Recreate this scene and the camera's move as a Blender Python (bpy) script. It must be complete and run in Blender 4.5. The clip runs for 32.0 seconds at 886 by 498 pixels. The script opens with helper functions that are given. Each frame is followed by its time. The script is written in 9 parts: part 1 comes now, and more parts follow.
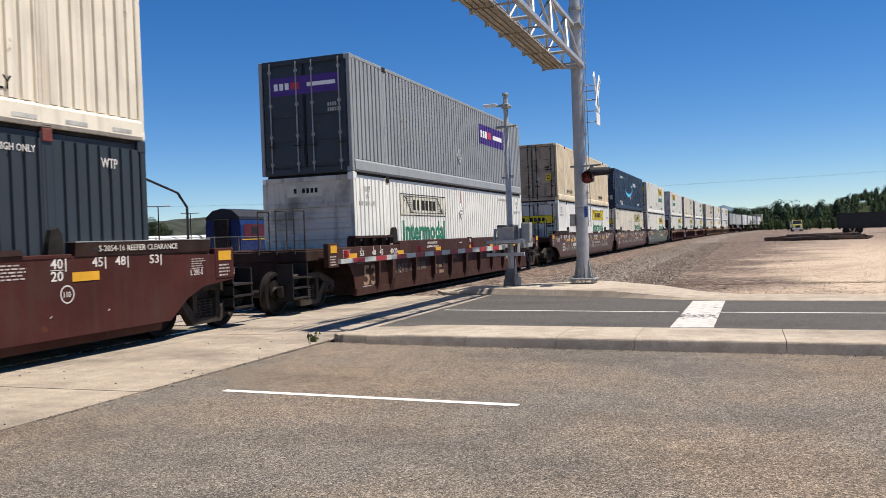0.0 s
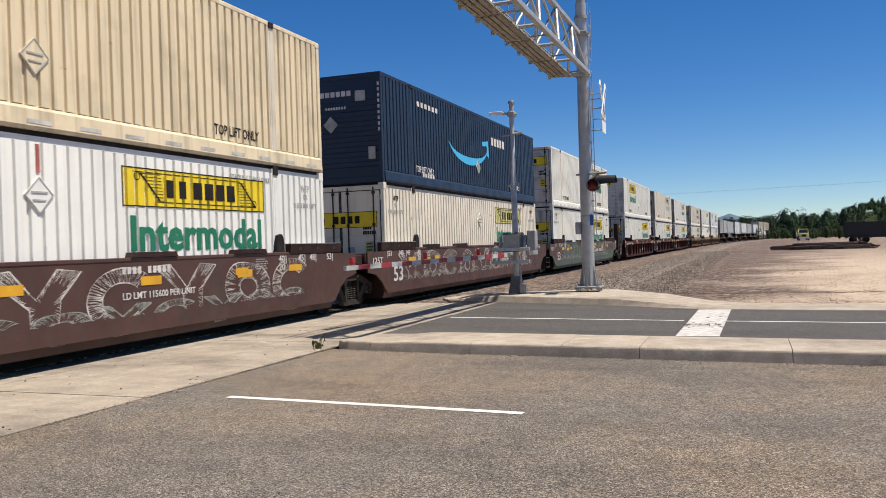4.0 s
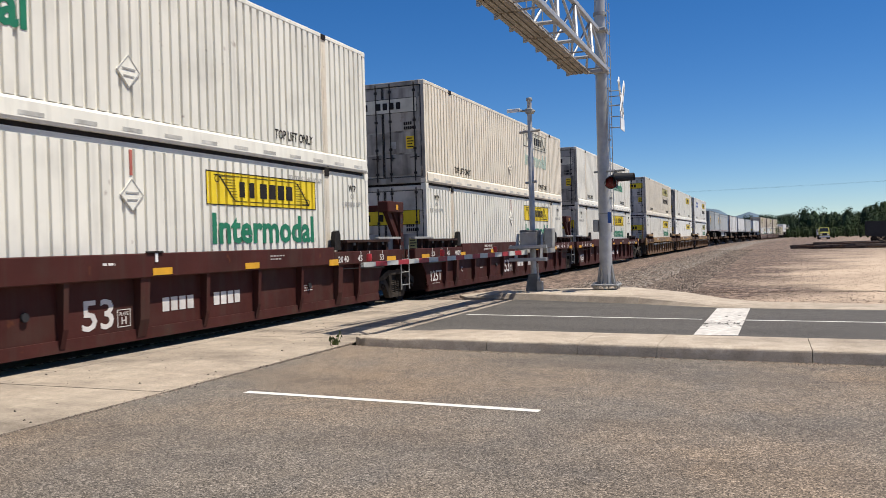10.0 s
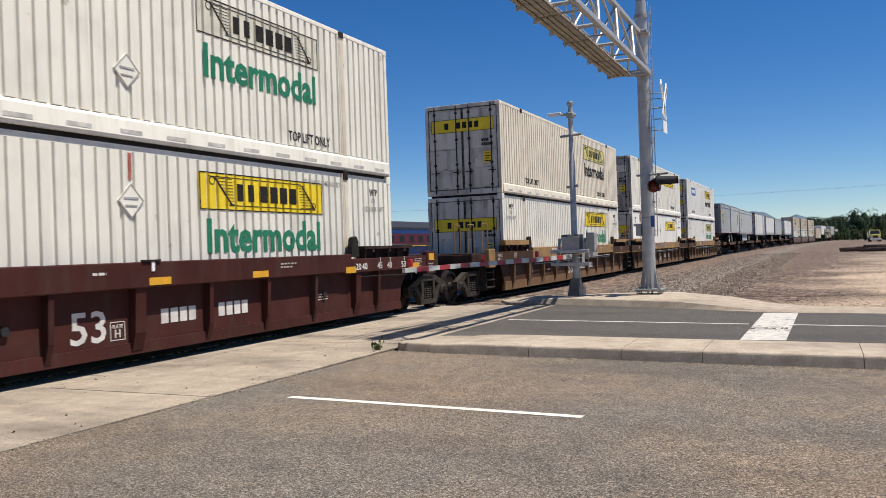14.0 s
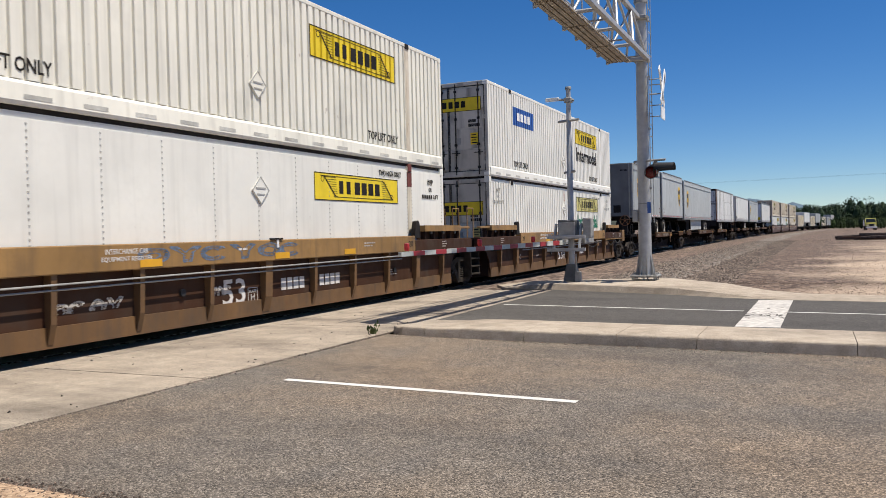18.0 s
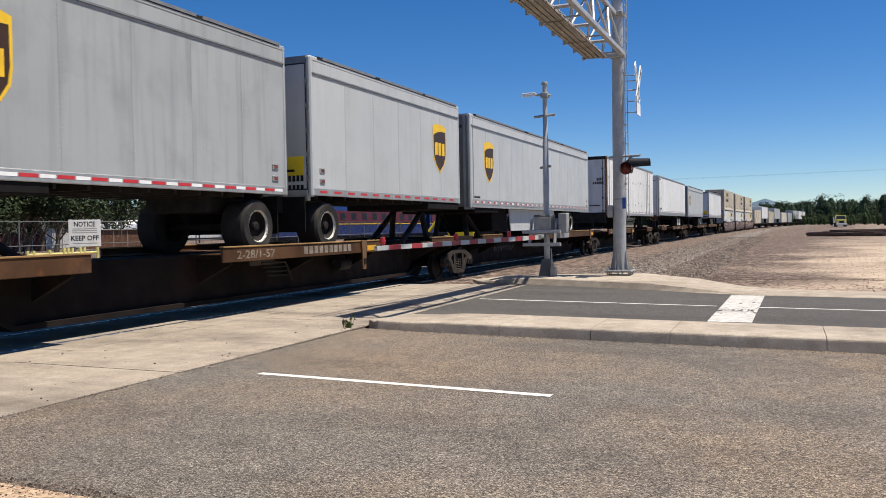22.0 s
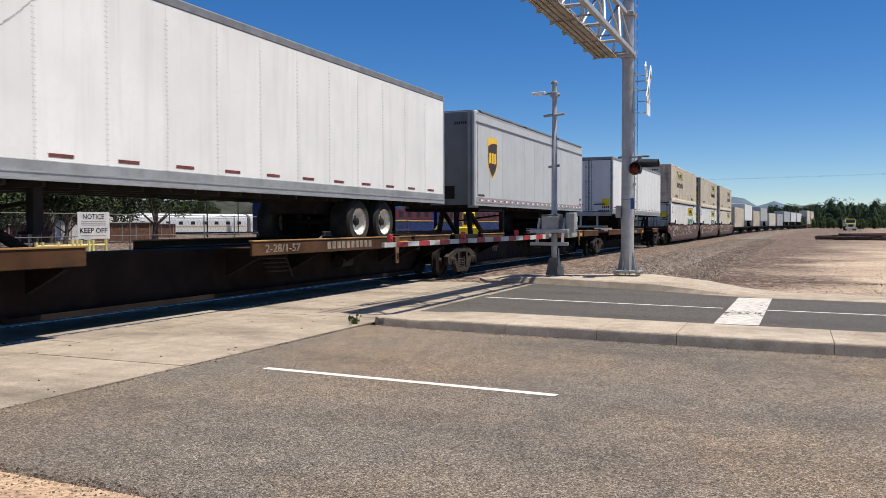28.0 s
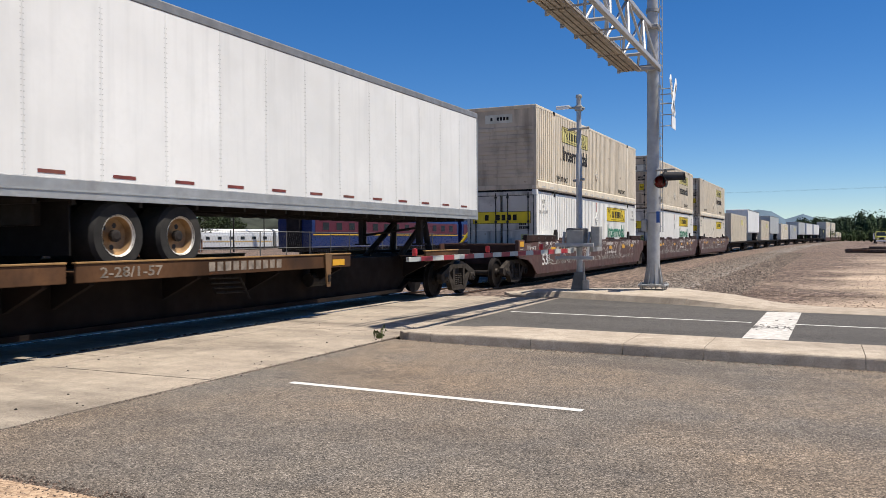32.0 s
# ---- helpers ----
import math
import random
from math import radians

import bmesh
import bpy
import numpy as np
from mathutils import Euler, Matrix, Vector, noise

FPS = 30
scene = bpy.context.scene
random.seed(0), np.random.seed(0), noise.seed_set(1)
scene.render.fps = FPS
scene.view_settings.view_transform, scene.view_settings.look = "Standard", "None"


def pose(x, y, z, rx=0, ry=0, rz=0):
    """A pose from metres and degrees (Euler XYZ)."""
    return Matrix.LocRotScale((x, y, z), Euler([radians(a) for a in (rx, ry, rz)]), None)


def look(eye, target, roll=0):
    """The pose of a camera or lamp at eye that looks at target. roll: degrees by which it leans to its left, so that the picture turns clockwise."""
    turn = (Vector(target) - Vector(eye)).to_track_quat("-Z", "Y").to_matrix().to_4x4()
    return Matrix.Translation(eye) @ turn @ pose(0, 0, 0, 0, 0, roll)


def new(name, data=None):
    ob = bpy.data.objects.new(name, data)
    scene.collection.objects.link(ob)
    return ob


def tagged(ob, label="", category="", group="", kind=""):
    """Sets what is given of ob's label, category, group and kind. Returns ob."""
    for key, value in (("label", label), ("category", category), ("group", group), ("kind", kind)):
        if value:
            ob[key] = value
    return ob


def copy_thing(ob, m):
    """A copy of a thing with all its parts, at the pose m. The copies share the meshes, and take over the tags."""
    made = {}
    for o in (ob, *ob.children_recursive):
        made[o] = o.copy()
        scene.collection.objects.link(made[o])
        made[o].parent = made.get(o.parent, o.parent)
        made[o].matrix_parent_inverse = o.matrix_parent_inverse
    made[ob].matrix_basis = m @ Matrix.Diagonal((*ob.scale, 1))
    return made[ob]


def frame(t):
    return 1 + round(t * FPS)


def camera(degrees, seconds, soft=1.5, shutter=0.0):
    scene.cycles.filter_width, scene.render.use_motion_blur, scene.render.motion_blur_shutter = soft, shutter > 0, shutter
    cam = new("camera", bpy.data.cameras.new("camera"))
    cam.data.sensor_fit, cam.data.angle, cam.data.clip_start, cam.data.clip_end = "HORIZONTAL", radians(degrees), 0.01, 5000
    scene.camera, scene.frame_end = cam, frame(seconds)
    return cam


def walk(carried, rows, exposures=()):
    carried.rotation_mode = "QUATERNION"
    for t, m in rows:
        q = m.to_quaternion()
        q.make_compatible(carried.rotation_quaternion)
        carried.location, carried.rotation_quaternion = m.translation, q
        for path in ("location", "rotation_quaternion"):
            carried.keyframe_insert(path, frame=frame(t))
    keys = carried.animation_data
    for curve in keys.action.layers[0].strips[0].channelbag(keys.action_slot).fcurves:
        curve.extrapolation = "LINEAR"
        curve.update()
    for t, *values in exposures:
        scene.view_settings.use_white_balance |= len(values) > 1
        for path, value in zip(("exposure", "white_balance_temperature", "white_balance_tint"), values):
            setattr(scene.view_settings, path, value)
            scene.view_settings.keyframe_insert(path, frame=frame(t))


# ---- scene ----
import collections

# ---- camera: held by hand at one spot beside the road; seconds, yaw, pitch, roll ----
EYE = (0.0, 0.0, 1.54)
PATH = [
    (0, 19.99, -0.79, -2.10),
    (0.5, 20.00, -0.71, -2.10),
    (1, 19.96, -0.74, -2.02),
    (1.5, 20.02, -0.70, -1.93),
    (2, 20.20, -0.55, -1.94),
    (2.5, 20.44, -0.26, -1.99),
    (3, 20.51, -0.03, -2.02),
    (3.5, 20.40, -0.04, -1.93),
    (4, 20.34, -0.27, -1.83),
    (4.5, 20.44, -0.61, -1.82),
    (6.5, 21.88, -0.92, -1.66),
    (7, 21.98, -0.82, -1.64),
    (7.5, 22.07, -0.75, -1.69),
    (8, 22.12, -0.78, -1.73),
    (8.5, 22.00, -0.84, -1.71),
    (9, 21.76, -0.87, -1.66),
    (9.5, 21.58, -0.72, -1.58),
    (10, 21.53, -0.44, -1.55),
    (10.5, 21.75, -0.20, -1.62),
    (11, 22.22, -0.04, -1.76),
    (11.5, 22.88, -0.01, -1.76),
    (12, 23.68, 0.06, -1.81),
    (12.5, 24.12, 0.12, -1.85),
    (13, 24.36, 0.19, -1.91),
    (13.5, 24.44, 0.17, -1.92),
    (14, 24.37, 0.01, -1.92),
    (14.5, 24.23, -0.28, -1.85),
    (16.5, 24.27, -1.33, -1.56),
    (17, 24.31, -1.27, -1.46),
    (17.5, 24.27, -1.17, -1.48),
    (18, 24.15, -1.08, -1.39),
    (18.5, 23.93, -1.05, -1.25),
    (19, 23.57, -1.10, -1.14),
    (19.5, 23.28, -1.18, -0.92),
    (20, 23.13, -1.35, -0.77),
    (20.5, 23.01, -1.61, -0.73),
    (21, 22.96, -1.79, -0.74),
    (21.5, 22.78, -1.77, -0.84),
    (22, 22.49, -1.52, -1.04),
    (22.5, 22.18, -1.18, -1.25),
    (23, 22.04, -0.97, -1.37),
    (23.5, 22.03, -0.96, -1.32),
    (24, 22.01, -1.11, -1.09),
    (24.5, 22.03, -1.24, -0.90),
    (25, 22.22, -1.35, -0.82),
    (25.5, 22.56, -1.43, -0.73),
    (27.5, 23.46, -1.71, -0.35),
    (28, 22.99, -1.67, -0.18),
    (28.5, 22.51, -1.56, -0.06),
    (29, 22.29, -1.50, 0.02),
    (29.5, 22.51, -1.48, -0.10),
    (30, 22.90, -1.46, -0.19),
    (30.5, 23.47, -1.29, -0.26),
    (31, 23.99, -1.03, -0.27),
    (31.5, 24.37, -0.80, -0.29),
    (32, 24.69, -0.67, -0.37),
]
cam = camera(56.4, 32.0, soft=0.62, shutter=0.08)


def aim(yaw, pitch, roll):
    y, p = radians(yaw), radians(pitch)
    way = Vector((-math.sin(y) * math.cos(p), math.cos(y) * math.cos(p), math.sin(p)))
    return look(EYE, Vector(EYE) + 5 * way, roll)


# the camera's own exposure drifts a little as bright sides fill its view
EXPOSED = ((0, 0.65), (2, 0.61), (4, 0.52), (9, 0.53), (14, 0.48), (18, 0.46), (20, 0.41), (21.5, 0.54), (23, 0.65), (25, 0.62), (28, 0.54), (30, 0.64), (32, 0.60))
walk(cam, [(t, aim(a, b, c)) for t, a, b, c in PATH], EXPOSED)

# ---- sky and sun ----
SUN_WAY = Vector((0.395, 0.12, 1.0)).normalized()
world = bpy.data.worlds.new("sky")
scene.world = world
world.use_nodes = True
wn = world.node_tree
sky = wn.nodes.new("ShaderNodeTexSky")
sky.sky_type, sky.sun_disc = "NISHITA", False
sky.sun_elevation, sky.sun_rotation = math.asin(SUN_WAY.z), math.atan2(SUN_WAY.x, SUN_WAY.y)
sky.altitude, sky.air_density, sky.dust_density, sky.ozone_density = 2200, 1.0, 0.25, 4.5
rich = wn.nodes.new("ShaderNodeHueSaturation")
rich.inputs["Hue"].default_value, rich.inputs["Saturation"].default_value = 0.506, 1.3
wn.links.new(sky.outputs[0], rich.inputs["Color"])
wn.links.new(rich.outputs[0], wn.nodes["Background"].inputs[0])
wn.nodes["Background"].inputs[1].default_value = 0.074
sun = new("sun", bpy.data.lights.new("sun", "SUN"))
sun.data.energy, sun.data.angle, sun.data.color = 5.0, radians(0.53), (1.0, 0.925, 0.81)
sun.matrix_world = look(SUN_WAY * 60, (0, 0, 0))

# ---- materials ----
MATS = {}


def paint(name, color, rough=0.55, metal=0.0, grain=0.12, size=4.0, dirt=0.0, dirt_color=(0.16, 0.11, 0.07), streak=0.0, bump=0.0, bump_size=60.0, vary=0.0, rust=0.0, island=0.0):
    """A surface with grain at two scales, optional dirt, downward streaks, rust spots, fine relief and a shift from thing to thing."""
    if name in MATS:
        return MATS[name]
    m = bpy.data.materials.new(name)
    m.use_nodes = True
    nt = m.node_tree
    bsdf = nt.nodes["Principled BSDF"]
    bsdf.inputs["Metallic"].default_value = metal
    bsdf.inputs["Specular IOR Level"].default_value = 0.1 if max(color) < 0.07 and rough > 0.55 else 0.4
    add = nt.nodes.new
    geo = add("ShaderNodeNewGeometry")
    tex = add("ShaderNodeTexCoord")
    info = add("ShaderNodeObjectInfo")

    def noise_node(scale, detail=5.0, stretch=None, where=None):
        n = add("ShaderNodeTexNoise")
        n.inputs["Scale"].default_value, n.inputs["Detail"].default_value = scale, detail
        mp = add("ShaderNodeVectorMath")
        mp.operation = "MULTIPLY_ADD"
        mp.inputs[1].default_value = stretch or (1, 1, 1)
        nt.links.new(tex.outputs["Object"], mp.inputs[0])
        sh = add("ShaderNodeVectorMath")
        sh.operation = "SCALE"
        sh.inputs[0].default_value = (37.0, 11.0, 23.0)
        nt.links.new(info.outputs["Random"], sh.inputs["Scale"])
        nt.links.new(sh.outputs[0], mp.inputs[2])
        nt.links.new(mp.outputs[0], n.inputs["Vector"])
        return n.outputs["Fac"]

    def ramp(fac, lo, hi, a=0.0, b=1.0):
        r = add("ShaderNodeMapRange")
        r.inputs[1].default_value, r.inputs[2].default_value, r.inputs[3].default_value, r.inputs[4].default_value = lo, hi, a, b
        nt.links.new(fac, r.inputs[0])
        return r.outputs[0]

    def mix(fac, a, b, mode="MIX"):
        x = add("ShaderNodeMix")
        x.data_type, x.blend_type = "RGBA", mode
        for s, v in ((x.inputs[0], fac), (x.inputs[6], a), (x.inputs[7], b)):
            if isinstance(v, bpy.types.NodeSocket):
                nt.links.new(v, s)
            else:
                s.default_value = v if isinstance(v, float) else (*v[:3], 1)
        return x.outputs[2]

    dark = tuple(c * (1 - grain * 1.6) for c in color)
    light = tuple(min(1, c * (1 + grain)) for c in color)
    out = mix(ramp(noise_node(size), 0.3, 0.7), dark, light)
    fine = tuple(c * (1 - grain) for c in color)
    out = mix(ramp(noise_node(size * 14), 0.45, 0.75, 0, 0.5), out, fine)
    if vary:
        tone = ramp(info.outputs["Random"], 0, 1, 1 - vary, 1 + vary)
        sc = add("ShaderNodeVectorMath")
        sc.operation = "SCALE"
        nt.links.new(out, sc.inputs[0])
        nt.links.new(tone, sc.inputs["Scale"])
        out = sc.outputs[0]
    if island:
        hsv = add("ShaderNodeHueSaturation")
        nt.links.new(ramp(geo.outputs["Random Per Island"], 0, 1, 1 - island, 1 + island), hsv.inputs["Value"])
        nt.links.new(out, hsv.inputs["Color"])
        out = hsv.outputs[0]
    if streak:
        f = ramp(noise_node(1.0, 4.0, (3.0, 6.0, 0.35)), 0.5, 0.72, 0, streak)
        out = mix(f, out, dirt_color)
    if dirt:
        f = ramp(noise_node(1.3, 8.0), 0.52, 0.75, 0, dirt)
        out = mix(f, out, dirt_color)
    if rust:
        f = ramp(noise_node(3.2, 9.0), 0.69, 0.75, 0, rust)
        out = mix(f, out, (0.14, 0.05, 0.02))
    nt.links.new(out, bsdf.inputs["Base Color"])
    rr = ramp(noise_node(size * 3), 0.3, 0.7, max(0.03, rough - 0.1), min(1, rough + 0.1))
    nt.links.new(rr, bsdf.inputs["Roughness"])
    if bump:
        b = add("ShaderNodeBump")
        b.inputs["Strength"].default_value, b.inputs["Distance"].default_value = 1.0, bump
        nt.links.new(noise_node(bump_size, 3.0), b.inputs["Height"])
        nt.links.new(b.outputs[0], bsdf.inputs["Normal"])
    MATS[name] = m
    return m


def grit(name, colors, size, bump, patch_size=0.25, patch=((0.3, 0.3, 0.3), 0.0), patch2=None, rough=0.9, cracks=0.0, zone=None, soot=0.0, mottle=0.0):
    """Loose or bound stone: cells of mixed tone, larger stains over them, pebbly relief."""
    m = bpy.data.materials.new(name)
    m.use_nodes = True
    nt = m.node_tree
    bsdf = nt.nodes["Principled BSDF"]
    bsdf.inputs["Roughness"].default_value = rough
    bsdf.inputs["Specular IOR Level"].default_value = 0.25
    add = nt.nodes.new
    tex = add("ShaderNodeTexCoord")
    vor = add("ShaderNodeTexVoronoi")
    vor.inputs["Scale"].default_value = size
    nt.links.new(tex.outputs["Object"], vor.inputs["Vector"])
    sep = add("ShaderNodeSeparateColor")
    nt.links.new(vor.outputs["Color"], sep.inputs[0])
    mean = [sum(c[i] for c in colors) / len(colors) for i in range(3)]
    cr = add("ShaderNodeValToRGB")
    e = cr.color_ramp.elements
    while len(e) < len(colors):
        e.new(0.5)
    for i, c in enumerate(colors):
        e[i].position, e[i].color = i / (len(colors) - 1), (*c, 1)
    nt.links.new(sep.outputs[0], cr.inputs[0])
    out = cr.outputs[0]
    for (pc, pf), ps, det in ((patch, patch_size, 6.0), (patch2 or ((0, 0, 0), 0.0), patch_size * 7, 5.0)):
        if pf:
            n = add("ShaderNodeTexNoise")
            n.inputs["Scale"].default_value, n.inputs["Detail"].default_value = ps, det
            nt.links.new(tex.outputs["Object"], n.inputs["Vector"])
            r = add("ShaderNodeMapRange")
            r.inputs[1].default_value, r.inputs[2].default_value, r.inputs[4].default_value = 0.42, 0.66, pf
            nt.links.new(n.outputs["Fac"], r.inputs[0])
            x = add("ShaderNodeMix")
            x.data_type, x.blend_type = "RGBA", "MULTIPLY"
            nt.links.new(r.outputs[0], x.inputs[0])
            nt.links.new(out, x.inputs[6])
            x.inputs[7].default_value = (*[p / q for p, q in zip(pc, mean)], 1)
            out = x.outputs[2]
    if mottle:
        # uneven tone at a hand's width and a thumb's width
        for ms, md in ((5.0, 4.0), (28.0, 2.0)):
            n = add("ShaderNodeTexNoise")
            n.inputs["Scale"].default_value, n.inputs["Detail"].default_value = ms, md
            nt.links.new(tex.outputs["Object"], n.inputs["Vector"])
            r = add("ShaderNodeMapRange")
            r.inputs[1].default_value, r.inputs[2].default_value, r.inputs[3].default_value, r.inputs[4].default_value = 0.3, 0.7, 1 - mottle, 1 + mottle
            nt.links.new(n.outputs["Fac"], r.inputs[0])
            x = add("ShaderNodeVectorMath")
            x.operation = "SCALE"
            nt.links.new(out, x.inputs[0])
            nt.links.new(r.outputs[0], x.inputs["Scale"])
            out = x.outputs[0]
    if zone:
        # paler sand lies to one side of a slanting, uneven line and thins out with distance
        sx = add("ShaderNodeSeparateXYZ")
        nt.links.new(tex.outputs["Object"], sx.inputs[0])
        nz = add("ShaderNodeTexNoise")
        nz.inputs["Scale"].default_value, nz.inputs["Detail"].default_value = 0.22, 7.0
        nt.links.new(tex.outputs["Object"], nz.inputs["Vector"])

        def calc(op, a, b, c=0.0):
            n = add("ShaderNodeMath")
            n.operation = op
            for i, v in enumerate((a, b, c)):
                if isinstance(v, bpy.types.NodeSocket):
                    nt.links.new(v, n.inputs[i])
                else:
                    n.inputs[i].default_value = v
            return n.outputs[0]

        edge = calc("MULTIPLY_ADD", sx.outputs[1], -0.075, 1.4)
        edge = calc("ADD", calc("ADD", sx.outputs[0], edge), calc("MULTIPLY_ADD", nz.outputs["Fac"], 14.0, -7.0))
        r = add("ShaderNodeMapRange")
        r.inputs[1].default_value, r.inputs[2].default_value = -1.5, 2.5
        nt.links.new(edge, r.inputs[0])
        r2 = add("ShaderNodeMapRange")
        r2.inputs[1].default_value, r2.inputs[2].default_value, r2.inputs[3].default_value, r2.inputs[4].default_value = 45, 95, 1.0, 0.25
        nt.links.new(sx.outputs[1], r2.inputs[0])
        fac = calc("MULTIPLY", calc("MULTIPLY", r.outputs[0], r2.outputs[0]), 0.85)
        x = add("ShaderNodeMix")
        x.data_type = "RGBA"
        nt.links.new(fac, x.inputs[0])
        nt.links.new(out, x.inputs[6])
        x.inputs[7].default_value = (*zone, 1)
        out = x.outputs[2]
    if soot:
        # soft dark tyre and oil stains, long in the direction of travel
        mp = add("ShaderNodeVectorMath")
        mp.operation = "MULTIPLY"
        mp.inputs[1].default_value = (0.28, 0.75, 1.0)
        nt.links.new(tex.outputs["Object"], mp.inputs[0])
        n = add("ShaderNodeTexNoise")
        n.inputs["Scale"].default_value, n.inputs["Detail"].default_value, n.inputs["Roughness"].default_value = 0.9, 6.0, 0.62
        nt.links.new(mp.outputs[0], n.inputs["Vector"])
        r = add("ShaderNodeMapRange")
        r.inputs[1].default_value, r.inputs[2].default_value, r.inputs[4].default_value = 0.46, 0.72, soot
        nt.links.new(n.outputs["Fac"], r.inputs[0])
        x = add("ShaderNodeMix")
        x.data_type, x.blend_type = "RGBA", "MULTIPLY"
        nt.links.new(r.outputs[0], x.inputs[0])
        nt.links.new(out, x.inputs[6])
        x.inputs[7].default_value = (0.36, 0.35, 0.36, 1)
        out = x.outputs[2]
    if cracks:
        wob = add("ShaderNodeTexNoise")
        wob.inputs["Scale"].default_value = 1.2
        nt.links.new(tex.outputs["Object"], wob.inputs["Vector"])
        mv = add("ShaderNodeVectorMath")
        mv.operation = "MULTIPLY_ADD"
        mv.inputs[1].default_value = (1.2, 1.2, 0)
        nt.links.new(wob.outputs["Color"], mv.inputs[0])
        nt.links.new(tex.outputs["Object"], mv.inputs[2])
        v2 = add("ShaderNodeTexVoronoi")
        v2.feature = "DISTANCE_TO_EDGE"
        v2.inputs["Scale"].default_value = 0.33
        nt.links.new(mv.outputs[0], v2.inputs["Vector"])
        r = add("ShaderNodeMapRange")
        r.inputs[1].default_value, r.inputs[2].default_value, r.inputs[3].default_value, r.inputs[4].default_value = 0.0, 0.006, cracks, 0.0
        nt.links.new(v2.outputs["Distance"], r.inputs[0])
        x = add("ShaderNodeMix")
        x.data_type = "RGBA"
        nt.links.new(r.outputs[0], x.inputs[0])
        nt.links.new(out, x.inputs[6])
        x.inputs[7].default_value = (0.03, 0.027, 0.024, 1)
        out = x.outputs[2]
    nt.links.new(out, bsdf.inputs["Base Color"])
    b = add("ShaderNodeBump")
    b.inputs["Distance"].default_value = bump
    nt.links.new(vor.outputs["Distance"], b.inputs["Height"])
    b.invert = True
    nt.links.new(b.outputs[0], bsdf.inputs["Normal"])
    MATS[name] = m
    return m


ASPHALT = grit("asphalt", [(0.028, 0.025, 0.022), (0.088, 0.076, 0.064), (0.132, 0.113, 0.094), (0.172, 0.148, 0.124), (0.34, 0.295, 0.248)], 105, 0.005, 0.3, ((0.225, 0.165, 0.112), 0.75), ((0.125, 0.112, 0.10), 0.7), soot=0.5, mottle=0.12)
ASPHALT_FAR = grit("newer_asphalt", [(0.04, 0.037, 0.035), (0.07, 0.065, 0.06), (0.12, 0.11, 0.10)], 85, 0.003, 0.2, ((0.09, 0.083, 0.075), 0.6), soot=0.5, mottle=0.1)
CONCRETE = grit("concrete_slab", [(0.20, 0.166, 0.13), (0.305, 0.255, 0.20), (0.33, 0.276, 0.218), (0.40, 0.34, 0.275)], 150, 0.0015, 0.35, ((0.345, 0.30, 0.24), 0.6), ((0.22, 0.185, 0.15), 0.6), soot=0.9, mottle=0.09)
KERB = grit("kerb_concrete", [(0.29, 0.242, 0.19), (0.40, 0.342, 0.275), (0.47, 0.41, 0.336)], 210, 0.0012, 0.5, ((0.30, 0.25, 0.195), 0.6), ((0.26, 0.215, 0.165), 0.6), soot=0.5, mottle=0.1)
DIRT = grit("dry_gravel_ground", [(0.016, 0.011, 0.009), (0.078, 0.055, 0.043), (0.15, 0.108, 0.084), (0.32, 0.248, 0.2)], 9, 0.02, 0.08, ((0.16, 0.112, 0.085), 0.6), ((0.075, 0.054, 0.042), 0.5), zone=(0.46, 0.36, 0.268), mottle=0.15)
BALLAST = grit("track_ballast", [(0.02, 0.018, 0.016), (0.095, 0.082, 0.07), (0.19, 0.165, 0.14), (0.38, 0.335, 0.29)], 12, 0.04, 0.12, ((0.15, 0.108, 0.082), 0.5), mottle=0.12)
SAND = grit("pale_sand", [(0.20, 0.135, 0.088), (0.36, 0.255, 0.17), (0.43, 0.315, 0.215)], 45, 0.006, 0.4, ((0.34, 0.235, 0.155), 0.7), mottle=0.14)
WHITE_LINE = paint("road_paint", (0.60, 0.585, 0.55), 0.7, grain=0.1, dirt=0.35, dirt_color=(0.25, 0.24, 0.22), size=9)
WHITE_WORN = paint("worn_road_paint", (0.50, 0.475, 0.44), 0.75, grain=0.25, dirt=0.6, dirt_color=(0.16, 0.15, 0.14), size=9)
GALV = paint("galvanised_steel", (0.40, 0.405, 0.41), 0.5, 0.35, grain=0.1, size=6)
GALV_DULL = paint("weathered_zinc", (0.34, 0.34, 0.33), 0.6, 0.3, grain=0.14, size=5, dirt=0.2)
STEEL_DARK = paint("oily_dark_steel", (0.022, 0.019, 0.018), 0.7, 0.0, grain=0.3, dirt=0.4, dirt_color=(0.045, 0.034, 0.027))
BOGIE = paint("dusty_cast_steel", (0.05, 0.042, 0.035), 0.75, 0.1, grain=0.3, dirt=0.6, dirt_color=(0.05, 0.04, 0.033), size=7)
WHEEL = paint("worn_wheel_steel", (0.028, 0.024, 0.022), 0.6, 0.4, grain=0.25, dirt=0.4, dirt_color=(0.05, 0.04, 0.03))
TREAD = paint("bright_rail_steel", (0.62, 0.62, 0.62), 0.25, 0.95, grain=0.1)
RAIL_RUST = paint("rusty_rail", (0.13, 0.075, 0.05), 0.8, 0.2, grain=0.3, size=8)
TYRE = paint("tyre_rubber", (0.03, 0.029, 0.028), 0.85, grain=0.2, dirt=0.5, dirt_color=(0.1, 0.09, 0.08))
RIM = paint("pale_wheel_rim", (0.6, 0.58, 0.53), 0.5, 0.2, grain=0.2, dirt=0.35)
BLACK = paint("black_enamel", (0.02, 0.02, 0.022), 0.5, grain=0.2)
RED = paint("red_reflective", (0.5, 0.03, 0.035), 0.4, grain=0.1)
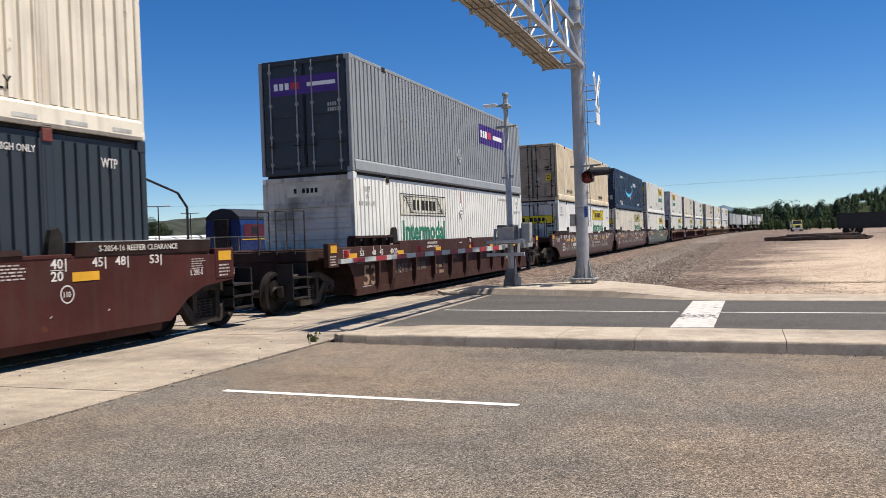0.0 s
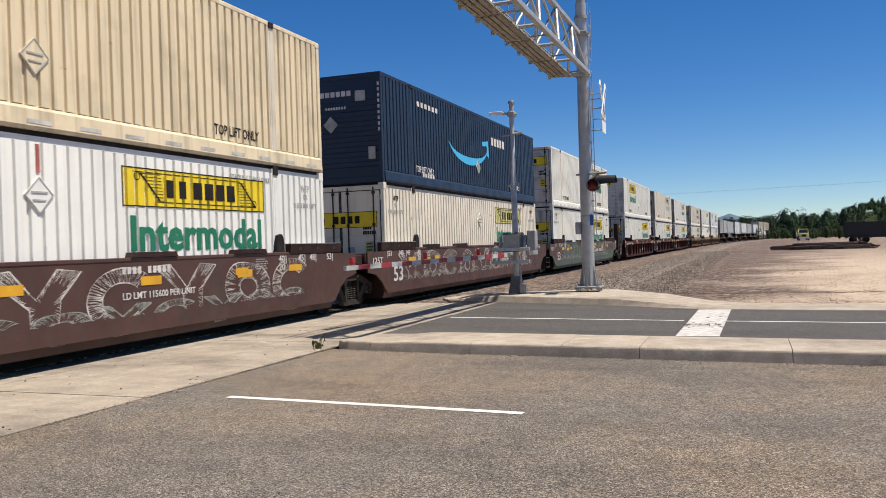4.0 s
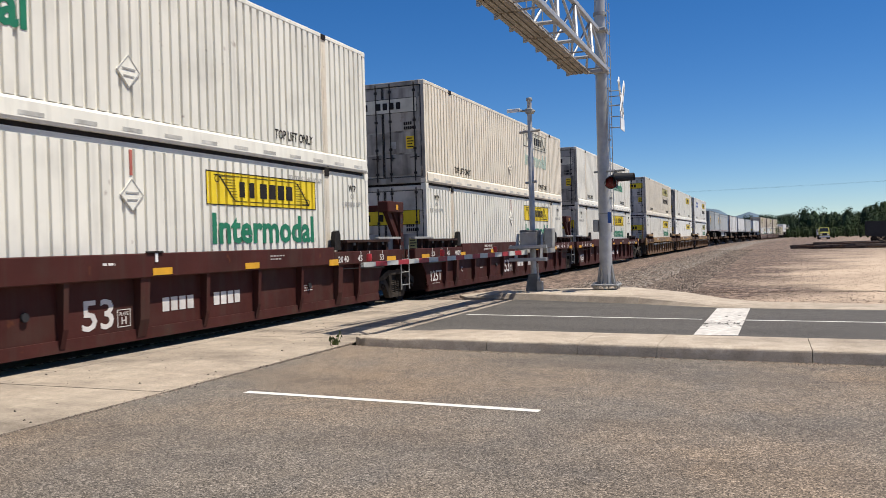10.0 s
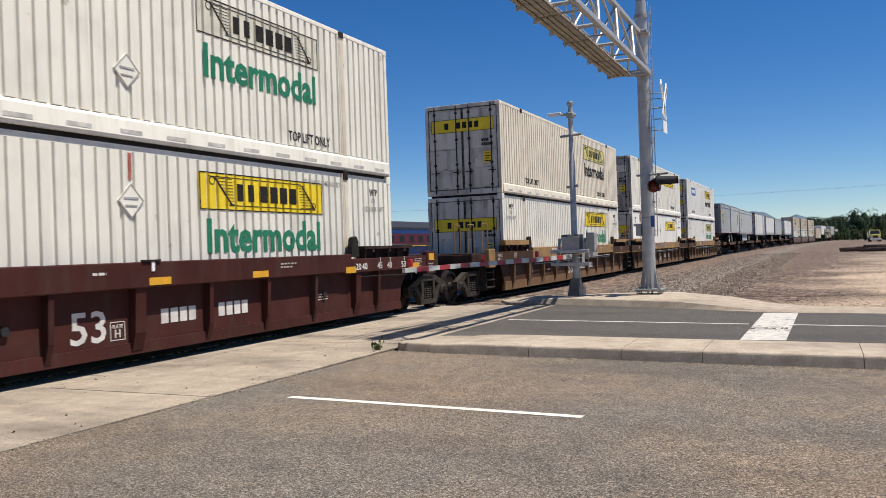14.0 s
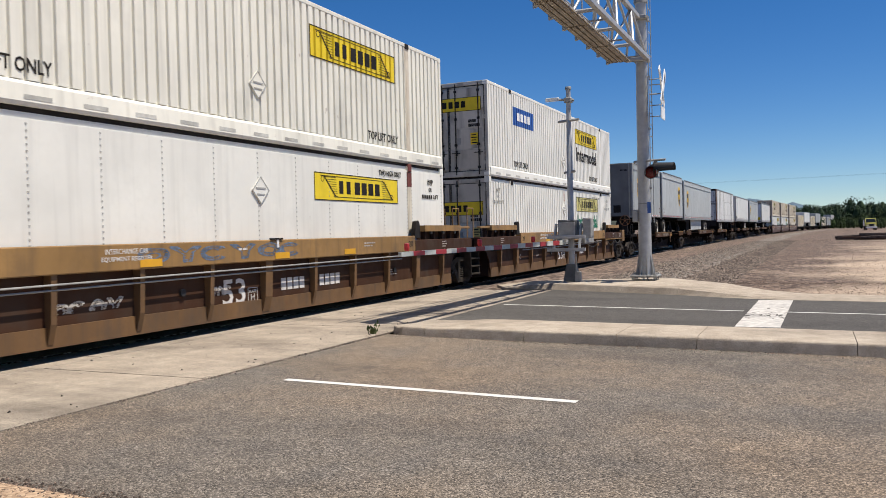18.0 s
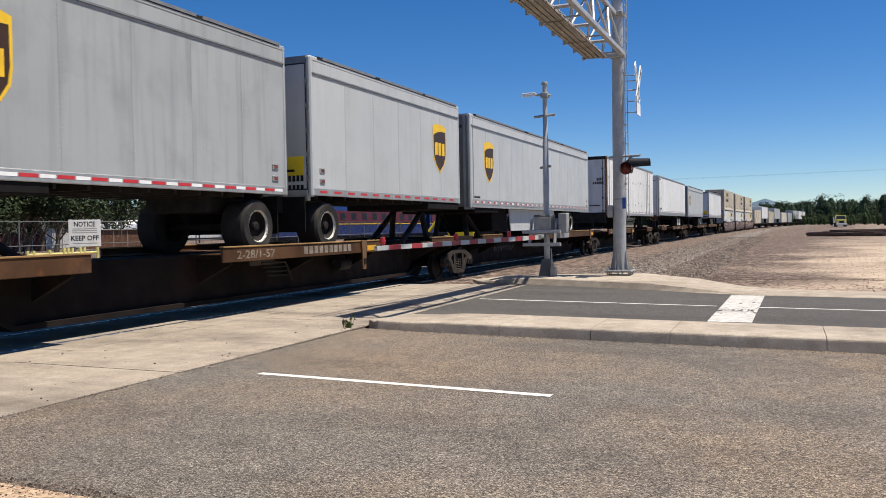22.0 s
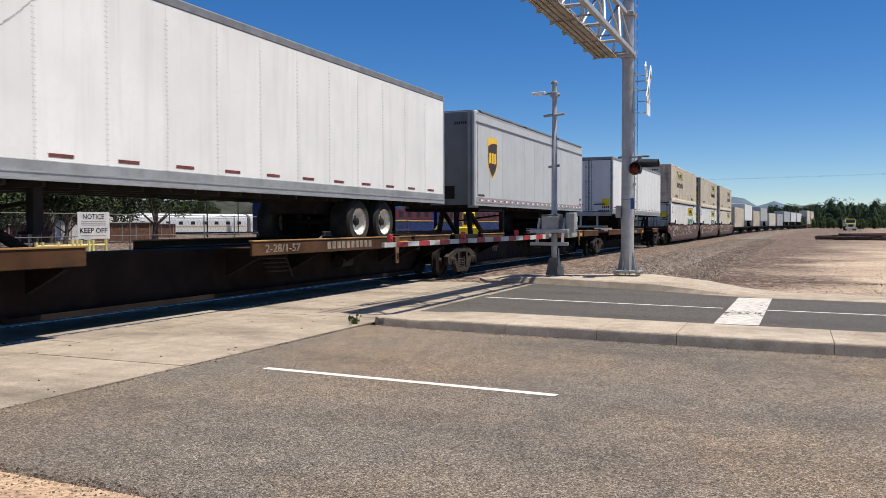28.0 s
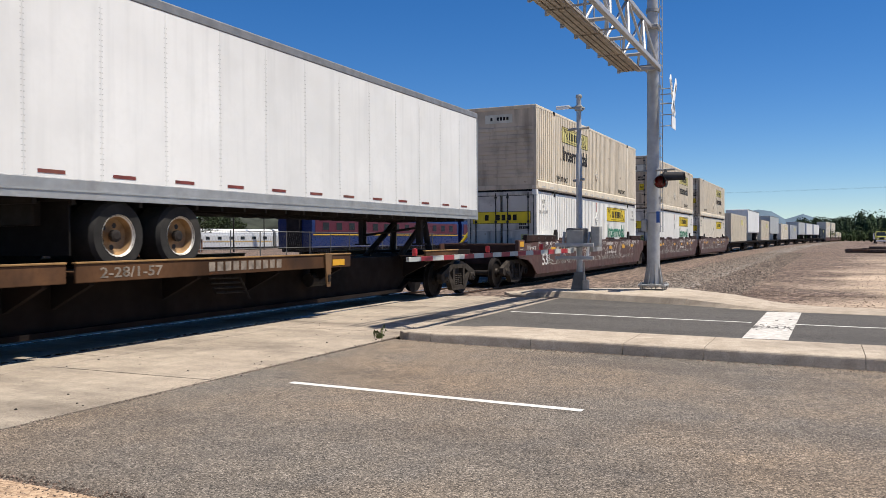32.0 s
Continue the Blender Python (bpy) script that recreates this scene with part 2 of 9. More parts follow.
WHITE = paint("white_enamel", (0.78, 0.78, 0.77), 0.45, grain=0.05, dirt=0.15)
YELLOW = paint("yellow_vinyl", (0.78, 0.58, 0.02), 0.5, grain=0.07, dirt=0.12)
ORANGE = paint("amber_reflector", (0.64, 0.33, 0.02), 0.5, grain=0.1)
GREEN = paint("green_vinyl", (0.015, 0.17, 0.09), 0.5, grain=0.12)
INK = paint("black_lettering", (0.025, 0.022, 0.02), 0.6, grain=0.2)
CHALK = paint("white_lettering", (0.62, 0.59, 0.56), 0.6, grain=0.15)


# ---- mesh building ----
class Mesh:
    def __init__(self):
        self.v, self.f = [], []

    def face(self, *pts):
        n = len(self.v)
        self.v += [tuple(p) for p in pts]
        self.f.append(tuple(range(n, n + len(pts))))
        return self

    def box(self, x0, x1, y0, y1, z0, z1, bevel=0.0):
        n = len(self.v)
        if not bevel:
            self.v += [(x, y, z) for z in (z0, z1) for x, y in ((x0, y0), (x1, y0), (x1, y1), (x0, y1))]
            self.f += [tuple(n + i for i in q) for q in ((3, 2, 1, 0), (4, 5, 6, 7), (0, 1, 5, 4), (1, 2, 6, 5), (2, 3, 7, 6), (3, 0, 4, 7))]
            return self
        b = min(bevel, (x1 - x0) / 2.1, (y1 - y0) / 2.1, (z1 - z0) / 2.1)
        ring = lambda a, z: [(x0 + a, y0 + b, z), (x0 + b, y0 + a, z), (x1 - b, y0 + a, z), (x1 - a, y0 + b, z), (x1 - a, y1 - b, z), (x1 - b, y1 - a, z), (x0 + b, y1 - a, z), (x0 + a, y1 - b, z)]
        rings = [ring(b * 0.6, z0), ring(0, z0 + b), ring(0, z1 - b), ring(b * 0.6, z1)]
        for r in rings:
            self.v += r
        for k in range(3):
            for i in range(8):
                j = (i + 1) % 8
                self.f.append((n + 8 * k + i, n + 8 * k + j, n + 8 * k + 8 + j, n + 8 * k + 8 + i))
        self.f += [tuple(n + i for i in range(7, -1, -1)), tuple(n + 24 + i for i in range(8))]
        return self

    def loft(self, rings, cap=True, closed=True):
        """Skin over rings of equal length."""
        n, k = len(self.v), len(rings[0])
        for r in rings:
            self.v += [tuple(p) for p in r]
        for a in range(len(rings) - 1):
            for i in range(k if closed else k - 1):
                j = (i + 1) % k
                self.f.append((n + a * k + i, n + a * k + j, n + a * k + k + j, n + a * k + k + i))
        if cap:
            self.f += [tuple(n + i for i in range(k - 1, -1, -1)), tuple(n + (len(rings) - 1) * k + i for i in range(k))]
        return self

    def prism(self, outline, axis, a, b):
        """An outline of (u, v) pulled along an axis: x takes (y, z), y takes (x, z), z takes (x, y)."""
        put = {"x": lambda u, v, w: (w, u, v), "y": lambda u, v, w: (u, w, v), "z": lambda u, v, w: (u, v, w)}[axis]
        return self.loft([[put(u, v, w) for u, v in outline] for w in (a, b)])

    def rod(self, p, q, r, n=8, r2=None):
        p, q = Vector(p), Vector(q)
        d = (q - p).normalized()
        a = d.orthogonal().normalized()
        b = d.cross(a)
        ring = lambda c, rr: [c + rr * (math.cos(2 * math.pi * i / n) * a + math.sin(2 * math.pi * i / n) * b) for i in range(n)]
        return self.loft([ring(p, r), ring(q, r if r2 is None else r2)])

    def lathe(self, profile, center, axis="x", n=24, ring=False):
        """Profile of (radius, along) turned round an axis through center."""
        cx, cy, cz = center
        put = {"x": lambda r, w, c, s: (cx + w, cy + r * c, cz + r * s), "y": lambda r, w, c, s: (cx + r * c, cy + w, cz + r * s), "z": lambda r, w, c, s: (cx + r * c, cy + r * s, cz + w)}[axis]
        rings = [[put(r, w, math.cos(2 * math.pi * i / n), math.sin(2 * math.pi * i / n)) for i in range(n)] for r, w in profile]
        if ring:
            return self.loft(rings + rings[:1], cap=False)
        return self.loft(rings)

    def data(self, name, smooth=False):
        me = bpy.data.meshes.new(name)
        me.from_pydata(self.v, [], self.f)
        bm = bmesh.new()
        bm.from_mesh(me)
        bmesh.ops.recalc_face_normals(bm, faces=bm.faces)
        bm.to_mesh(me)
        bm.free()
        if smooth:
            me.shade_smooth()
            me.set_sharp_from_angle(angle=radians(35))
        return me


JOINED = {"stencil", "car_mark", "load_mark", "load_limit", "lift_notice", "edge_trim", "crumb", "rivets", "reflective_tape", "small_print_bars", "board_print", "brand_mark", "patches", "graffiti", "floor_beams", "wire_mesh"}


def part(name, mesh, mat, parent=None, label="", smooth=False):
    """One mesh object, under its thing or part."""
    data = mesh.data(name, smooth) if isinstance(mesh, Mesh) else mesh
    if not data.materials:
        data.materials.append(mat)
    ob = new(name, data)
    if parent:
        ob.parent = parent
    if label:
        ob["label"] = label
    if name in JOINED:
        ob["kind"] = "stuff"
    return ob


def thing(name, label, category, group="", kind=""):
    return tagged(new(name), label, category, group, kind)


LETTERS = {}


def lettering(text, size, name="lettering"):
    """Flat raised letters in the xz plane, from the lower left corner; faces +x or -y are reached by turning the part."""
    key = (text, size)
    if key not in LETTERS:
        cu = bpy.data.curves.new("text", "FONT")
        cu.body, cu.size, cu.extrude, cu.resolution_u = text, size, 0.002, 2
        cu.offset = 0.028 if text == "Intermodal" else 0.012
        ob = bpy.data.objects.new("text", cu)
        scene.collection.objects.link(ob)
        dg = bpy.context.evaluated_depsgraph_get()
        LETTERS[key] = bpy.data.meshes.new_from_object(ob.evaluated_get(dg))
        bpy.data.objects.remove(ob)
    return LETTERS[key]


def letters(name, text, width, height, at, face, mat, parent, label=""):
    """Letters fitted to width and height (metres) on a side that faces +x or -y, lower left corner (as read) at the given place."""
    src = lettering(text, 1.0)
    xs = [v.co.x for v in src.vertices]
    ys = [v.co.y for v in src.vertices]
    sx, sy = width / (max(xs) - min(xs)), height / (max(ys) - min(ys))
    me = src.copy()
    me.name = name
    for v in me.vertices:
        u, w, d = (v.co.x - min(xs)) * sx, (v.co.y - min(ys)) * sy, v.co.z
        v.co = (at[0] + d, at[1] + u, at[2] + w) if face == "x" else (at[0] + u, at[1] - d, at[2] + w)
    me.materials.clear()
    return part(name, me, mat, parent, label)


# ---- the line of the track: heading bends slowly to the right in the distance ----
BEND_AT, BEND = (0, 50, 100, 170, 260, 340, 430, 540, 680), (0.000559, 0.000054, 0.000182, 0.000603, 0.000348, -0.000368, 0.000074, 0.000221, 0.000162)
LINE_S = np.arange(-160.0, 701.0, 2.0)
bend = np.interp(LINE_S, BEND_AT, BEND)
LINE_H = np.cumsum(bend) * 2
LINE_H -= np.interp(15, LINE_S, LINE_H)
LINE_X, LINE_Y = np.cumsum(np.sin(LINE_H)) * 2, np.cumsum(np.cos(LINE_H)) * 2
LINE_X -= np.interp(0, LINE_S, LINE_X)
LINE_Y -= np.interp(0, LINE_S, LINE_Y)
TRACK = -10.24  # the track's middle lies this far from the line through the eye


def on_line(s, off=TRACK, z=0.0):
    x, y, h = (float(np.interp(s, LINE_S, a)) for a in (LINE_X, LINE_Y, LINE_H))
    return Matrix.LocRotScale((x + off * math.cos(h), y - off * math.sin(h), z), Euler((0, 0, -h)), None)


# how far the train has rolled, from its speed
SPEED_AT, SPEED = (0, 3.3, 5.5, 8, 10.5, 13.4, 18, 20, 24, 28, 32), (10.42, 10.27, 10.19, 10.13, 10.07, 10.0, 9.92, 9.82, 9.74, 9.62, 9.44)
CLOCK = np.arange(0, 32.05, 0.1)
PACE = np.interp(CLOCK, SPEED_AT, SPEED)
ROLLED = np.concatenate([[0], np.cumsum((PACE[1:] + PACE[:-1]) * 0.05)])


def rolled(t):
    return float(np.interp(t, CLOCK, ROLLED))


ROLLING = []  # things of the train and where each one's middle stands on the line at the start


def on_train(ob, s):
    ob.matrix_world = on_line(s)
    ROLLING.append((ob, s))
    return ob

# ---- ground, road, pavements ----
def slab(name, outline, z0, z1, mat, label, category, parent=None, kind="structure"):
    ob = part(name, Mesh().prism(outline, "z", z0, z1), mat, parent)
    return tagged(ob, label, category, kind=kind) if not parent else ob


g = Mesh()
g.prism([(-4000, -4000), (4000, -4000), (4000, 5000), (-4000, 5000)], "z", -0.5, -0.06)
tagged(part("ground", g, DIRT), "dry brown gravel ground with pale sandy patches", "ground", kind="structure")

NEAR_EDGE = [(-6.05, 11.3), (-3.9, 10.99), (-1.35, 10.77), (1.17, 10.58), (60, 6.3)]
slab("road_near_lanes", [(-6.12, 3.7), (60, 0.4), *reversed(NEAR_EDGE)], -0.3, 0.0, ASPHALT, "worn grey asphalt traffic lanes beside a concrete crossing", "road")
FAR_EDGE = [(60, 13.6), (2.0, 18.05), (-0.6, 18.35), (-1.6, 18.75), (-2.8, 19.45), (-4.6, 20.2), (-6.3, 20.9)]
slab("road_far_lanes", [(-6.2, 12.2), (-4.4, 12.4), (1.3, 11.9), (60, 7.6), *FAR_EDGE], -0.3, 0.0, ASPHALT_FAR, "dark newer asphalt traffic lanes beyond the median", "road")
# concrete in bays with open joints
bays = thing("crossing_slab", "pale concrete slab bays leading up to the rails", "pavement", kind="structure")
EDGES_Y = (-14.0, -8.0, -2.2, 2.6, 7.19, 12.1, 17.0, 20.6)
for y0, y1 in zip(EDGES_Y, EDGES_Y[1:]):
    part("slab_bay", Mesh().prism([(-8.62, y0 + 0.012), (-6.13, y0 + 0.012), (-6.13 - (0.05 if y0 > 11 else 0), y1 - 0.012), (-8.62, y1 - 0.012)], "z", -0.25, 0.006), CONCRETE, bays)
part("joint_fill", Mesh().box(-8.62, -6.13, -14, 20.6, -0.3, -0.012), BLACK, bays)
# crossing panels beside and between the rails
panels = thing("crossing_panels", "concrete crossing panels between and beside the rails", "pavement", kind="structure")
for x0, x1 in ((-1.56, -0.80), (-0.68, 0.68), (0.80, 1.56)):
    for k in range(14):
        y0 = -14 + 2.46 * k
        part("crossing_panel", Mesh().box(TRACK + x0, TRACK + x1, y0 + 0.01, y0 + 2.45, -0.2, 0.004, 0.01), CONCRETE, panels)
slab("crossing_slab_beyond", [(-11.85, -14), (-11.85, 20.4), (-40, 20.4), (-40, -14)], -0.3, 0.002, CONCRETE, "pale concrete paving beyond the rails", "pavement")

# kerbed median with rounded nose
MED = [(60, 6.3), (1.17, 10.58), (-1.35, 10.77), (-3.9, 10.99), (-5.2, 11.12), (-5.85, 11.28), (-6.1, 11.6), (-6.02, 12.0), (-5.6, 12.32), (-4.4, 12.42), (-1.0, 12.1), (1.3, 11.9), (60, 7.6)]
median = thing("median_kerb", "low kerbed concrete median between the lanes", "kerb", kind="structure")
CUTS = [60, 40, 30, 24, 18, 12.6, 8.9, 6.7, 4.6, 2.55, 0.45, -1.36, -2.4, -3.72, -5.35, -6.2]


def line_y(pts, x):
    pts = sorted(pts)
    return float(np.interp(x, [p[0] for p in pts], [p[1] for p in pts]))


near_pts, far_pts = MED[:7], MED[6:]
for x1, x0 in zip(CUTS, CUTS[1:]):
    n = 7 if x0 < -3 else 2
    rings = []
    for k in range(n):
        x = (x1 - 0.004) + ((x0 + 0.004) - (x1 - 0.004)) * k / (n - 1)
        x = max(x, -6.09)
        ya, yb = line_y(near_pts, x), line_y(far_pts, x)
        low = 0.10 if x < -5.9 else (0.13 if x < -5.0 else 0.15)
        r = min(0.03, (yb - ya) * 0.2)
        rings.append([(x, ya, -0.2), (x, ya, 0.0), (x, ya + 0.6 * r, low * 0.5), (x, ya + 1.0 * r, low - 0.03), (x, ya + 1.3 * r, low - 0.013), (x, ya + 1.8 * r, low - 0.004), (x, ya + 2.4 * r, low), (x, yb - 2 * r, low), (x, yb - r * 0.4, low - 0.03), (x, yb, -0.2)])
    part("kerb_length", Mesh().loft(rings), KERB, median)

# far kerb and pavement, which drops to road level
walkway = thing("pavement_far", "pale concrete pavement with kerb beyond the far lanes", "pavement", kind="structure")
FAR_K = [(-7.9, 21.55, 0.012), (-6.3, 20.9, 0.15), (-4.6, 20.2, 0.15), (-2.85, 19.45, 0.14), (-2.0, 18.95, 0.10), (-1.2, 18.55, 0.04), (-0.3, 18.33, 0.02), (2.0, 18.05, 0.02), (14, 17.1, 0.02), (60, 13.6, 0.02)]
BACK = [(-8.35, 22.4), (-7.2, 22.0), (-5.2, 23.1), (-3.6, 23.6), (-2.0, 22.0), (-1.0, 20.6), (-0.2, 19.9), (2.2, 19.3), (14, 18.3), (60, 14.8)]
for k in range(len(FAR_K) - 1):
    rings = []
    for (x, y, z), (bx, by) in ((FAR_K[k], BACK[k]), (FAR_K[k + 1], BACK[k + 1])):
        w = 0.15 if k < 5 else 0.0
        rings.append([(x, y, -0.2), (x, y, 0.0), (x + 0.04, y + 0.09, z - 0.01), (bx, by, z), (bx, by, -0.2)])
    part("pavement_bay", Mesh().loft(rings), KERB, walkway)
part("kerb_length", Mesh().loft([[(-7.9, 21.53, -0.2), (-7.9, 21.53, 0.0), (-7.88, 21.56, 0.012), (-7.88, 21.58, 0.014), (-7.88, 21.7, 0.016), (-7.88, 21.72, -0.2)], [(-6.32, 20.88, -0.2), (-6.32, 20.88, 0.0), (-6.29, 20.97, 0.145), (-6.28, 21.0, 0.16), (-6.28, 21.08, 0.162), (-6.28, 21.1, -0.2)], [(-2.86, 19.43, -0.2), (-2.86, 19.43, 0.0), (-2.83, 19.52, 0.137), (-2.82, 19.55, 0.152), (-2.86, 19.63, 0.154), (-2.86, 19.65, -0.2)]]), KERB, walkway)
slab("pavement_near", [(-6.12, -12), (60, -12), (60, 0.36), (-3.0, 3.57), (-6.12, 3.68)], -0.3, 0.012, SAND, "pale gritty footway beside the near lanes", "pavement")

# painted lines
def stripe(name, a, b, w, label, mat=WHITE_LINE, z=0.004):
    a, b = Vector(a), Vector(b)
    d = (b - a).normalized()
    n = Vector((-d.y, d.x)) * w / 2
    m = Mesh()
    k = max(1, int((b - a).length / 0.25))
    rng = random.Random(name + str(a.x))
    rows = []
    for i in range(k + 1):
        c = a + (b - a) * i / k
        e1, e2 = rng.uniform(-0.004, 0.004), rng.uniform(-0.004, 0.004)
        rows.append((c + n * (1 + e1 / w), c - n * (1 + e2 / w)))
    for (p, q), (r, s) in zip(rows, rows[1:]):
        m.face((p.x, p.y, z), (r.x, r.y, z), (s.x, s.y, z), (q.x, q.y, z))
    return tagged(part(name, m, mat), label, "road marking", kind="structure")


stripe("lane_dash", (-5.23, 7.42), (-1.95, 7.21), 0.105, "white lane dash on the near lanes")
stripe("lane_line", (-6.0, 16.48), (-1.17, 15.86), 0.095, "white line along the far lanes")
stripe("lane_line", (-0.44, 15.78), (40, 11.9), 0.095, "white line along the far lanes")
m = Mesh()
rng = random.Random(3)
for i in range(12):
    for j in range(4):
        y0, y1 = 13.35 + i * 0.41, 13.35 + (i + 1) * 0.41
        x0, x1 = -1.12 + 0.08 * i / 12 + j * 0.163, -1.12 + 0.08 * i / 12 + (j + 1) * 0.163
        n = 6 if i in (3, 4, 5) else 3
        for p in range(n):
            for q in range(n):
                if rng.random() < (0.4 if i == 4 else 0.1 if n == 6 else 0.01):
                    continue
                a, b = x0 + (x1 - x0) * p / n, y0 + (y1 - y0) * q / n
                m.box(a, a + (x1 - x0) / n, b, b + (y1 - y0) / n, 0.0, 0.004)
tagged(part("stop_bar", m, WHITE_WORN), "worn white stop bar across the far lanes", "road marking", kind="structure")

# ---- track bed ----
track = thing("railway_track", "steel railway track on brown ballast curving away", "track", kind="structure")


def rail(off):
    prof = [(-0.07, -0.17), (0.07, -0.17), (0.07, -0.155), (0.012, -0.12), (0.012, -0.045), (0.036, -0.03), (0.036, -0.004), (-0.036, -0.004), (-0.036, -0.03), (-0.012, -0.045), (-0.012, -0.12), (-0.07, -0.155)]
    return Mesh().loft([[on_line(s, off) @ Vector((x, 0, z)) for x, z in prof] for s in np.arange(-80, 690, 8)])


def rail_top(off):
    return Mesh().loft([[on_line(s, off) @ Vector((x, 0, z)) for x, z in ((-0.034, -0.004), (0.034, -0.004), (0.028, 0.003), (-0.028, 0.003))] for s in np.arange(-80, 690, 8)])


for o in (-0.7535, 0.7535):
    r = part("rail", rail(TRACK + o), RAIL_RUST, track)
    part("rail_head", rail_top(TRACK + o), TREAD, r, "bright worn rail head")
bed = Mesh()
rings = []
noise.seed_set(3)
for s in np.arange(20.8, 690, 3.0):
    mm = on_line(s)
    rings.append([mm @ Vector((x, 0, z + (0.03 * noise.noise((x * 0.7, s * 0.31, 1.0)) if abs(x) < 3.9 else 0))) for x, z in ((-5.0, -0.3), (-4.0, -0.08), (-2.6, -0.1), (-1.7, -0.17), (0, -0.18), (1.7, -0.17), (2.4, -0.15), (3.2, -0.1), (4.6, -0.04), (6.4, -0.02), (7.4, -0.3))])
bed.loft(rings)
tagged(part("ballast_bed", bed, BALLAST), "grey brown stone ballast under the track", "ballast", kind="structure")
ties = Mesh()
for s in np.arange(21.2, 300, 0.55):
    mm = on_line(float(s))
    c = [mm @ Vector(p) for p in ((-1.3, -0.11, -0.16), (1.3, -0.11, -0.16), (1.3, 0.11, -0.16), (-1.3, 0.11, -0.16), (-1.3, -0.11, -0.3), (1.3, -0.11, -0.3), (1.3, 0.11, -0.3), (-1.3, 0.11, -0.3))]
    n = len(ties.v)
    ties.v += [tuple(p) for p in c]
    ties.f += [tuple(n + i for i in q) for q in ((0, 1, 2, 3), (0, 4, 5, 1), (1, 5, 6, 2), (2, 6, 7, 3), (3, 7, 4, 0))]
tagged(part("sleepers", ties, paint("creosoted_timber", (0.09, 0.065, 0.05), 0.85, grain=0.3)), "dark timber sleepers under the rails", "sleepers", kind="stuff")

# loose stones, thick beside the track and thinner on the sandy ground
STONE = paint("ballast_stones", (0.178, 0.142, 0.116), 0.9, grain=0.35, size=3, island=0.75)


def stones(name, count, place, r0, r1, mat, label, seed):
    rng = random.Random(seed)
    m = Mesh()
    for _ in range(count):
        x, y, z = place(rng)
        r = rng.uniform(r0, r1)
        a = rng.uniform(0, 6.28)
        n = len(m.v)
        for k in range(4):
            q = a + k * 1.571 + rng.uniform(-0.3, 0.3)
            rr = r * rng.uniform(0.7, 1.3)
            m.v.append((x + rr * math.cos(q), y + rr * math.sin(q), z - 0.2 * r + rng.uniform(-0.1, 0.2) * r))
        m.v += [(x + rng.uniform(-0.3, 0.3) * r, y + rng.uniform(-0.3, 0.3) * r, z + r * rng.uniform(0.5, 0.9))]
        m.f += [(n, n + 1, n + 4), (n + 1, n + 2, n + 4), (n + 2, n + 3, n + 4), (n + 3, n, n + 4)]
    return tagged(part(name, m, mat), label, "stones", kind="stuff")


def by_track(rng):
    s = 20.9 + 70 * rng.random() ** 2.0
    x = rng.uniform(1.4, 8.2)
    p = on_line(s) @ Vector((x, 0, 0))
    return p.x, p.y, float(np.interp(x, (1.5, 2.4, 3.2, 4.6, 6.4, 6.8, 8.2), (-0.17, -0.15, -0.1, -0.04, -0.03, -0.05, -0.05)))


def on_sand(rng):
    y = 19.6 + 75 * rng.random() ** 2.0
    x = -3.2 + 28 * rng.random() ** 1.7
    if y < 24.0 - max(0.0, min(1.0, (x + 3.6) / 3.4)) * 4.0 + 0.4:
        y += 4.5
    return x, y, -0.05


stones("ballast_stones", 26000, by_track, 0.025, 0.06, STONE, "loose grey brown ballast stones beside the track", 1)
stones("loose_gravel", 42000, on_sand, 0.006, 0.02, paint("loose_gravel_stones", (0.14, 0.100, 0.077), 0.9, grain=0.4, size=3, island=0.8), "scattered brown gravel on sandy ground", 2)
stones("edge_crumbs", 1300, lambda r: (-6.12 + r.gauss(0, 0.035) + 0.03 * math.sin(3.1 * (q := r.uniform(1.0, 13.0))) * math.sin(7.3 * q), q, 0.002), 0.005, 0.017, STONE, "crumbled asphalt along the slab edge", 8)
stones("road_grit", 5000, lambda r: (r.uniform(-9, 8), 11.0 - 8.6 * r.random() ** 0.6, 0.0), 0.003, 0.007, STONE, "fine grit lying on the worn lanes", 9)
edge_y = lambda x: 3.68 - 0.035 * (x + 6.12)
stones("edge_gravel", 2600, lambda r: (lambda x: (x, edge_y(x) + r.gauss(0.02, 0.06), 0.004))(r.uniform(-6.1, 0.5)), 0.004, 0.014, MATS["loose_gravel_stones"], "loose brown gravel along the ragged asphalt edge", 11)
stones("footway_grit", 3000, lambda r: (lambda x: (x, edge_y(x) - 1.3 * r.random() ** 1.5, 0.012))(r.uniform(-6.1, 0.5)), 0.004, 0.012, MATS["loose_gravel_stones"], "scattered brown grit on the sandy footway", 12)
stones("slab_litter", 80, lambda r: (r.uniform(-8.55, -6.2), r.uniform(2.0, 15.0), 0.006), 0.008, 0.022, STEEL_DARK, "small dark litter lying on the slab", 13)
stones("gutter_grit", 1600, lambda r: (lambda x: (x, line_y(near_pts, x) - abs(r.gauss(0, 0.07)) - 0.01, 0.0))(r.uniform(-5.9, 14)), 0.006, 0.018, MATS["loose_gravel_stones"], "grit gathered along the foot of the kerb", 4)

# ---- the train: containers ----
def container_paint(name, color, dirt=0.35, streak=0.35, rust=0.5, rough=0.5):
    return paint(name, color, rough, grain=0.05, size=0.7, dirt=dirt, streak=streak, rust=rust, vary=0.05, dirt_color=tuple(c * 0.45 for c in color))


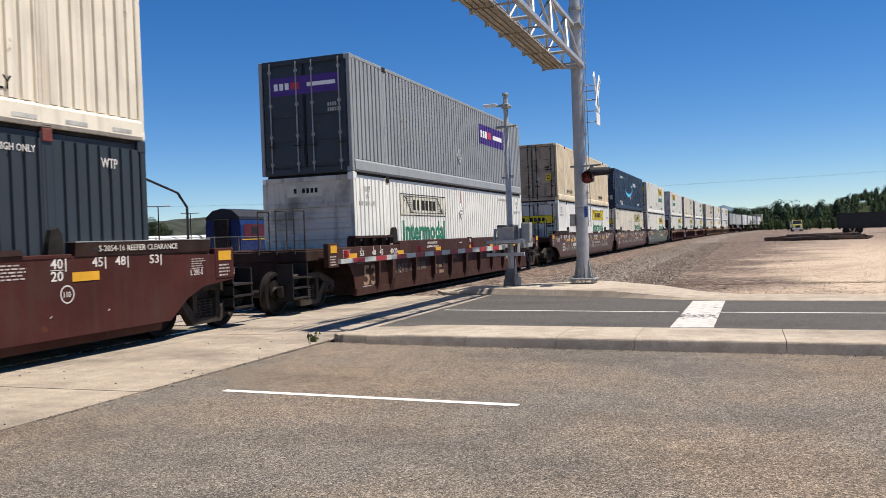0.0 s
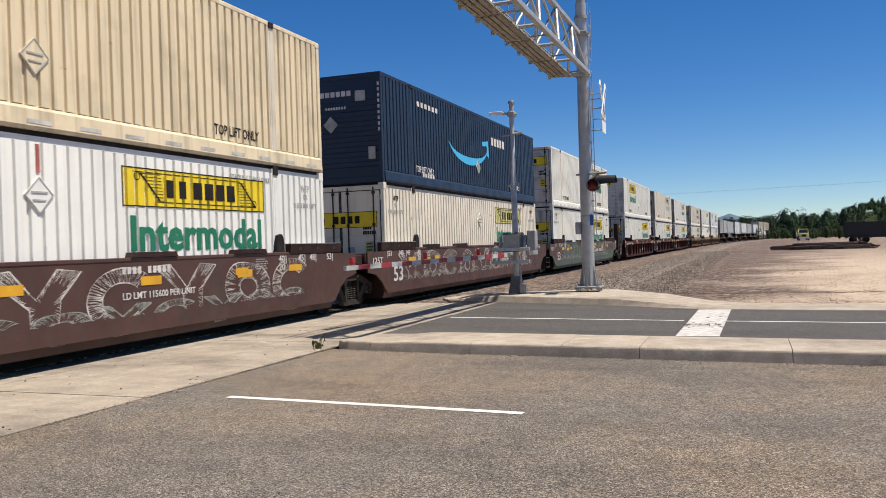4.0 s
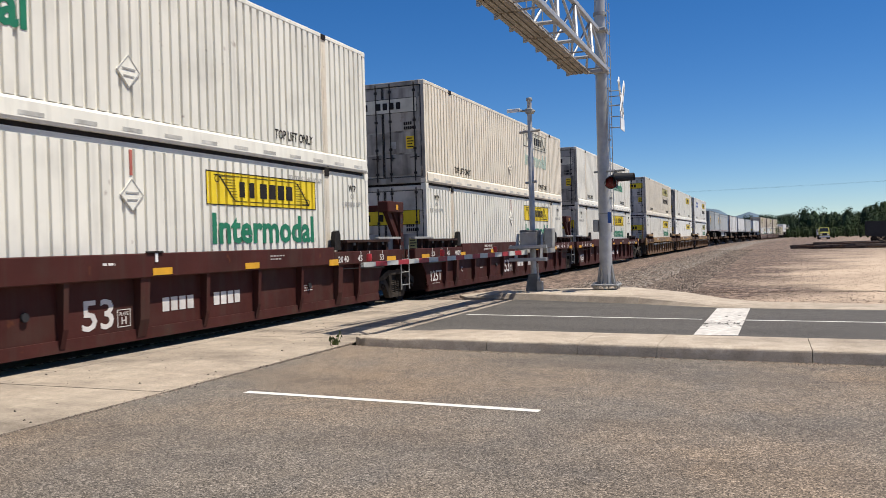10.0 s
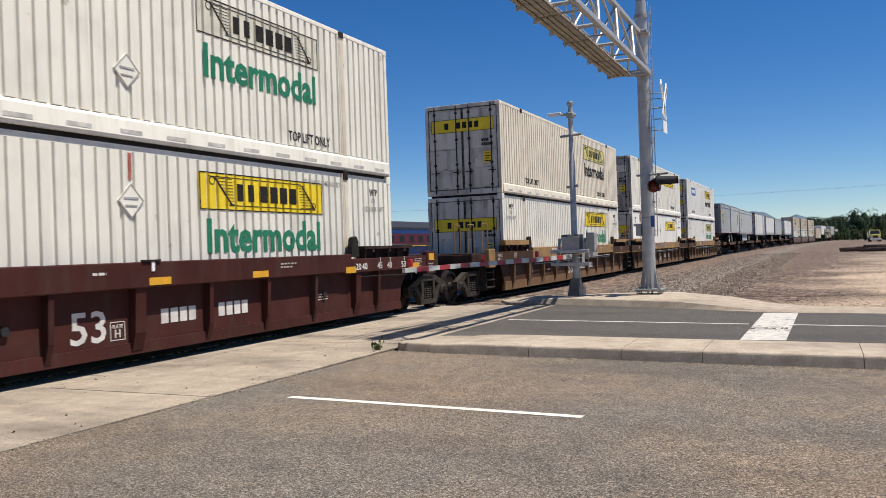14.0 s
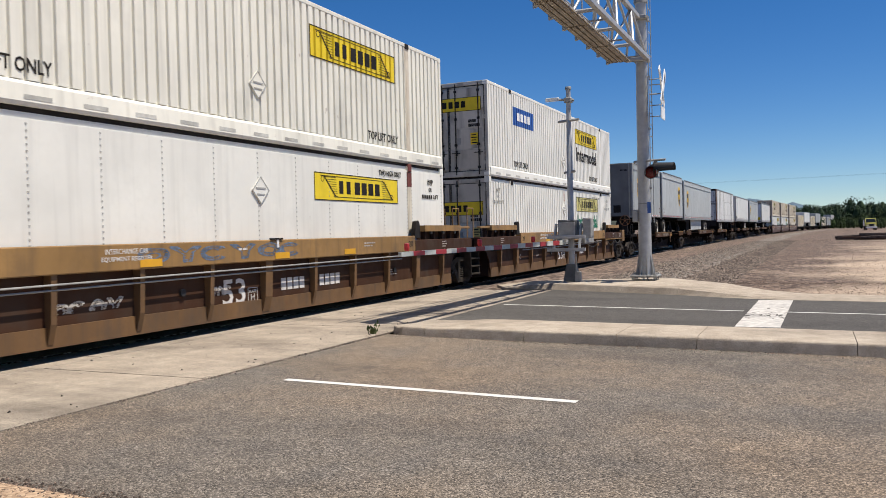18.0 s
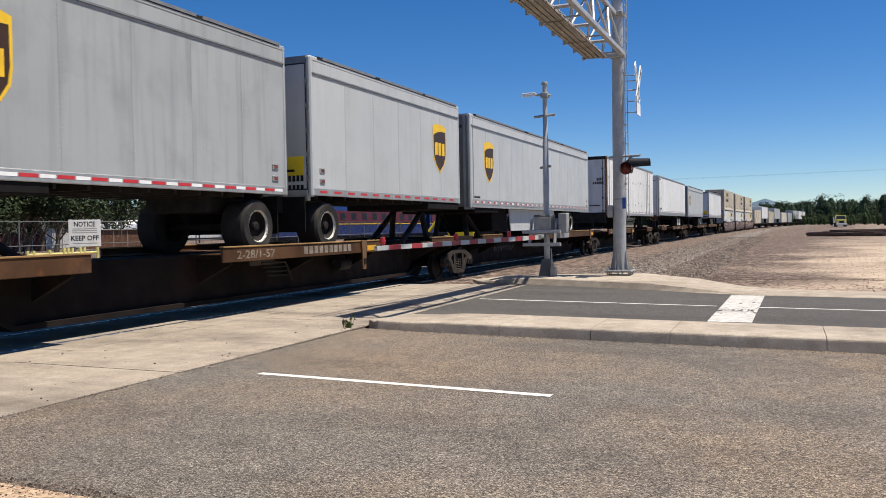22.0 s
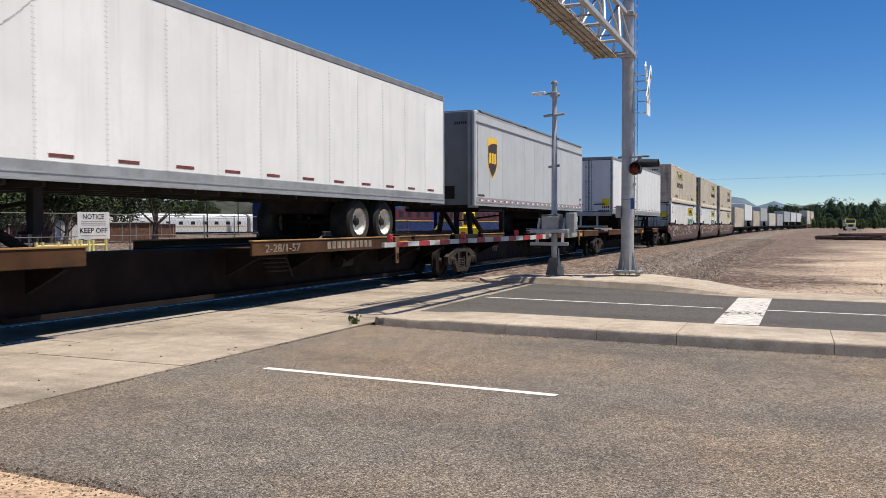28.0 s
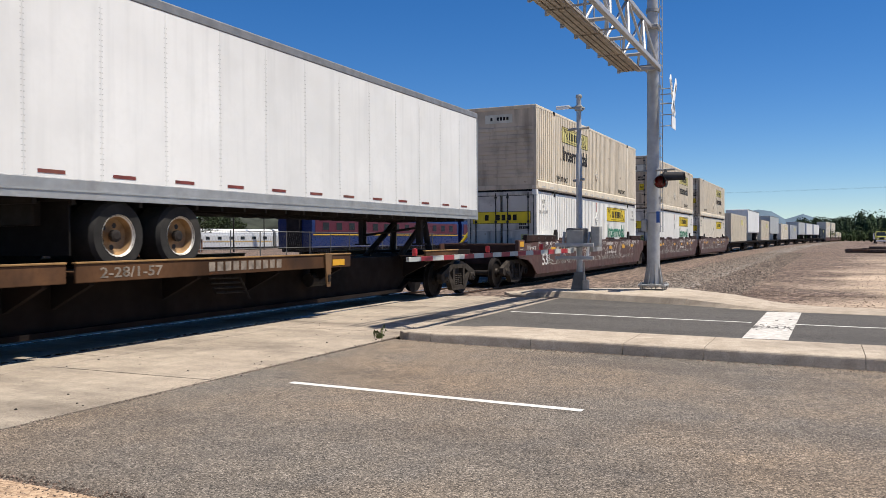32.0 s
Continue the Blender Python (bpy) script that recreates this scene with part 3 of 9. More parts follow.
CREAM = container_paint("cream_container_paint", (0.64, 0.56, 0.425), 0.45, 0.5, 0.8)
TAN = container_paint("tan_container_paint", (0.74, 0.62, 0.42), 0.5, 0.6, 0.5)
PALE = container_paint("pale_container_paint", (0.74, 0.675, 0.55), 0.35, 0.4, 0.6)
CWHITE = container_paint("white_container_paint", (0.77, 0.75, 0.665), 0.3, 0.3, 0.5)
CLEAN = container_paint("clean_white_container_paint", (0.785, 0.775, 0.72), 0.15, 0.2, 0.3)
CGREY = container_paint("grey_container_paint", (0.275, 0.29, 0.295), 0.2, 0.3, 0.4)
CDARK = container_paint("slate_container_paint", (0.026, 0.036, 0.046), 0.2, 0.2, 0.3)
CNAVY = container_paint("navy_container_paint", (0.011, 0.025, 0.052), 0.15, 0.15, 0.2)
PURPLE = paint("purple_vinyl", (0.06, 0.02, 0.20), 0.5, grain=0.1)
SKYBLUE = paint("sky_blue_vinyl", (0.06, 0.42, 0.72), 0.5, grain=0.05)
ROYAL = paint("royal_blue_vinyl", (0.03, 0.10, 0.36), 0.5, grain=0.08)
PALE_SIGN = paint("faded_sign", (0.62, 0.60, 0.50), 0.6, grain=0.15, size=3)
FADED_YELLOW = paint("faded_yellow_vinyl", (0.62, 0.56, 0.22), 0.6, grain=0.2, size=3)
PITCH, DEEP = 0.2305, 0.046


def wave(y0, y1, x, start):
    """The corrugated outline between two places along the side: (y, x)."""
    pts = []
    k = math.floor((y0 - start) / PITCH)
    y = start + k * PITCH
    while y < y1 + PITCH:
        pts += [(y, x), (y + 0.66 * PITCH, x), (y + 0.70 * PITCH, x - DEEP), (y + 0.92 * PITCH, x - DEEP)]
        y += PITCH
    ys, xs = [p[0] for p in pts], [p[1] for p in pts]
    inner = [p for p in pts if y0 < p[0] < y1]
    at = lambda q: float(np.interp(q, ys, xs))
    return [(y0, at(y0)), *inner, (y1, at(y1))]


def ribbed(y0, y1, z0, z1, x, start):
    m = Mesh()
    line = wave(y0, y1, x, start)
    return m.loft([[(xx, yy, z) for yy, xx in line] for z in (z0, z1)], cap=False, closed=False)


def brand_sign(parent, y, z, w, h, x, start, base, ink, corrugated=True):
    """A company's panel as plain shapes: coloured ground, dark outline, bold blocks between scrolls of thin lines."""
    sign = part("sign_panel", ribbed(y, y + w, z, z + h, x + 0.004, start) if corrugated else Mesh().box(x, x + 0.005, y, y + w, z, z + h), base, parent)
    m, d = Mesh(), x + 0.006
    bar = lambda a, b, c, e: m.box(d, d + 0.003, y + w * a, y + w * b, z + h * c, z + h * e)
    t, tw = 0.03, 0.03 * h / w
    for a, b, c, e in ((0, 1, 0, t), (0, 1, 1 - t, 1), (0, tw, 0, 1), (1 - tw, 1, 0, 1)):
        bar(a, b, c, e)
    # six bold plain blocks
    for i in range(6):
        a = 0.262 + i * 0.083 + (0.012 if i > 1 else 0)
        bar(a, a + (0.045 if i < 2 else 0.062), 0.27, 0.74)
    for k in range(9):
        f = k / 8
        c = 0.17 + 0.68 * f
        bar(0.1 + 0.1 * (1 - f), 0.245 - 0.02 * f, c, c + 0.012)
        bar(0.775 + 0.02 * (1 - f), 0.83 + 0.1 * (1 - f), c, c + 0.012)
    bar(0.2, 0.93, 0.13, 0.15)
    bar(0.06, 0.8, 0.88, 0.9)
    for cy, cz in ((0.085, 0.78), (0.915, 0.24)):
        m.lathe([(h * 0.09, 0.0), (h * 0.115, 0.0), (h * 0.115, 0.003), (h * 0.09, 0.003)], (d, y + w * cy, z + h * cz), "x", 14, True)
    for a in (0.10, 0.80):
        m.prism([(y + w * a, z + h * 0.85), (y + w * (a + 0.012), z + h * 0.85), (y + w * (a + 0.127), z + h * 0.16), (y + w * (a + 0.115), z + h * 0.16)], "x", d, d + 0.003)
    part("brand_mark", m, ink, sign)
    return sign


def diamond(parent, y, z, r, x, mat):
    m = Mesh().prism([(y - r, z), (y, z - r), (y + r, z), (y, z + r)], "x", x, x + 0.014)
    pl = part("placard", m, mat, parent, "diamond placard holder")
    # Grey bars round the rim paint in the placard's thin shadow edges.
    rim = Mesh()
    for k in range(4):
        (a, b), (c, d) = [((y - r, z), (y, z - r), (y + r, z), (y, z + r))[(k + i) % 4] for i in (0, 1)]
        rim.prism([(a, b), (c, d), (y + (c - y) * 0.86, z + (d - z) * 0.92), (y + (a - y) * 0.92, z + (b - z) * 0.92)], "x", x + 0.014, x + 0.02)
    rim.box(x + 0.014, x + 0.024, y - r * 0.55, y + r * 0.55, z + r * 0.1, z + r * 0.2)
    rim.box(x + 0.014, x + 0.024, y - r * 0.45, y + r * 0.45, z - r * 0.32, z - r * 0.24)
    part("edge_trim", rim, GREY_MARK, pl)
    return pl


RED_FADED = paint("faded_red_strip", (0.42, 0.12, 0.09), 0.6, grain=0.2)
TAPE_PALE = paint("faded_silver_tape", (0.50, 0.49, 0.45), 0.6, grain=0.25)
GREY_MARK = paint("dull_placard", (0.38, 0.38, 0.36), 0.6, grain=0.2)


# Stained paint for container ends; their shade is toned into the colour too.
DOOR_GRIME_SHADE = paint("grimy_shaded_door_paint", (0.40, 0.375, 0.33), 0.7, grain=0.14, size=0.9, dirt=0.8, streak=0.85, rust=0.6, vary=0.12, dirt_color=(0.05, 0.045, 0.04))
DOOR_TAN = paint("grimy_shaded_tan_door_paint", (0.40, 0.32, 0.22), 0.7, grain=0.14, size=0.9, dirt=0.75, streak=0.8, rust=0.6, vary=0.1, dirt_color=(0.06, 0.045, 0.032))
DOOR_WORN_SHADE = paint("stained_shaded_white_door_paint", (0.60, 0.565, 0.50), 0.7, grain=0.1, size=0.9, dirt=0.6, streak=0.7, rust=0.5, vary=0.1, dirt_color=(0.09, 0.08, 0.07))
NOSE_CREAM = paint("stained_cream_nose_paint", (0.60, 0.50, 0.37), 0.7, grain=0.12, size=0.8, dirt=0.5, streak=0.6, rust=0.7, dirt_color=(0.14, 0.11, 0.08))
NOSE_GRIME_SHADE = paint("soot_streaked_shaded_nose_paint", (0.58, 0.55, 0.48), 0.7, grain=0.12, size=0.8, dirt=0.8, streak=0.9, rust=0.7, dirt_color=(0.07, 0.062, 0.055))
BAR_DARK = paint("sooty_bar_steel", (0.045, 0.042, 0.04), 0.7, grain=0.3, dirt=0.3)
POST_STAINED = paint("rust_stained_post", (0.66, 0.60, 0.49), 0.6, grain=0.12, size=1.5, dirt=0.25, streak=0.3, rust=0.9, dirt_color=(0.30, 0.16, 0.08))
CAST_RED = paint("dull_red_casting", (0.16, 0.035, 0.03), 0.7, grain=0.3, dirt=0.4)


def container(s0, z0, mat, words, end="doors", signs=(), smooth=False, frame_mat=None, door_sign=YELLOW, extra=None, end_mat=None):
    """A 53-foot box; signs: (from the front, above the floor, width, height, ground colour, word colour or None)."""
    ob = thing("intermodal_container", words, "container", "stacked containers")
    lower = z0 < 1
    L, W, H = 16.15, 1.30, 2.835 if lower else 2.915
    h = L / 2
    fm, em = frame_mat or mat, end_mat or mat
    up = 0.066 if lower else 0.0  # castings stand proud and carry the box above
    post = 6.05
    body = Mesh().box(-W + 0.045, W - 0.045, -h + 0.05, h - 0.02, z0 + 0.05, z0 + H - 0.03)
    body.box(-W + 0.01, -W + 0.05, -h + 0.03, h - 0.03, z0 + 0.05, z0 + H - 0.04)
    part("body", body, mat, ob)
    start = -h + 0.16
    zb, zt = z0 + (0.33 if not lower else 0.14), z0 + H - 0.09
    spans = ((-h + 0.12, -post - 0.11), (-post + 0.11, post - 0.11), (post + 0.11, h - 0.12))
    for a, b in spans:
        if smooth:
            sp = part("side_panel", Mesh().box(W - 0.045, W - 0.012, a, b, zb, zt), mat, ob)
            riv = Mesh()
            n = max(1, round((b - a) / 1.24))
            for i in range(n + 1):
                yy = a + 0.02 + (b - a - 0.04) * i / n
                for k in range(30):
                    zz = zb + 0.06 + k * (zt - zb - 0.12) / 29
                    riv.box(W - 0.012, W - 0.006, yy - 0.012, yy + 0.012, zz - 0.012, zz + 0.012)
            part("rivets", riv, GREY_MARK, sp)
        else:
            part("side_panel", ribbed(a, b, zb, zt, W - 0.006, start), mat, ob)
    part("top_rail", Mesh().box(W - 0.06, W - (0.05 if lower else 0.0), -h + 0.1, h - 0.1, z0 + H - 0.09, z0 + H, 0.01), fm, ob)
    if lower:
        rail_m = Mesh().prism([(W - 0.09, z0), (W + 0.012, z0), (W + 0.02, z0 + 0.03), (W - 0.03, z0 + 0.2), (W - 0.09, z0 + 0.2)], "y", -h + 0.1, h - 0.1)
    else:
        rail_m = Mesh().prism([(W - 0.1, z0), (W + 0.014, z0), (W + 0.034, z0 + 0.05), (W + 0.024, z0 + 0.27), (W - 0.004, z0 + 0.315), (W - 0.1, z0 + 0.335)], "y", -h + 0.1, h - 0.1)
    part("bottom_rail", rail_m, fm, ob)
    if not lower and mat not in (CGREY, CNAVY):
        tape = Mesh()
        for k in range(17):
            yy = -h + 0.5 + k * 0.93
            tape.face(*[(W + 0.0365, q, z0 + zz) for q, zz in ((yy, 0.08), (yy + 0.42, 0.08), (yy + 0.42, 0.14), (yy, 0.14))])
        part("reflective_tape", tape, TAPE_PALE, ob, "dull grey dashes along the bottom rail")
    # Dark underframe, reaching down to fill the shadow gap above the lower box.
    if not lower:
        part("underframe", Mesh().box(-W + 0.1, W - 0.05, -h + 0.12, h - 0.12, z0 - 0.062, z0 + 0.04), STEEL_DARK, ob)
    for y in (-h, h - 0.12):
        for x in (-W, W - 0.10):
            part("corner_post", Mesh().box(x, x + 0.10, y, y + 0.12, z0, z0 + H, 0.012), fm, ob)
    for y in (-post, post):
        pm = Mesh().box(W - 0.06, W + 0.001, y - 0.11, y + 0.11, z0, z0 + H, 0.012)
        pm.box(W - 0.05, W + 0.006, y - 0.04, y + 0.04, z0 + 0.2, z0 + H - 0.2)
        part("lifting_post", pm, POST_STAINED if mat in (CREAM, PALE, TAN, CWHITE) or smooth else fm, ob)
        if smooth:
            for za, zc in ((z0 + H - 0.5, z0 + H - 0.14), (z0 + 0.14, z0 + 0.5)):
                part("casting_block", Mesh().box(W - 0.05, W + 0.009, y - 0.115, y + 0.115, za, zc, 0.008), CAST_RED, ob)
        for z in (z0 + 0.012, z0 + H - 0.13):
            cm = Mesh().box(W - 0.05, W + 0.024, y - 0.09, y + 0.09, z, z + 0.118 + (up if z > z0 + 1 else 0), 0.01)
            part("corner_casting", cm, CAST_RED if mat is CDARK or smooth else STEEL_DARK, ob)
    for y in (-h + 0.001, h - 0.18):
        for z in (z0 + 0.006, z0 + H - 0.124):
            cm = Mesh().box(W - 0.16, W + 0.006, y - 0.006, y + 0.178, z, z + 0.118 + (up if z > z0 + 1 else 0), 0.01)
            part("corner_casting", cm, fm, ob)
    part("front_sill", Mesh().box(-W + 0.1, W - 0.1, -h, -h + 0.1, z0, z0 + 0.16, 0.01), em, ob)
    # Plates over the post ends, darkened to carry shade along with the stains.
    if em in (DOOR_GRIME_SHADE, DOOR_TAN, NOSE_GRIME_SHADE, DOOR_WORN_SHADE, NOSE_CREAM):
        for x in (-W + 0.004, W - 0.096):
            part("post_face", Mesh().box(x, x + 0.092, -h - 0.004, -h + 0.002, z0 + 0.13, z0 + H - 0.13), em, ob, "stained plate darkening the shaded end of the post")
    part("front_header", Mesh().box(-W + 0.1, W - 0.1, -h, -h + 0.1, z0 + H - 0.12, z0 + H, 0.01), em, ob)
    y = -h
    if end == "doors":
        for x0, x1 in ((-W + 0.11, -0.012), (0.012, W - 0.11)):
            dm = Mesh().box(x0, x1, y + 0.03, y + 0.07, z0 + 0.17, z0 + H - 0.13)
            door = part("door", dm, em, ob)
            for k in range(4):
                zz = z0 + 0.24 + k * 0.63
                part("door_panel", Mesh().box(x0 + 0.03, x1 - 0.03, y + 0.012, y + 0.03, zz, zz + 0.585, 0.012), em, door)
            for xb in (x0 + 0.22, x1 - 0.20):
                bm = Mesh().rod((xb, y - 0.005, z0 + 0.06), (xb, y - 0.005, z0 + H - 0.05), 0.019)
                for zz in (0.25, 0.95, 1.75, 2.6):
                    bm.box(xb - 0.045, xb + 0.045, y - 0.012, y + 0.03, z0 + zz, z0 + zz + 0.07)
                part("locking_bar", bm, GALV_DULL if em in (CREAM, CLEAN, CDARK) else BAR_DARK, door)
            for xb in (x0 + 0.22, x1 - 0.20):
                hb = Mesh().box(xb - 0.14, xb + 0.14, y - 0.034, y - 0.012, z0 + 0.72, z0 + 0.745)
                hb.box(xb + 0.03, xb + 0.055, y - 0.036, y - 0.014, z0 + 0.65, z0 + 0.82)
                part("door_handle", hb, BAR_DARK, door)
            seal = Mesh()
            for a, b, c, d in ((x0, x1, 0.17, 0.188), (x0, x1, H - 0.15, H - 0.13), (x0, x0 + 0.016, 0.17, H - 0.13), (x1 - 0.016, x1, 0.17, H - 0.13)):
                seal.box(a, b, y + 0.004, y + 0.03, z0 + c, z0 + d)
            part("door_seal", seal, BLACK, door, "black rubber seal")
            for k in range(4):
                xh = x0 if x0 < -0.5 else x1 - 0.05
                part("hinge", Mesh().box(xh - 0.03, xh + 0.08, y + 0.005, y + 0.03, z0 + 0.35 + 0.7 * k, z0 + 0.47 + 0.7 * k), em, door)
        if door_sign:
            zs = z0 + (2.02 if not lower else 1.72)
            sg = part("door_sign", Mesh().box(-1.08, 1.08, y - 0.001, y + 0.011, zs, zs + 0.42), door_sign, ob)
            mk = Mesh()
            for i in range(6):
                if i != 1:
                    mk.box(-0.62 + i * 0.21, -0.62 + i * 0.21 + 0.14, y - 0.004, y - 0.001, zs + 0.11, zs + 0.31)
            for a, b, c, d in ((-1.08, 1.08, 0.0, 0.014), (-1.08, 1.08, 0.406, 0.42), (-1.08, -1.066, 0, 0.42), (1.066, 1.08, 0, 0.42)):
                mk.box(a, b, y - 0.004, y - 0.001, zs + c, zs + d)
            part("brand_mark", mk, INK, sg)
        tag = Mesh()
        for k in range(2):
            for i in range(4 + 2 * k):
                tag.box(0.66 + i * 0.065, 0.66 + i * 0.065 + 0.045, y - 0.0, y + 0.0125, z0 + 1.66 - 0.13 * k, z0 + 1.75 - 0.13 * k)
        part("stencil", tag, INK if em is not CDARK else GREY_MARK, ob)
        if em is not CDARK:
            lb = part("warning_label", Mesh().box(0.72, 0.98, y + 0.004, y + 0.0125, z0 + 0.98, z0 + 1.34), FADED_YELLOW if lower else YELLOW, ob, "small yellow warning label")
            lt = Mesh()
            for k in range(4):
                lt.box(0.75, 0.95 - 0.04 * (k % 2), y + 0.002, y + 0.004, z0 + 1.02 + 0.08 * k, z0 + 1.05 + 0.08 * k)
            part("small_print_bars", lt, INK, lb)
            part("plate", Mesh().box(0.2, 0.4, y + 0.003, y + 0.0125, z0 + 1.0, z0 + 1.2), GREY_MARK, ob, "small grey data plate")
    else:
        line = [(y + 0.07, z0 + 0.16), (y + 0.03, z0 + 0.16)]
        for k in range(7):
            zz = z0 + 0.42 + k * 0.27
            line += [(y + 0.03, zz), (y + 0.006, zz + 0.02), (y + 0.006, zz + 0.13), (y + 0.03, zz + 0.15)]
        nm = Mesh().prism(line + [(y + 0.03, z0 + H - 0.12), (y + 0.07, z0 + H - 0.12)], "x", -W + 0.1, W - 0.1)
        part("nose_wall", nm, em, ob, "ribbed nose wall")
        if door_sign:
            zs = z0 + 2.34
            sg = part("door_sign", Mesh().box(-0.6, 0.42, y + 0.018, y + 0.03, zs, zs + 0.3), door_sign or PALE_SIGN, ob)
            mk = Mesh()
            for i in range(6):
                if i != 1:
                    mk.box(-0.4 + i * 0.12, -0.4 + i * 0.12 + 0.08, y + 0.014, y + 0.018, zs + 0.09, zs + 0.21)
            part("brand_mark", mk, INK, sg)
    for y0, zz, w, hh, ground, word in signs:
        ys = -h + y0
        brand_sign(ob, ys, z0 + zz, w, hh, W - 0.006 if not smooth else W - 0.012, start, ground, INK, not smooth)
        if word:
            letters("intermodal_word", "Intermodal", w * 0.93, hh * 0.92, (W + 0.0, ys + w * 0.04, z0 + zz - hh * 1.15), "x", word, ob, "painted word Intermodal")
    if not lower and mat not in (CGREY,):
        letters("lift_notice", "TOP LIFT ONLY", 1.45, 0.19, (W, -post + 0.28, z0 + 0.42), "x", CHALK if mat in (CDARK, CNAVY) else INK, ob)
        letters("lift_notice", "TOP LIFT ONLY", 1.45, 0.19, (W, post - 2.0, z0 + 0.42), "x", CHALK if mat in (CDARK, CNAVY) else INK, ob)
    if lower:
        for yy in (-h + 0.6, h - 1.0):
            ink = CHALK if mat in (CDARK, CNAVY) else (INK if smooth else GREY_MARK)
            letters("lift_notice", "WTP", 0.34, 0.15, (W, yy, z0 + H - 0.42), "x", ink if mat not in (CWHITE, PALE) else INK, ob)
            if mat not in (CDARK,):
                letters("lift_notice", "OR", 0.18, 0.11, (W, yy + 0.08, z0 + H - 0.58), "x", ink, ob)
                sb = Mesh()
                for k in range(5):
                    sb.box(W, W + 0.003, yy - 0.32 + 0.13 * k, yy - 0.24 + 0.13 * k, z0 + H - 0.76, z0 + H - 0.66)
                part("stencil", sb, ink, ob)
                letters("lift_notice", "LIFT", 0.3, 0.11, (W, yy + 0.36, z0 + H - 0.76), "x", ink, ob)
        letters("lift_notice", "TWO HIGH ONLY" if smooth else "STACKING 3 HIGH ONLY", 1.1 if smooth else 1.35, 0.13 if smooth else 0.1, (W, post - 1.55, z0 + H - 0.3), "x", CHALK if mat in (CDARK, CNAVY) else (INK if smooth else GREY_MARK), ob)
    diamond(ob, 0.05, z0 + (2.03 if lower else 1.0), 0.25, W - 0.004, mat if mat not in (CDARK, CNAVY) else GREY_MARK)
    if lower and mat in (CLEAN, CWHITE) and not smooth:
        part("tell_tale", Mesh().box(W - 0.004, W + 0.004, 0.02, 0.08, z0 + 2.33, z0 + 2.72), RED_FADED, ob, "faded red strip")
    if extra:
        extra(ob, z0, W, h, start)
    return on_train(ob, s0 + h)


def courier_marks(ob, z0, W, h, start):
    y = -h + 10.43
    sg = part("sign_panel", ribbed(y, y + 3.2, z0 + 1.68, z0 + 2.4, W - 0.002, start), PURPLE, ob, "purple company panel")
    m = Mesh()
    for i in range(3):
        m.box(W + 0.001, W + 0.004, y + 0.2 + i * 0.28, y + 0.4 + i * 0.28, z0 + 1.92, z0 + 2.18)
    m.box(W + 0.001, W + 0.004, y + 1.75, y + 2.95, z0 + 1.96, z0 + 2.12)
    part("brand_mark", m, WHITE, sg)
    m = Mesh().box(W + 0.001, W + 0.004, y + 1.05, y + 1.5, z0 + 1.92, z0 + 2.18)
    part("brand_mark", m, RED, sg)
    sg = part("sign_panel", Mesh().box(-1.0, 1.02, -h - 0.002, -h + 0.011, z0 + 2.02, z0 + 2.48), PURPLE, ob, "purple company panel on the doors")
    m = Mesh()
    for i in range(3):
        m.box(-0.85 + i * 0.16, -0.85 + i * 0.16 + 0.11, -h - 0.005, -h - 0.002, z0 + 2.16, z0 + 2.33)
    m.box(0.1, 0.9, -h - 0.005, -h - 0.002, z0 + 2.2, z0 + 2.3)
    part("brand_mark", m, WHITE, sg)
    part("brand_mark", Mesh().box(-0.36, -0.12, -h - 0.005, -h - 0.002, z0 + 2.16, z0 + 2.33), RED, sg)


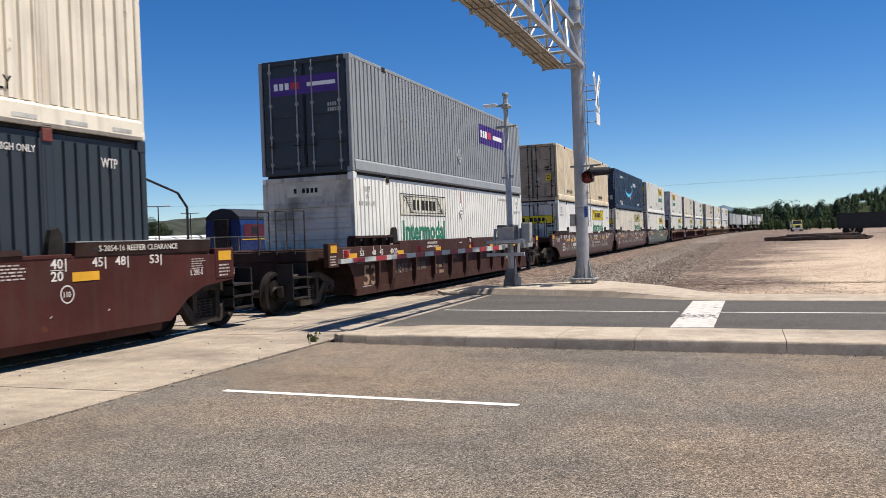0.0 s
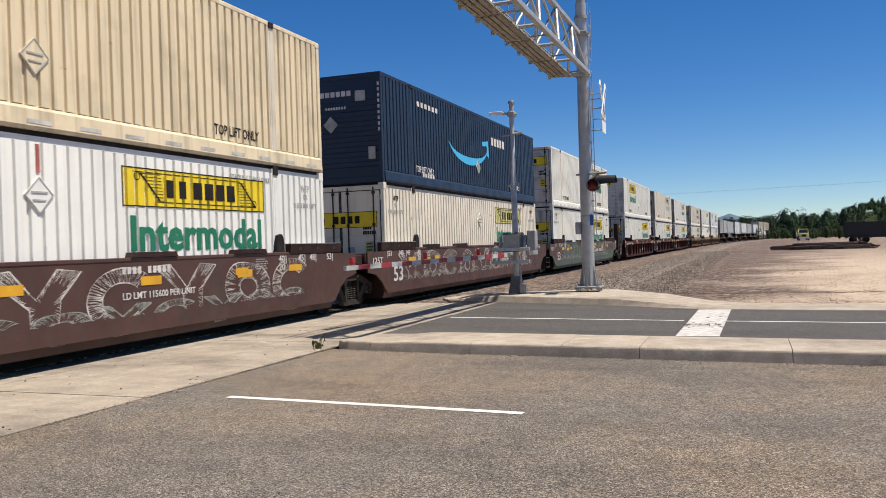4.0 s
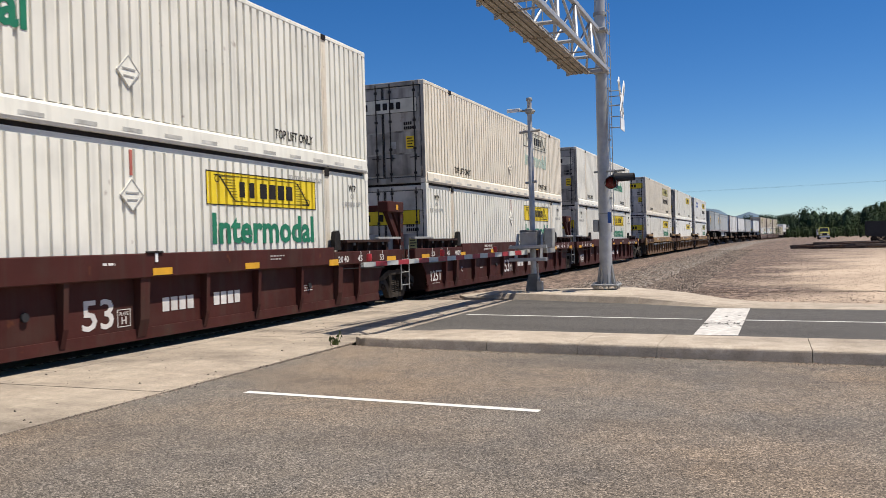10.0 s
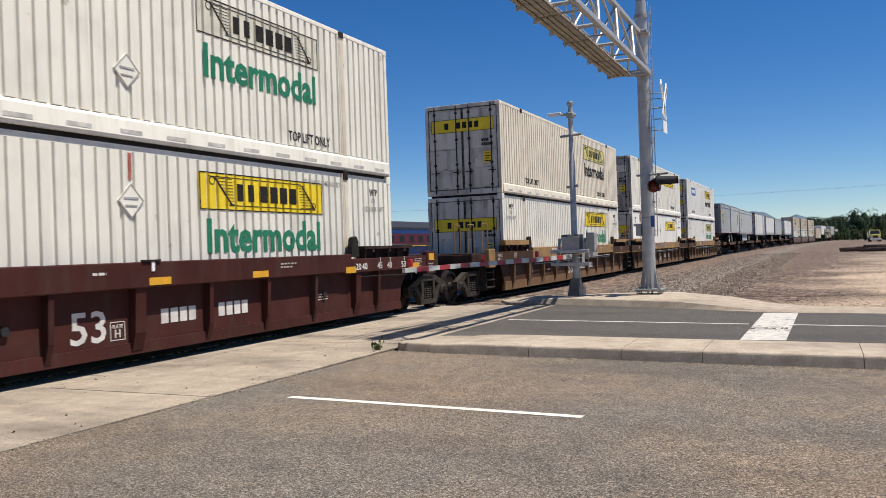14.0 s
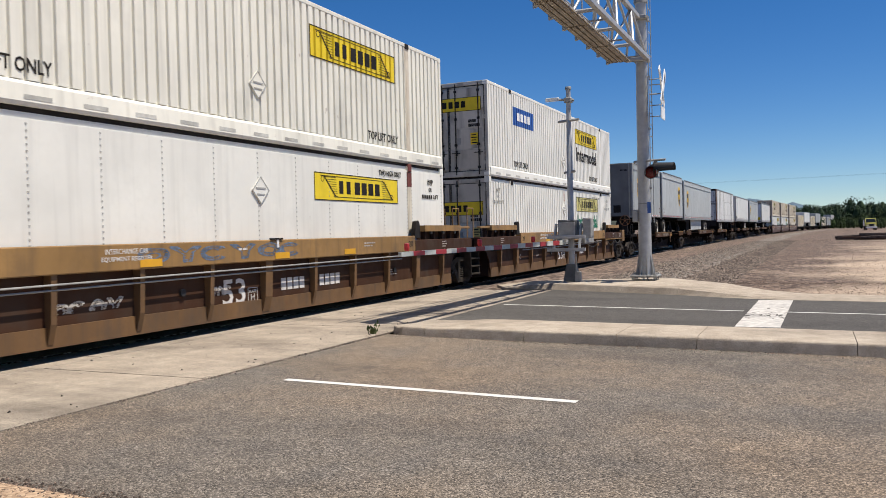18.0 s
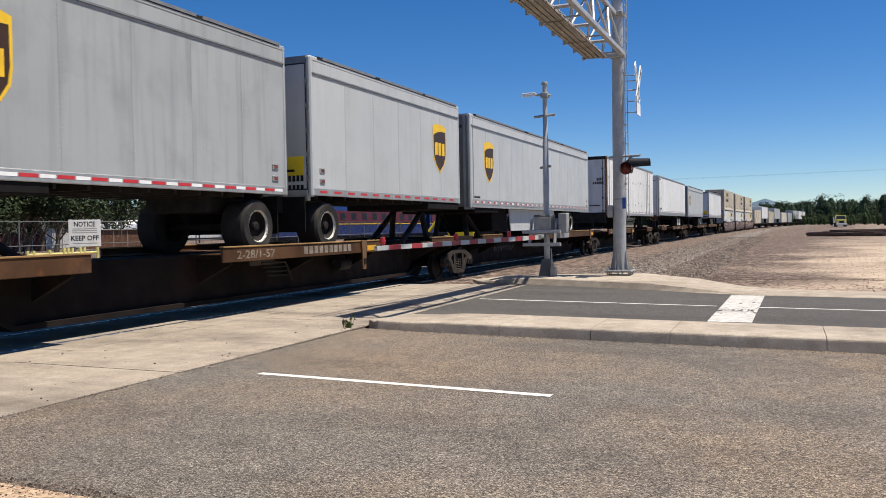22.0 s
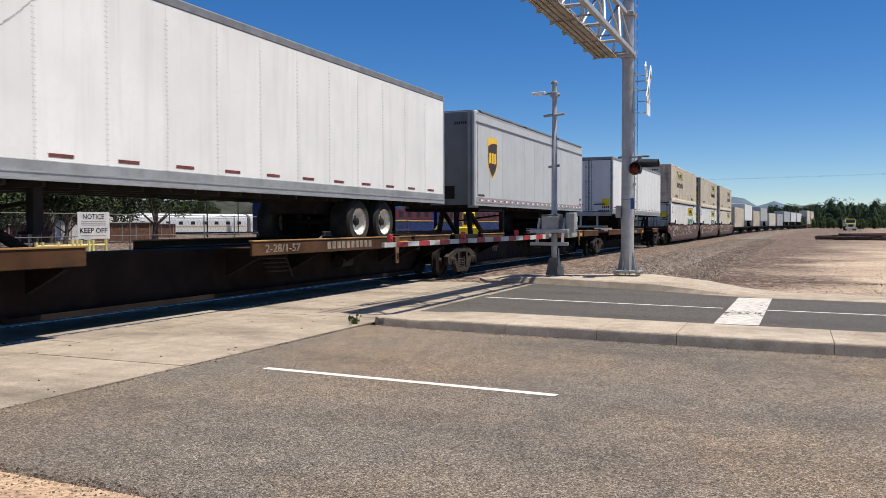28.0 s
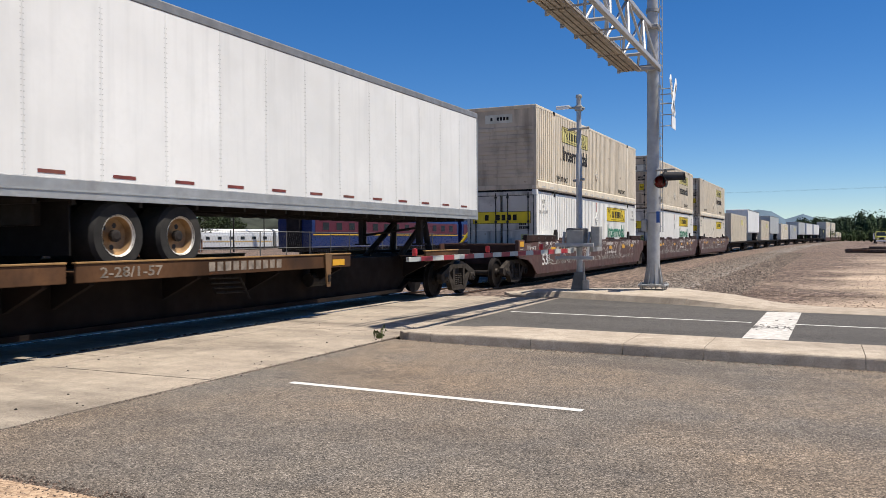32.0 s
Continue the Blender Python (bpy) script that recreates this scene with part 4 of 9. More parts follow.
def smile_marks(ob, z0, W, h, start):
    m = Mesh()
    n, outer, inner = 18, [], []
    for i in range(n + 1):
        u = i / n
        a = math.pi * (1.12 + 0.76 * u)
        thick = 0.05 + 0.13 * math.sin(math.pi * u)
        cy, cz = -0.9, z0 + 1.95
        outer.append((cy + 2.2 * math.cos(a), cz + 0.95 * math.sin(a)))
        inner.append((cy + (2.2 - thick * 0.4) * math.cos(a), cz + (0.95 - thick * 1.5) * math.sin(a)))
    for i in range(n):
        m.prism([outer[i], outer[i + 1], inner[i + 1], inner[i]], "x", W + 0.001, W + 0.004)
    m.prism([(0.55, z0 + 1.95), (1.3, z0 + 2.05), (1.35, z0 + 1.4), (1.14, z0 + 1.5), (1.1, z0 + 1.85), (0.6, z0 + 1.8)], "x", W + 0.001, W + 0.004)
    part("curved_arrow", m, SKYBLUE, ob, "light blue curved arrow emblem")
    m = Mesh()
    for i in range(5):
        m.box(W + 0.001, W + 0.004, 1.7 + i * 0.36, 1.95 + i * 0.36, z0 + 1.95, z0 + 2.25)
    for i in range(6):
        m.box(W + 0.001, W + 0.004, -h + 2.5 + i * 0.3, -h + 2.68 + i * 0.3, z0 + 2.35, z0 + 2.5)
    for i in range(5):
        m.box(W + 0.001, W + 0.004, -h + 2.8 + i * 0.2, -h + 2.95 + i * 0.2, z0 + 0.3, z0 + 0.42)
    for i in range(6):
        m.box(-0.5 + i * 0.16, -0.5 + i * 0.16 + 0.12, -h, -h + 0.008, z0 + 2.34, z0 + 2.48)
    for i in range(9):
        m.box(1.2, 1.26, -h - 0.004, -h, z0 + 1.35 + i * 0.15, z0 + 1.44 + i * 0.15)
    for i in range(8):
        m.box(-0.35 + i * 0.08, -0.35 + i * 0.08 + 0.05, -h, -h + 0.008, z0 + 2.0, z0 + 2.07)
    part("brand_mark", m, CHALK, ob)
    for x in (-0.72, -0.2):
        part("placard", Mesh().prism([(x - 0.22, z0 + 1.6), (x, z0 + 1.37), (x + 0.22, z0 + 1.6), (x, z0 + 1.83)], "y", -h - 0.008, -h + 0.004), GREY_MARK, ob, "grey diamond placard holder")
    part("plate", Mesh().box(0.55, 0.85, -h - 0.006, -h + 0.006, z0 + 2.18, z0 + 2.46), GREY_MARK, ob)
    part("plate", Mesh().box(0.9, 1.1, -h - 0.006, -h + 0.006, z0 + 0.62, z0 + 0.95), GREY_MARK, ob)


def blue_mark(ob, z0, W, h, start):
    y = -h + 2.3
    sg = part("sign_panel", ribbed(y, y + 2.15, z0 + 1.8, z0 + 2.4, W - 0.002, start), ROYAL, ob, "blue company panel")
    m = Mesh()
    for i in range(4):
        m.box(W + 0.001, W + 0.004, y + 0.4 + i * 0.36, y + 0.66 + i * 0.36, z0 + 1.97, z0 + 2.24)
    part("brand_mark", m, WHITE, sg)


LOW, TOP = 0.36, 3.265
LOW_SIGN = (10.0, 1.94, 3.6, 0.6)
W_TOP = "white corrugated 53-foot container stacked on another"
W_LOW = "white corrugated 53-foot container sitting in a well car"
container(-5.19, TOP, PALE, "cream rust-stained corrugated container stacked above a dark one")
container(-5.19, LOW, CDARK, "dark slate corrugated container sitting in a maroon well car")
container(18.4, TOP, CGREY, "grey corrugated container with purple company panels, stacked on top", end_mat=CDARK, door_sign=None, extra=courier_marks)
container(18.4, LOW, CLEAN, "white corrugated container with a green word, in a brown well car", "nose", [(2.87, 1.85, 3.7, 0.62, PALE_SIGN, GREEN)], door_sign=PALE_SIGN, end_mat=NOSE_GRIME_SHADE)
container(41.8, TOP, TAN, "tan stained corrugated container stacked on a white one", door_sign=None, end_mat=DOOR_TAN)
container(41.8, LOW, CLEAN, "white container with yellow panel and green word, in a painted-over car", signs=[(9.72, 1.94, 3.95, 0.62, YELLOW, GREEN)], end_mat=DOOR_WORN_SHADE)
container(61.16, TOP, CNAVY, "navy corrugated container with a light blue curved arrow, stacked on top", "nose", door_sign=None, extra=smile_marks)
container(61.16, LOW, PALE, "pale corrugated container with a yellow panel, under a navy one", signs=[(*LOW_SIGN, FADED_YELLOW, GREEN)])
container(80.7, TOP, CWHITE, W_TOP + ", yellow panel, grimy doors", signs=[(10.04, 1.97, 3.7, 0.64, YELLOW, GREEN)], end_mat=DOOR_WORN_SHADE)
container(80.7, LOW, CWHITE, W_LOW + " painted green", signs=[(10.02, 1.85, 3.7, 0.6, YELLOW, GREEN)], end_mat=DOOR_WORN_SHADE)
container(104.1, TOP, CWHITE, W_TOP + ", ribbed nose in front", "nose", [(2.95, 1.95, 3.45, 0.66, YELLOW, GREEN)], door_sign=YELLOW, end_mat=NOSE_GRIME_SHADE)
container(104.1, LOW, CWHITE, W_LOW + ", small yellow panel", signs=[(9.92, 1.95, 3.7, 0.6, YELLOW, GREEN)], end_mat=DOOR_WORN_SHADE)
container(123.8, TOP, PALE, "dirty pale corrugated container stacked on a white one, faded panel", signs=[(10.03, 2.03, 3.5, 0.64, PALE_SIGN, paint("faded_green", (0.35, 0.45, 0.38), 0.6))], end_mat=DOOR_GRIME_SHADE, door_sign=PALE_SIGN)
container(123.8, LOW, CWHITE, W_LOW + ", yellow panel", signs=[(9.88, 1.97, 3.7, 0.6, YELLOW, GREEN)], end_mat=DOOR_WORN_SHADE)
container(143.28, TOP, CWHITE, W_TOP + ", faded company panel", signs=[(9.65, 1.92, 3.55, 0.62, PALE_SIGN, GREEN)], end_mat=DOOR_GRIME_SHADE, door_sign=PALE_SIGN)
container(143.28, LOW, CWHITE, W_LOW + ", bright yellow panel", signs=[(9.6, 1.95, 3.6, 0.62, YELLOW, GREEN)], end_mat=DOOR_WORN_SHADE)
container(166.79, TOP, PALE, "dirty cream corrugated container with yellow panel, stacked on top", signs=[(9.95, 1.9, 3.6, 0.62, FADED_YELLOW, INK)], end_mat=DOOR_WORN_SHADE)
container(166.79, LOW, CWHITE, "white corrugated 53-foot container sitting in an ochre-railed well car", signs=[(9.92, 1.95, 3.6, 0.62, YELLOW, GREEN)], end_mat=DOOR_WORN_SHADE)
container(186.24, TOP, CWHITE, W_TOP + ", yellow panel without a word", signs=[(9.85, 1.84, 3.62, 0.63, YELLOW, None)], end_mat=DOOR_GRIME_SHADE, door_sign=PALE_SIGN)
container(186.24, LOW, CLEAN, "smooth white riveted container sitting in an ochre well car", signs=[(9.89, 1.91, 3.6, 0.56, YELLOW, None)], smooth=True, end_mat=DOOR_WORN_SHADE)
container(205.73, TOP, CLEAN, W_TOP + ", blue panel and yellow panel", signs=[(9.94, 1.86, 3.6, 0.62, YELLOW, INK)], extra=blue_mark, end_mat=DOOR_WORN_SHADE)
container(205.73, LOW, CLEAN, "white container with pale panel sitting in an ochre-railed car", signs=[(9.94, 1.96, 3.6, 0.6, FADED_YELLOW, GREEN)], end_mat=DOOR_WORN_SHADE)
for s0, ends in ((345.09, ("nose", "doors")), (364.89, ("doors", "doors")), (384.49, ("doors", "doors"))):
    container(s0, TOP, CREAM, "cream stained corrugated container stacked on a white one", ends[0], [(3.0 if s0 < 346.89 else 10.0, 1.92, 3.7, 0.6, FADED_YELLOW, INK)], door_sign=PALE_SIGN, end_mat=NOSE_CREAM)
    container(s0, LOW, CLEAN if s0 < 376.89 else PALE, "white corrugated container in a graffiti-covered well car", ends[1], [(9.95, 1.96, 3.6, 0.64, YELLOW, GREEN if s0 < 376.89 else None)], end_mat=DOOR_WORN_SHADE)


# ---- the train: wheels and bogies ----
def wheelset_mesh():
    m = Mesh()
    for s in (-1, 1):
        m.lathe([(0.0, 0.70 * s), (0.44, 0.70 * s), (0.485, 0.69 * s), (0.485, 0.72 * s), (0.46, 0.73 * s), (0.455, 0.83 * s), (0.39, 0.83 * s), (0.36, 0.79 * s), (0.16, 0.80 * s), (0.13, 0.86 * s), (0.0, 0.86 * s)], (0, 0, 0), "x", 28)
        m.lathe([(0.0, 0.86 * s), (0.085, 0.86 * s), (0.085, 1.2 * s), (0.0, 1.2 * s)], (0, 0, 0), "x", 12)
        for k in range(3):
            a = 2 * math.pi * k / 3
            m.box(min(1.2 * s, 1.225 * s), max(1.2 * s, 1.225 * s), 0.055 * math.cos(a) - 0.016, 0.055 * math.cos(a) + 0.016, 0.055 * math.sin(a) - 0.016, 0.055 * math.sin(a) + 0.016)
    m.rod((-0.7, 0, 0), (0.7, 0, 0), 0.08, 10)
    return m.data("wheelset", True)


def side_frame_mesh(s):
    m = Mesh()
    x0, x1 = sorted((1.0 * s, 1.14 * s))
    # an arched cast beam with two window openings left between its members
    m.prism([(-1.16, 0.62), (-1.16, 0.46), (-1.05, 0.36), (-0.95, 0.58), (-0.72, 0.60), (-0.42, 0.74), (0.42, 0.74), (0.72, 0.60), (0.95, 0.58), (1.05, 0.36), (1.16, 0.46), (1.16, 0.62), (0.85, 0.74), (0.5, 0.86), (-0.5, 0.86), (-0.85, 0.74)], "x", x0, x1)
    m.prism([(-0.80, 0.62), (-0.62, 0.62), (-0.28, 0.26), (0.28, 0.26), (0.62, 0.62), (0.80, 0.62), (0.42, 0.15), (-0.42, 0.15)], "x", x0, x1)
    for y in (-0.34, 0.34):
        m.box(x0, x1, y - 0.06, y + 0.06, 0.2, 0.8)
    for y in (-0.89, 0.89):
        m.box(min(1.0 * s, 1.17 * s), max(1.0 * s, 1.17 * s), y - 0.14, y + 0.14, 0.38, 0.6, 0.03)
    return m


SPRING = Mesh().lathe([(0.0, 0.0)] + [((0.075, 0.05)[k % 2], k * 0.026) for k in range(13)] + [(0.0, 0.31)], (0, 0, 0), "z", 10)
WHEELSET = wheelset_mesh()
SPINNING = []


def bogie(parent, y, spin=True):
    """A two-axle bogie under a car, at y along it."""
    b = part("bogie", Mesh().box(-1.05, 1.05, y - 0.2, y + 0.2, 0.5, 0.78, 0.04), STEEL_DARK, parent)
    for s in (-1, 1):
        sf = Mesh()
        side = side_frame_mesh(s)
        sf.v, sf.f = [(a, c + y, d) for a, c, d in side.v], side.f
        part("side_frame", sf, BOGIE, b)
        for dy in (-0.17, 0.0, 0.17):
            sp = Mesh()
            sp.v, sp.f = [(a + 1.07 * s, c + y + dy, d + 0.27) for a, c, d in SPRING.v], SPRING.f
            part("spring", sp, BOGIE, b)
    for dy in (-0.89, 0.89):
        if not WHEELSET.materials:
            WHEELSET.materials.append(WHEEL)
        w = new("wheelset", WHEELSET)
        w.parent = b
        w.location = (0, y + dy, 0.46)
        if spin:
            SPINNING.append((w, y + dy))
    return b


# ---- the train: well cars ----
def car_paint(name, color, dirt=0.4):
    return paint(name, color, 0.6, grain=0.16, size=1.2, dirt=dirt, streak=0.35, rust=0.4, dirt_color=(0.06, 0.045, 0.035), vary=0.06)


MAROON = car_paint("maroon_car_paint", (0.060, 0.0195, 0.0165))
BROWN = car_paint("brown_car_paint", (0.055, 0.025, 0.020))
RUST_RED = car_paint("faded_maroon_car_paint", (0.078, 0.036, 0.028), 0.6)
SAGE = car_paint("green_overpainted_car", (0.075, 0.095, 0.075), 0.5)
OCHRE = car_paint("ochre_car_paint", (0.305, 0.175, 0.062), 0.5)
RIB_RUST = car_paint("rusty_ochre_rib", (0.165, 0.088, 0.035), 0.6)
UMBER = car_paint("umber_car_web", (0.060, 0.029, 0.017), 0.6)
SPRAY = paint("pale_spray_paint", (0.56, 0.52, 0.47), 0.7, grain=0.3, size=8)


def scrawl(parent, y0, y1, z0, z1, x, rng, color=SPRAY, n=5):
    """Fat sprayed shapes of no meaning: hollow outlines with fine brush strokes running inwards."""
    m = Mesh()

    def band(p, q, t, lift=0.0):
        (a, b), (c, d) = p, q
        nx, nz = -(d - b), c - a
        k = math.hypot(nx, nz) or 1
        nx, nz = nx / k * t, nz / k * t
        m.face((x + lift, a - nx, b - nz), (x + lift, c - nx, d - nz), (x + lift, c + nx, d + nz), (x + lift, a + nx, b + nz))

    cell = (y1 - y0) / n
    H = z1 - z0
    for i in range(n):
        cy, cz = y0 + (i + 0.5 + rng.uniform(-0.08, 0.08)) * cell, (z0 + z1) / 2 + rng.uniform(-0.05, 0.05) * H
        kind = ("ring", "fork", "hook", "fork", "ring", "hook")[(i + n) % 6]
        lean = rng.uniform(-0.25, 0.25)
        shapes = []
        if kind == "ring":
            for f in (1.0, rng.uniform(0.3, 0.5)):
                shapes.append([(cy + cell * 0.46 * f * math.cos(a) + lean * H * 0.4 * f * math.sin(a), cz + H * 0.47 * f * math.sin(a) * (1 + 0.08 * math.sin(3 * a + i))) for a in [6.2832 * k / 26 for k in range(27)]])
        elif kind == "fork":
            u = [(-0.5, 0.48), (-0.26, 0.5), (-0.05, 0.12), (0.2, 0.5), (0.46, 0.46), (0.2, 0.1), (0.12, -0.48), (-0.14, -0.5), (-0.12, 0.0), (-0.5, 0.48)]
            pts = []
            for (a, b), (c, d) in zip(u, u[1:]):
                pts += [(a + (c - a) * k / 4, b + (d - b) * k / 4) for k in range(4)]
            shapes.append([(cy + a * cell * 1.05 + lean * b * H * 0.6, cz + b * H) for a, b in pts + u[:1]])
        else:
            for side in (1.0, 0.55):
                shapes.append([(cy + cell * 0.48 * side * math.cos(a) - (1 - side) * 0.1, cz + H * 0.48 * side * math.sin(a)) for a in [0.7 + 4.9 * k / 20 for k in range(21)]])
        for si, pts in enumerate(shapes):
            for k, (p, q) in enumerate(zip(pts, pts[1:])):
                band(p, q, 0.007 + 0.005 * math.sin(k * 0.9 + i))
                for j in range(6):
                    f = rng.random()
                    a, b = p[0] + (q[0] - p[0]) * f, p[1] + (q[1] - p[1]) * f
                    g2 = rng.uniform(0.08, 0.42) * (1 if si == 0 else -0.8)
                    e = (a + (cy - a) * g2 + rng.uniform(-0.02, 0.02), b + (cz - b) * g2)
                    band((a, b), e, 0.0028, 0.0006)
    m.v = [(p[0] - 0.31 * max(0.0, 0.62 - p[2]) if z0 < 0.6 else p[0], p[1], min(z1 + 0.03, max(z0 - 0.03, p[2]))) for p in m.v]
    return part("graffiti", m, color, parent, "pale sprayed outlines")


def gauge_marks(car, x, sign, z=1.16, stacked=False):
    """Length marks, amber reflectors and small notices near one end; sign: -1 front, 1 rear; stacked: 40 over 20, as on the smooth cars."""
    places = (("53", 8.04), ("48", 7.27), ("45", 6.79), ("40", 6.02), ("20", 6.02)) if stacked else (("53", 8.2), ("48", 7.5), ("45", 7.05), ("40", 6.38), ("20", 6.12))
    for txt, y in places:
        zz = z + (0.14 if stacked else 0.0) - (0.17 if stacked and txt == "20" else 0)
        letters("length_mark", txt, 0.22, 0.14, (x, sign * y - 0.11, zz), "x", CHALK, car)
    ticks = Mesh()
    for y in ((8.2, 7.43, 6.95, 6.18) if stacked else (8.24, 7.54, 7.09)):
        ticks.box(x, x + 0.003, sign * y - 0.012, sign * y + 0.012, z + (0.1 if stacked else 0.15), z + (0.28 if stacked else 0.24))
    if stacked:
        ticks.box(x, x + 0.003, sign * 6.02 - 0.12, sign * 6.02 + 0.12, z + 0.118, z + 0.128)
    part("stencil", ticks, CHALK, car)
    notice(car, x, sign * (5.3 if stacked else 5.35), z + 0.03, 0.42, 5, 0.045)
    for y, w in ((6.55 if stacked else 8.75, 0.52), (4.6 if stacked else 5.8, 0.4)):
        part("reflector", Mesh().box(x, x + 0.006, sign * y - w / 2, sign * y + w / 2, z - 0.05, z + 0.08), ORANGE, car)


def notice(car, x, y, z, w, rows, step, mat=None):
    """Rows of small stencilled print as short bars."""
    m = Mesh()
    rng = random.Random(int(1000 * abs(y) + rows))
    for k in range(rows):
        a = y - w / 2
        end = a + w * rng.uniform(0.65, 1.0)
        while a < end:
            b = min(end, a + rng.uniform(0.05, 0.12))
            m.box(x, x + 0.002, a, b, z + k * step, z + k * step + step * 0.45)
            a = b + 0.025
    return part("stencil", m, mat or PRINT, car)


def ladder(car, x, y, z0, z1, mat, w=0.42):
    m = Mesh()
    for yy in (y - w / 2, y + w / 2):
        m.rod((x, yy, z0), (x, yy, z1), 0.016, 6)
    lad = part("ladder", m, mat, car)
    n = int((z1 - z0) / 0.33)
    for k in range(n):
        part("rung", Mesh().rod((x, y - w / 2, z0 + 0.12 + k * 0.33), (x, y + w / 2, z0 + 0.12 + k * 0.33), 0.012, 6), mat, lad)


def end_deck(car, sign, mat, reach):
    """The raised platform over a bogie at one end of a well."""
    y0, y1 = sorted((sign * 8.2, sign * reach))
    m = Mesh().box(-1.28, 1.28, y0, y1, 1.12, 1.36, 0.02)
    m.box(-0.5, 0.5, y0, y1, 0.72, 1.12)
    part("end_platform", m, mat, car)
    pl = Mesh()
    for k in range(7):
        pl.box(-1.28 + k * 0.37, -1.28 + k * 0.37 + 0.33, y0 + 0.02, y1 - 0.02, 1.36, 1.385)
    part("grating", pl, DECK_GRIME, car)


def tower(car, y, mat):
    """The upright end frame that one unit carries over its coupler."""
    m = Mesh().box(1.02, 1.3, y - 0.5, y + 0.5, 2.3, 2.66, 0.02)
    m.box(1.02, 1.3, y - 0.5, y - 0.12, 0.85, 2.3)
    m.box(1.05, 1.27, y + 0.3, y + 0.5, 0.85, 2.3)
    t = part("end_frame", m, mat, car)
    for k in range(5):
        part("plate_hole", Mesh().box(1.27, 1.274, y + 0.36, y + 0.44, 1.1 + k * 0.24, 1.26 + k * 0.24), BLACK, t)
        part("plate_hole", Mesh().box(1.3, 1.304, y - 0.42, y - 0.36, 1.3 + k * 0.2, 1.4 + k * 0.2), BLACK, t)
    part("reflector", Mesh().box(1.3, 1.306, y + 0.32, y + 0.46, 2.36, 2.58), ORANGE, t)
    ladder(car, 1.34, y + 0.4, 0.45, 1.3, GALV_DULL, 0.5)
    part("platform", Mesh().box(-1.2, 1.2, y - 0.45, y + 0.9, 1.3, 1.38), DECK_GRIME, car)
    part("coupler", Mesh().box(-0.15, 0.15, y - 1.0, y + 0.6, 0.72, 0.98, 0.03), STEEL_DARK, car)


def joint_frame(car, y, mat):
    """The shorter braced frame over an articulated joint, with its side ladder."""
    for side in (1, -1):
        m = Mesh().box(*sorted((side * 1.0, side * 1.3)), y - 0.5, y + 0.46, 2.36, 2.64, 0.02)
        m.box(*sorted((side * 1.05, side * 1.27)), y + 0.28, y + 0.46, 1.0, 2.36)
        m.prism([(y - 0.42, 2.38), (y - 0.2, 2.38), (y + 0.28, 1.78), (y + 0.28, 1.52)], "x", *sorted((side * 1.1, side * 1.22)))
        m.prism([(y + 0.0, 2.36), (y + 0.28, 2.36), (y + 0.28, 2.0)], "x", *sorted((side * 1.12, side * 1.2)))
        fr = part("end_frame", m, mat, car)
        if side > 0:
            for k in range(5):
                part("plate_hole", Mesh().prism([(y + 0.33, 1.12 + k * 0.24), (y + 0.41, 1.12 + k * 0.24), (y + 0.41, 1.24 + k * 0.24), (y + 0.37, 1.27 + k * 0.24), (y + 0.33, 1.24 + k * 0.24)], "x", 1.27, 1.274), BLACK, fr)
            part("reflector", Mesh().box(1.3, 1.306, y - 0.02, y + 0.1, 2.42, 2.56), ORANGE, fr)
    part("cross_member", Mesh().box(-1.0, 1.0, y + 0.3, y + 0.42, 2.42, 2.58, 0.015), mat, car)
    part("notice_plate", Mesh().box(1.28, 1.3, y + 0.55, y + 0.75, 0.98, 1.36), mat, car)
    notice(car, 1.3, y + 0.65, 1.02, 0.14, 3, 0.09)
    ladder(car, 1.4, y + 0.22, 0.35, 1.5, GALV_DULL, 0.5)


def brake_wheel(car, x, y, z, mat):
    """A hand-brake wheel on its stand."""
    part("brake_stand", Mesh().box(x - 0.1, x + 0.1, y + 0.06, y + 0.16, 1.3, z + 0.12, 0.015), STEEL_DARK, car)
    w = Mesh().lathe([(0.25, -0.02), (0.285, -0.02), (0.285, 0.02), (0.25, 0.02)], (x, y, z), "y", 20, True)
    for k in range(5):
        a = 2 * math.pi * k / 5 + 0.3
        w.rod((x, y, z), (x + 0.27 * math.cos(a), y, z + 0.27 * math.sin(a)), 0.016, 5)
    part("brake_wheel", w.rod((x, y - 0.03, z), (x, y + 0.1, z), 0.04, 8), mat, car, "spoked hand-brake wheel")


def step_box(car, y, mat):
    m = Mesh()
    for k in range(3):
        m.box(0.95, 1.36, y - 0.33, y + 0.33, 0.34 + k * 0.22, 0.38 + k * 0.22)
    for yy in (y - 0.33, y + 0.29):
        m.box(0.98, 1.34, yy, yy + 0.04, 0.3, 1.1)
    part("step", m, mat, car)


def handrails(car, sign, mat, y):
    for x in (0.3, 0.75, 1.2):
        m = Mesh()
        for yy in (y, y + sign * 0.45):
            m.rod((x, yy, 1.3), (x, yy, 2.25), 0.017, 6)
        m.rod((x, y, 2.25), (x, y + sign * 0.45, 2.25), 0.017, 6)
        part("handrail", m, mat, car)


DULL_CREAM = paint("faded_cream_lettering", (0.28, 0.19, 0.12), 0.7, grain=0.3, size=6)
DULL_BROWN = paint("worn_out_lettering", (0.10, 0.068, 0.05), 0.7, grain=0.3, size=6)


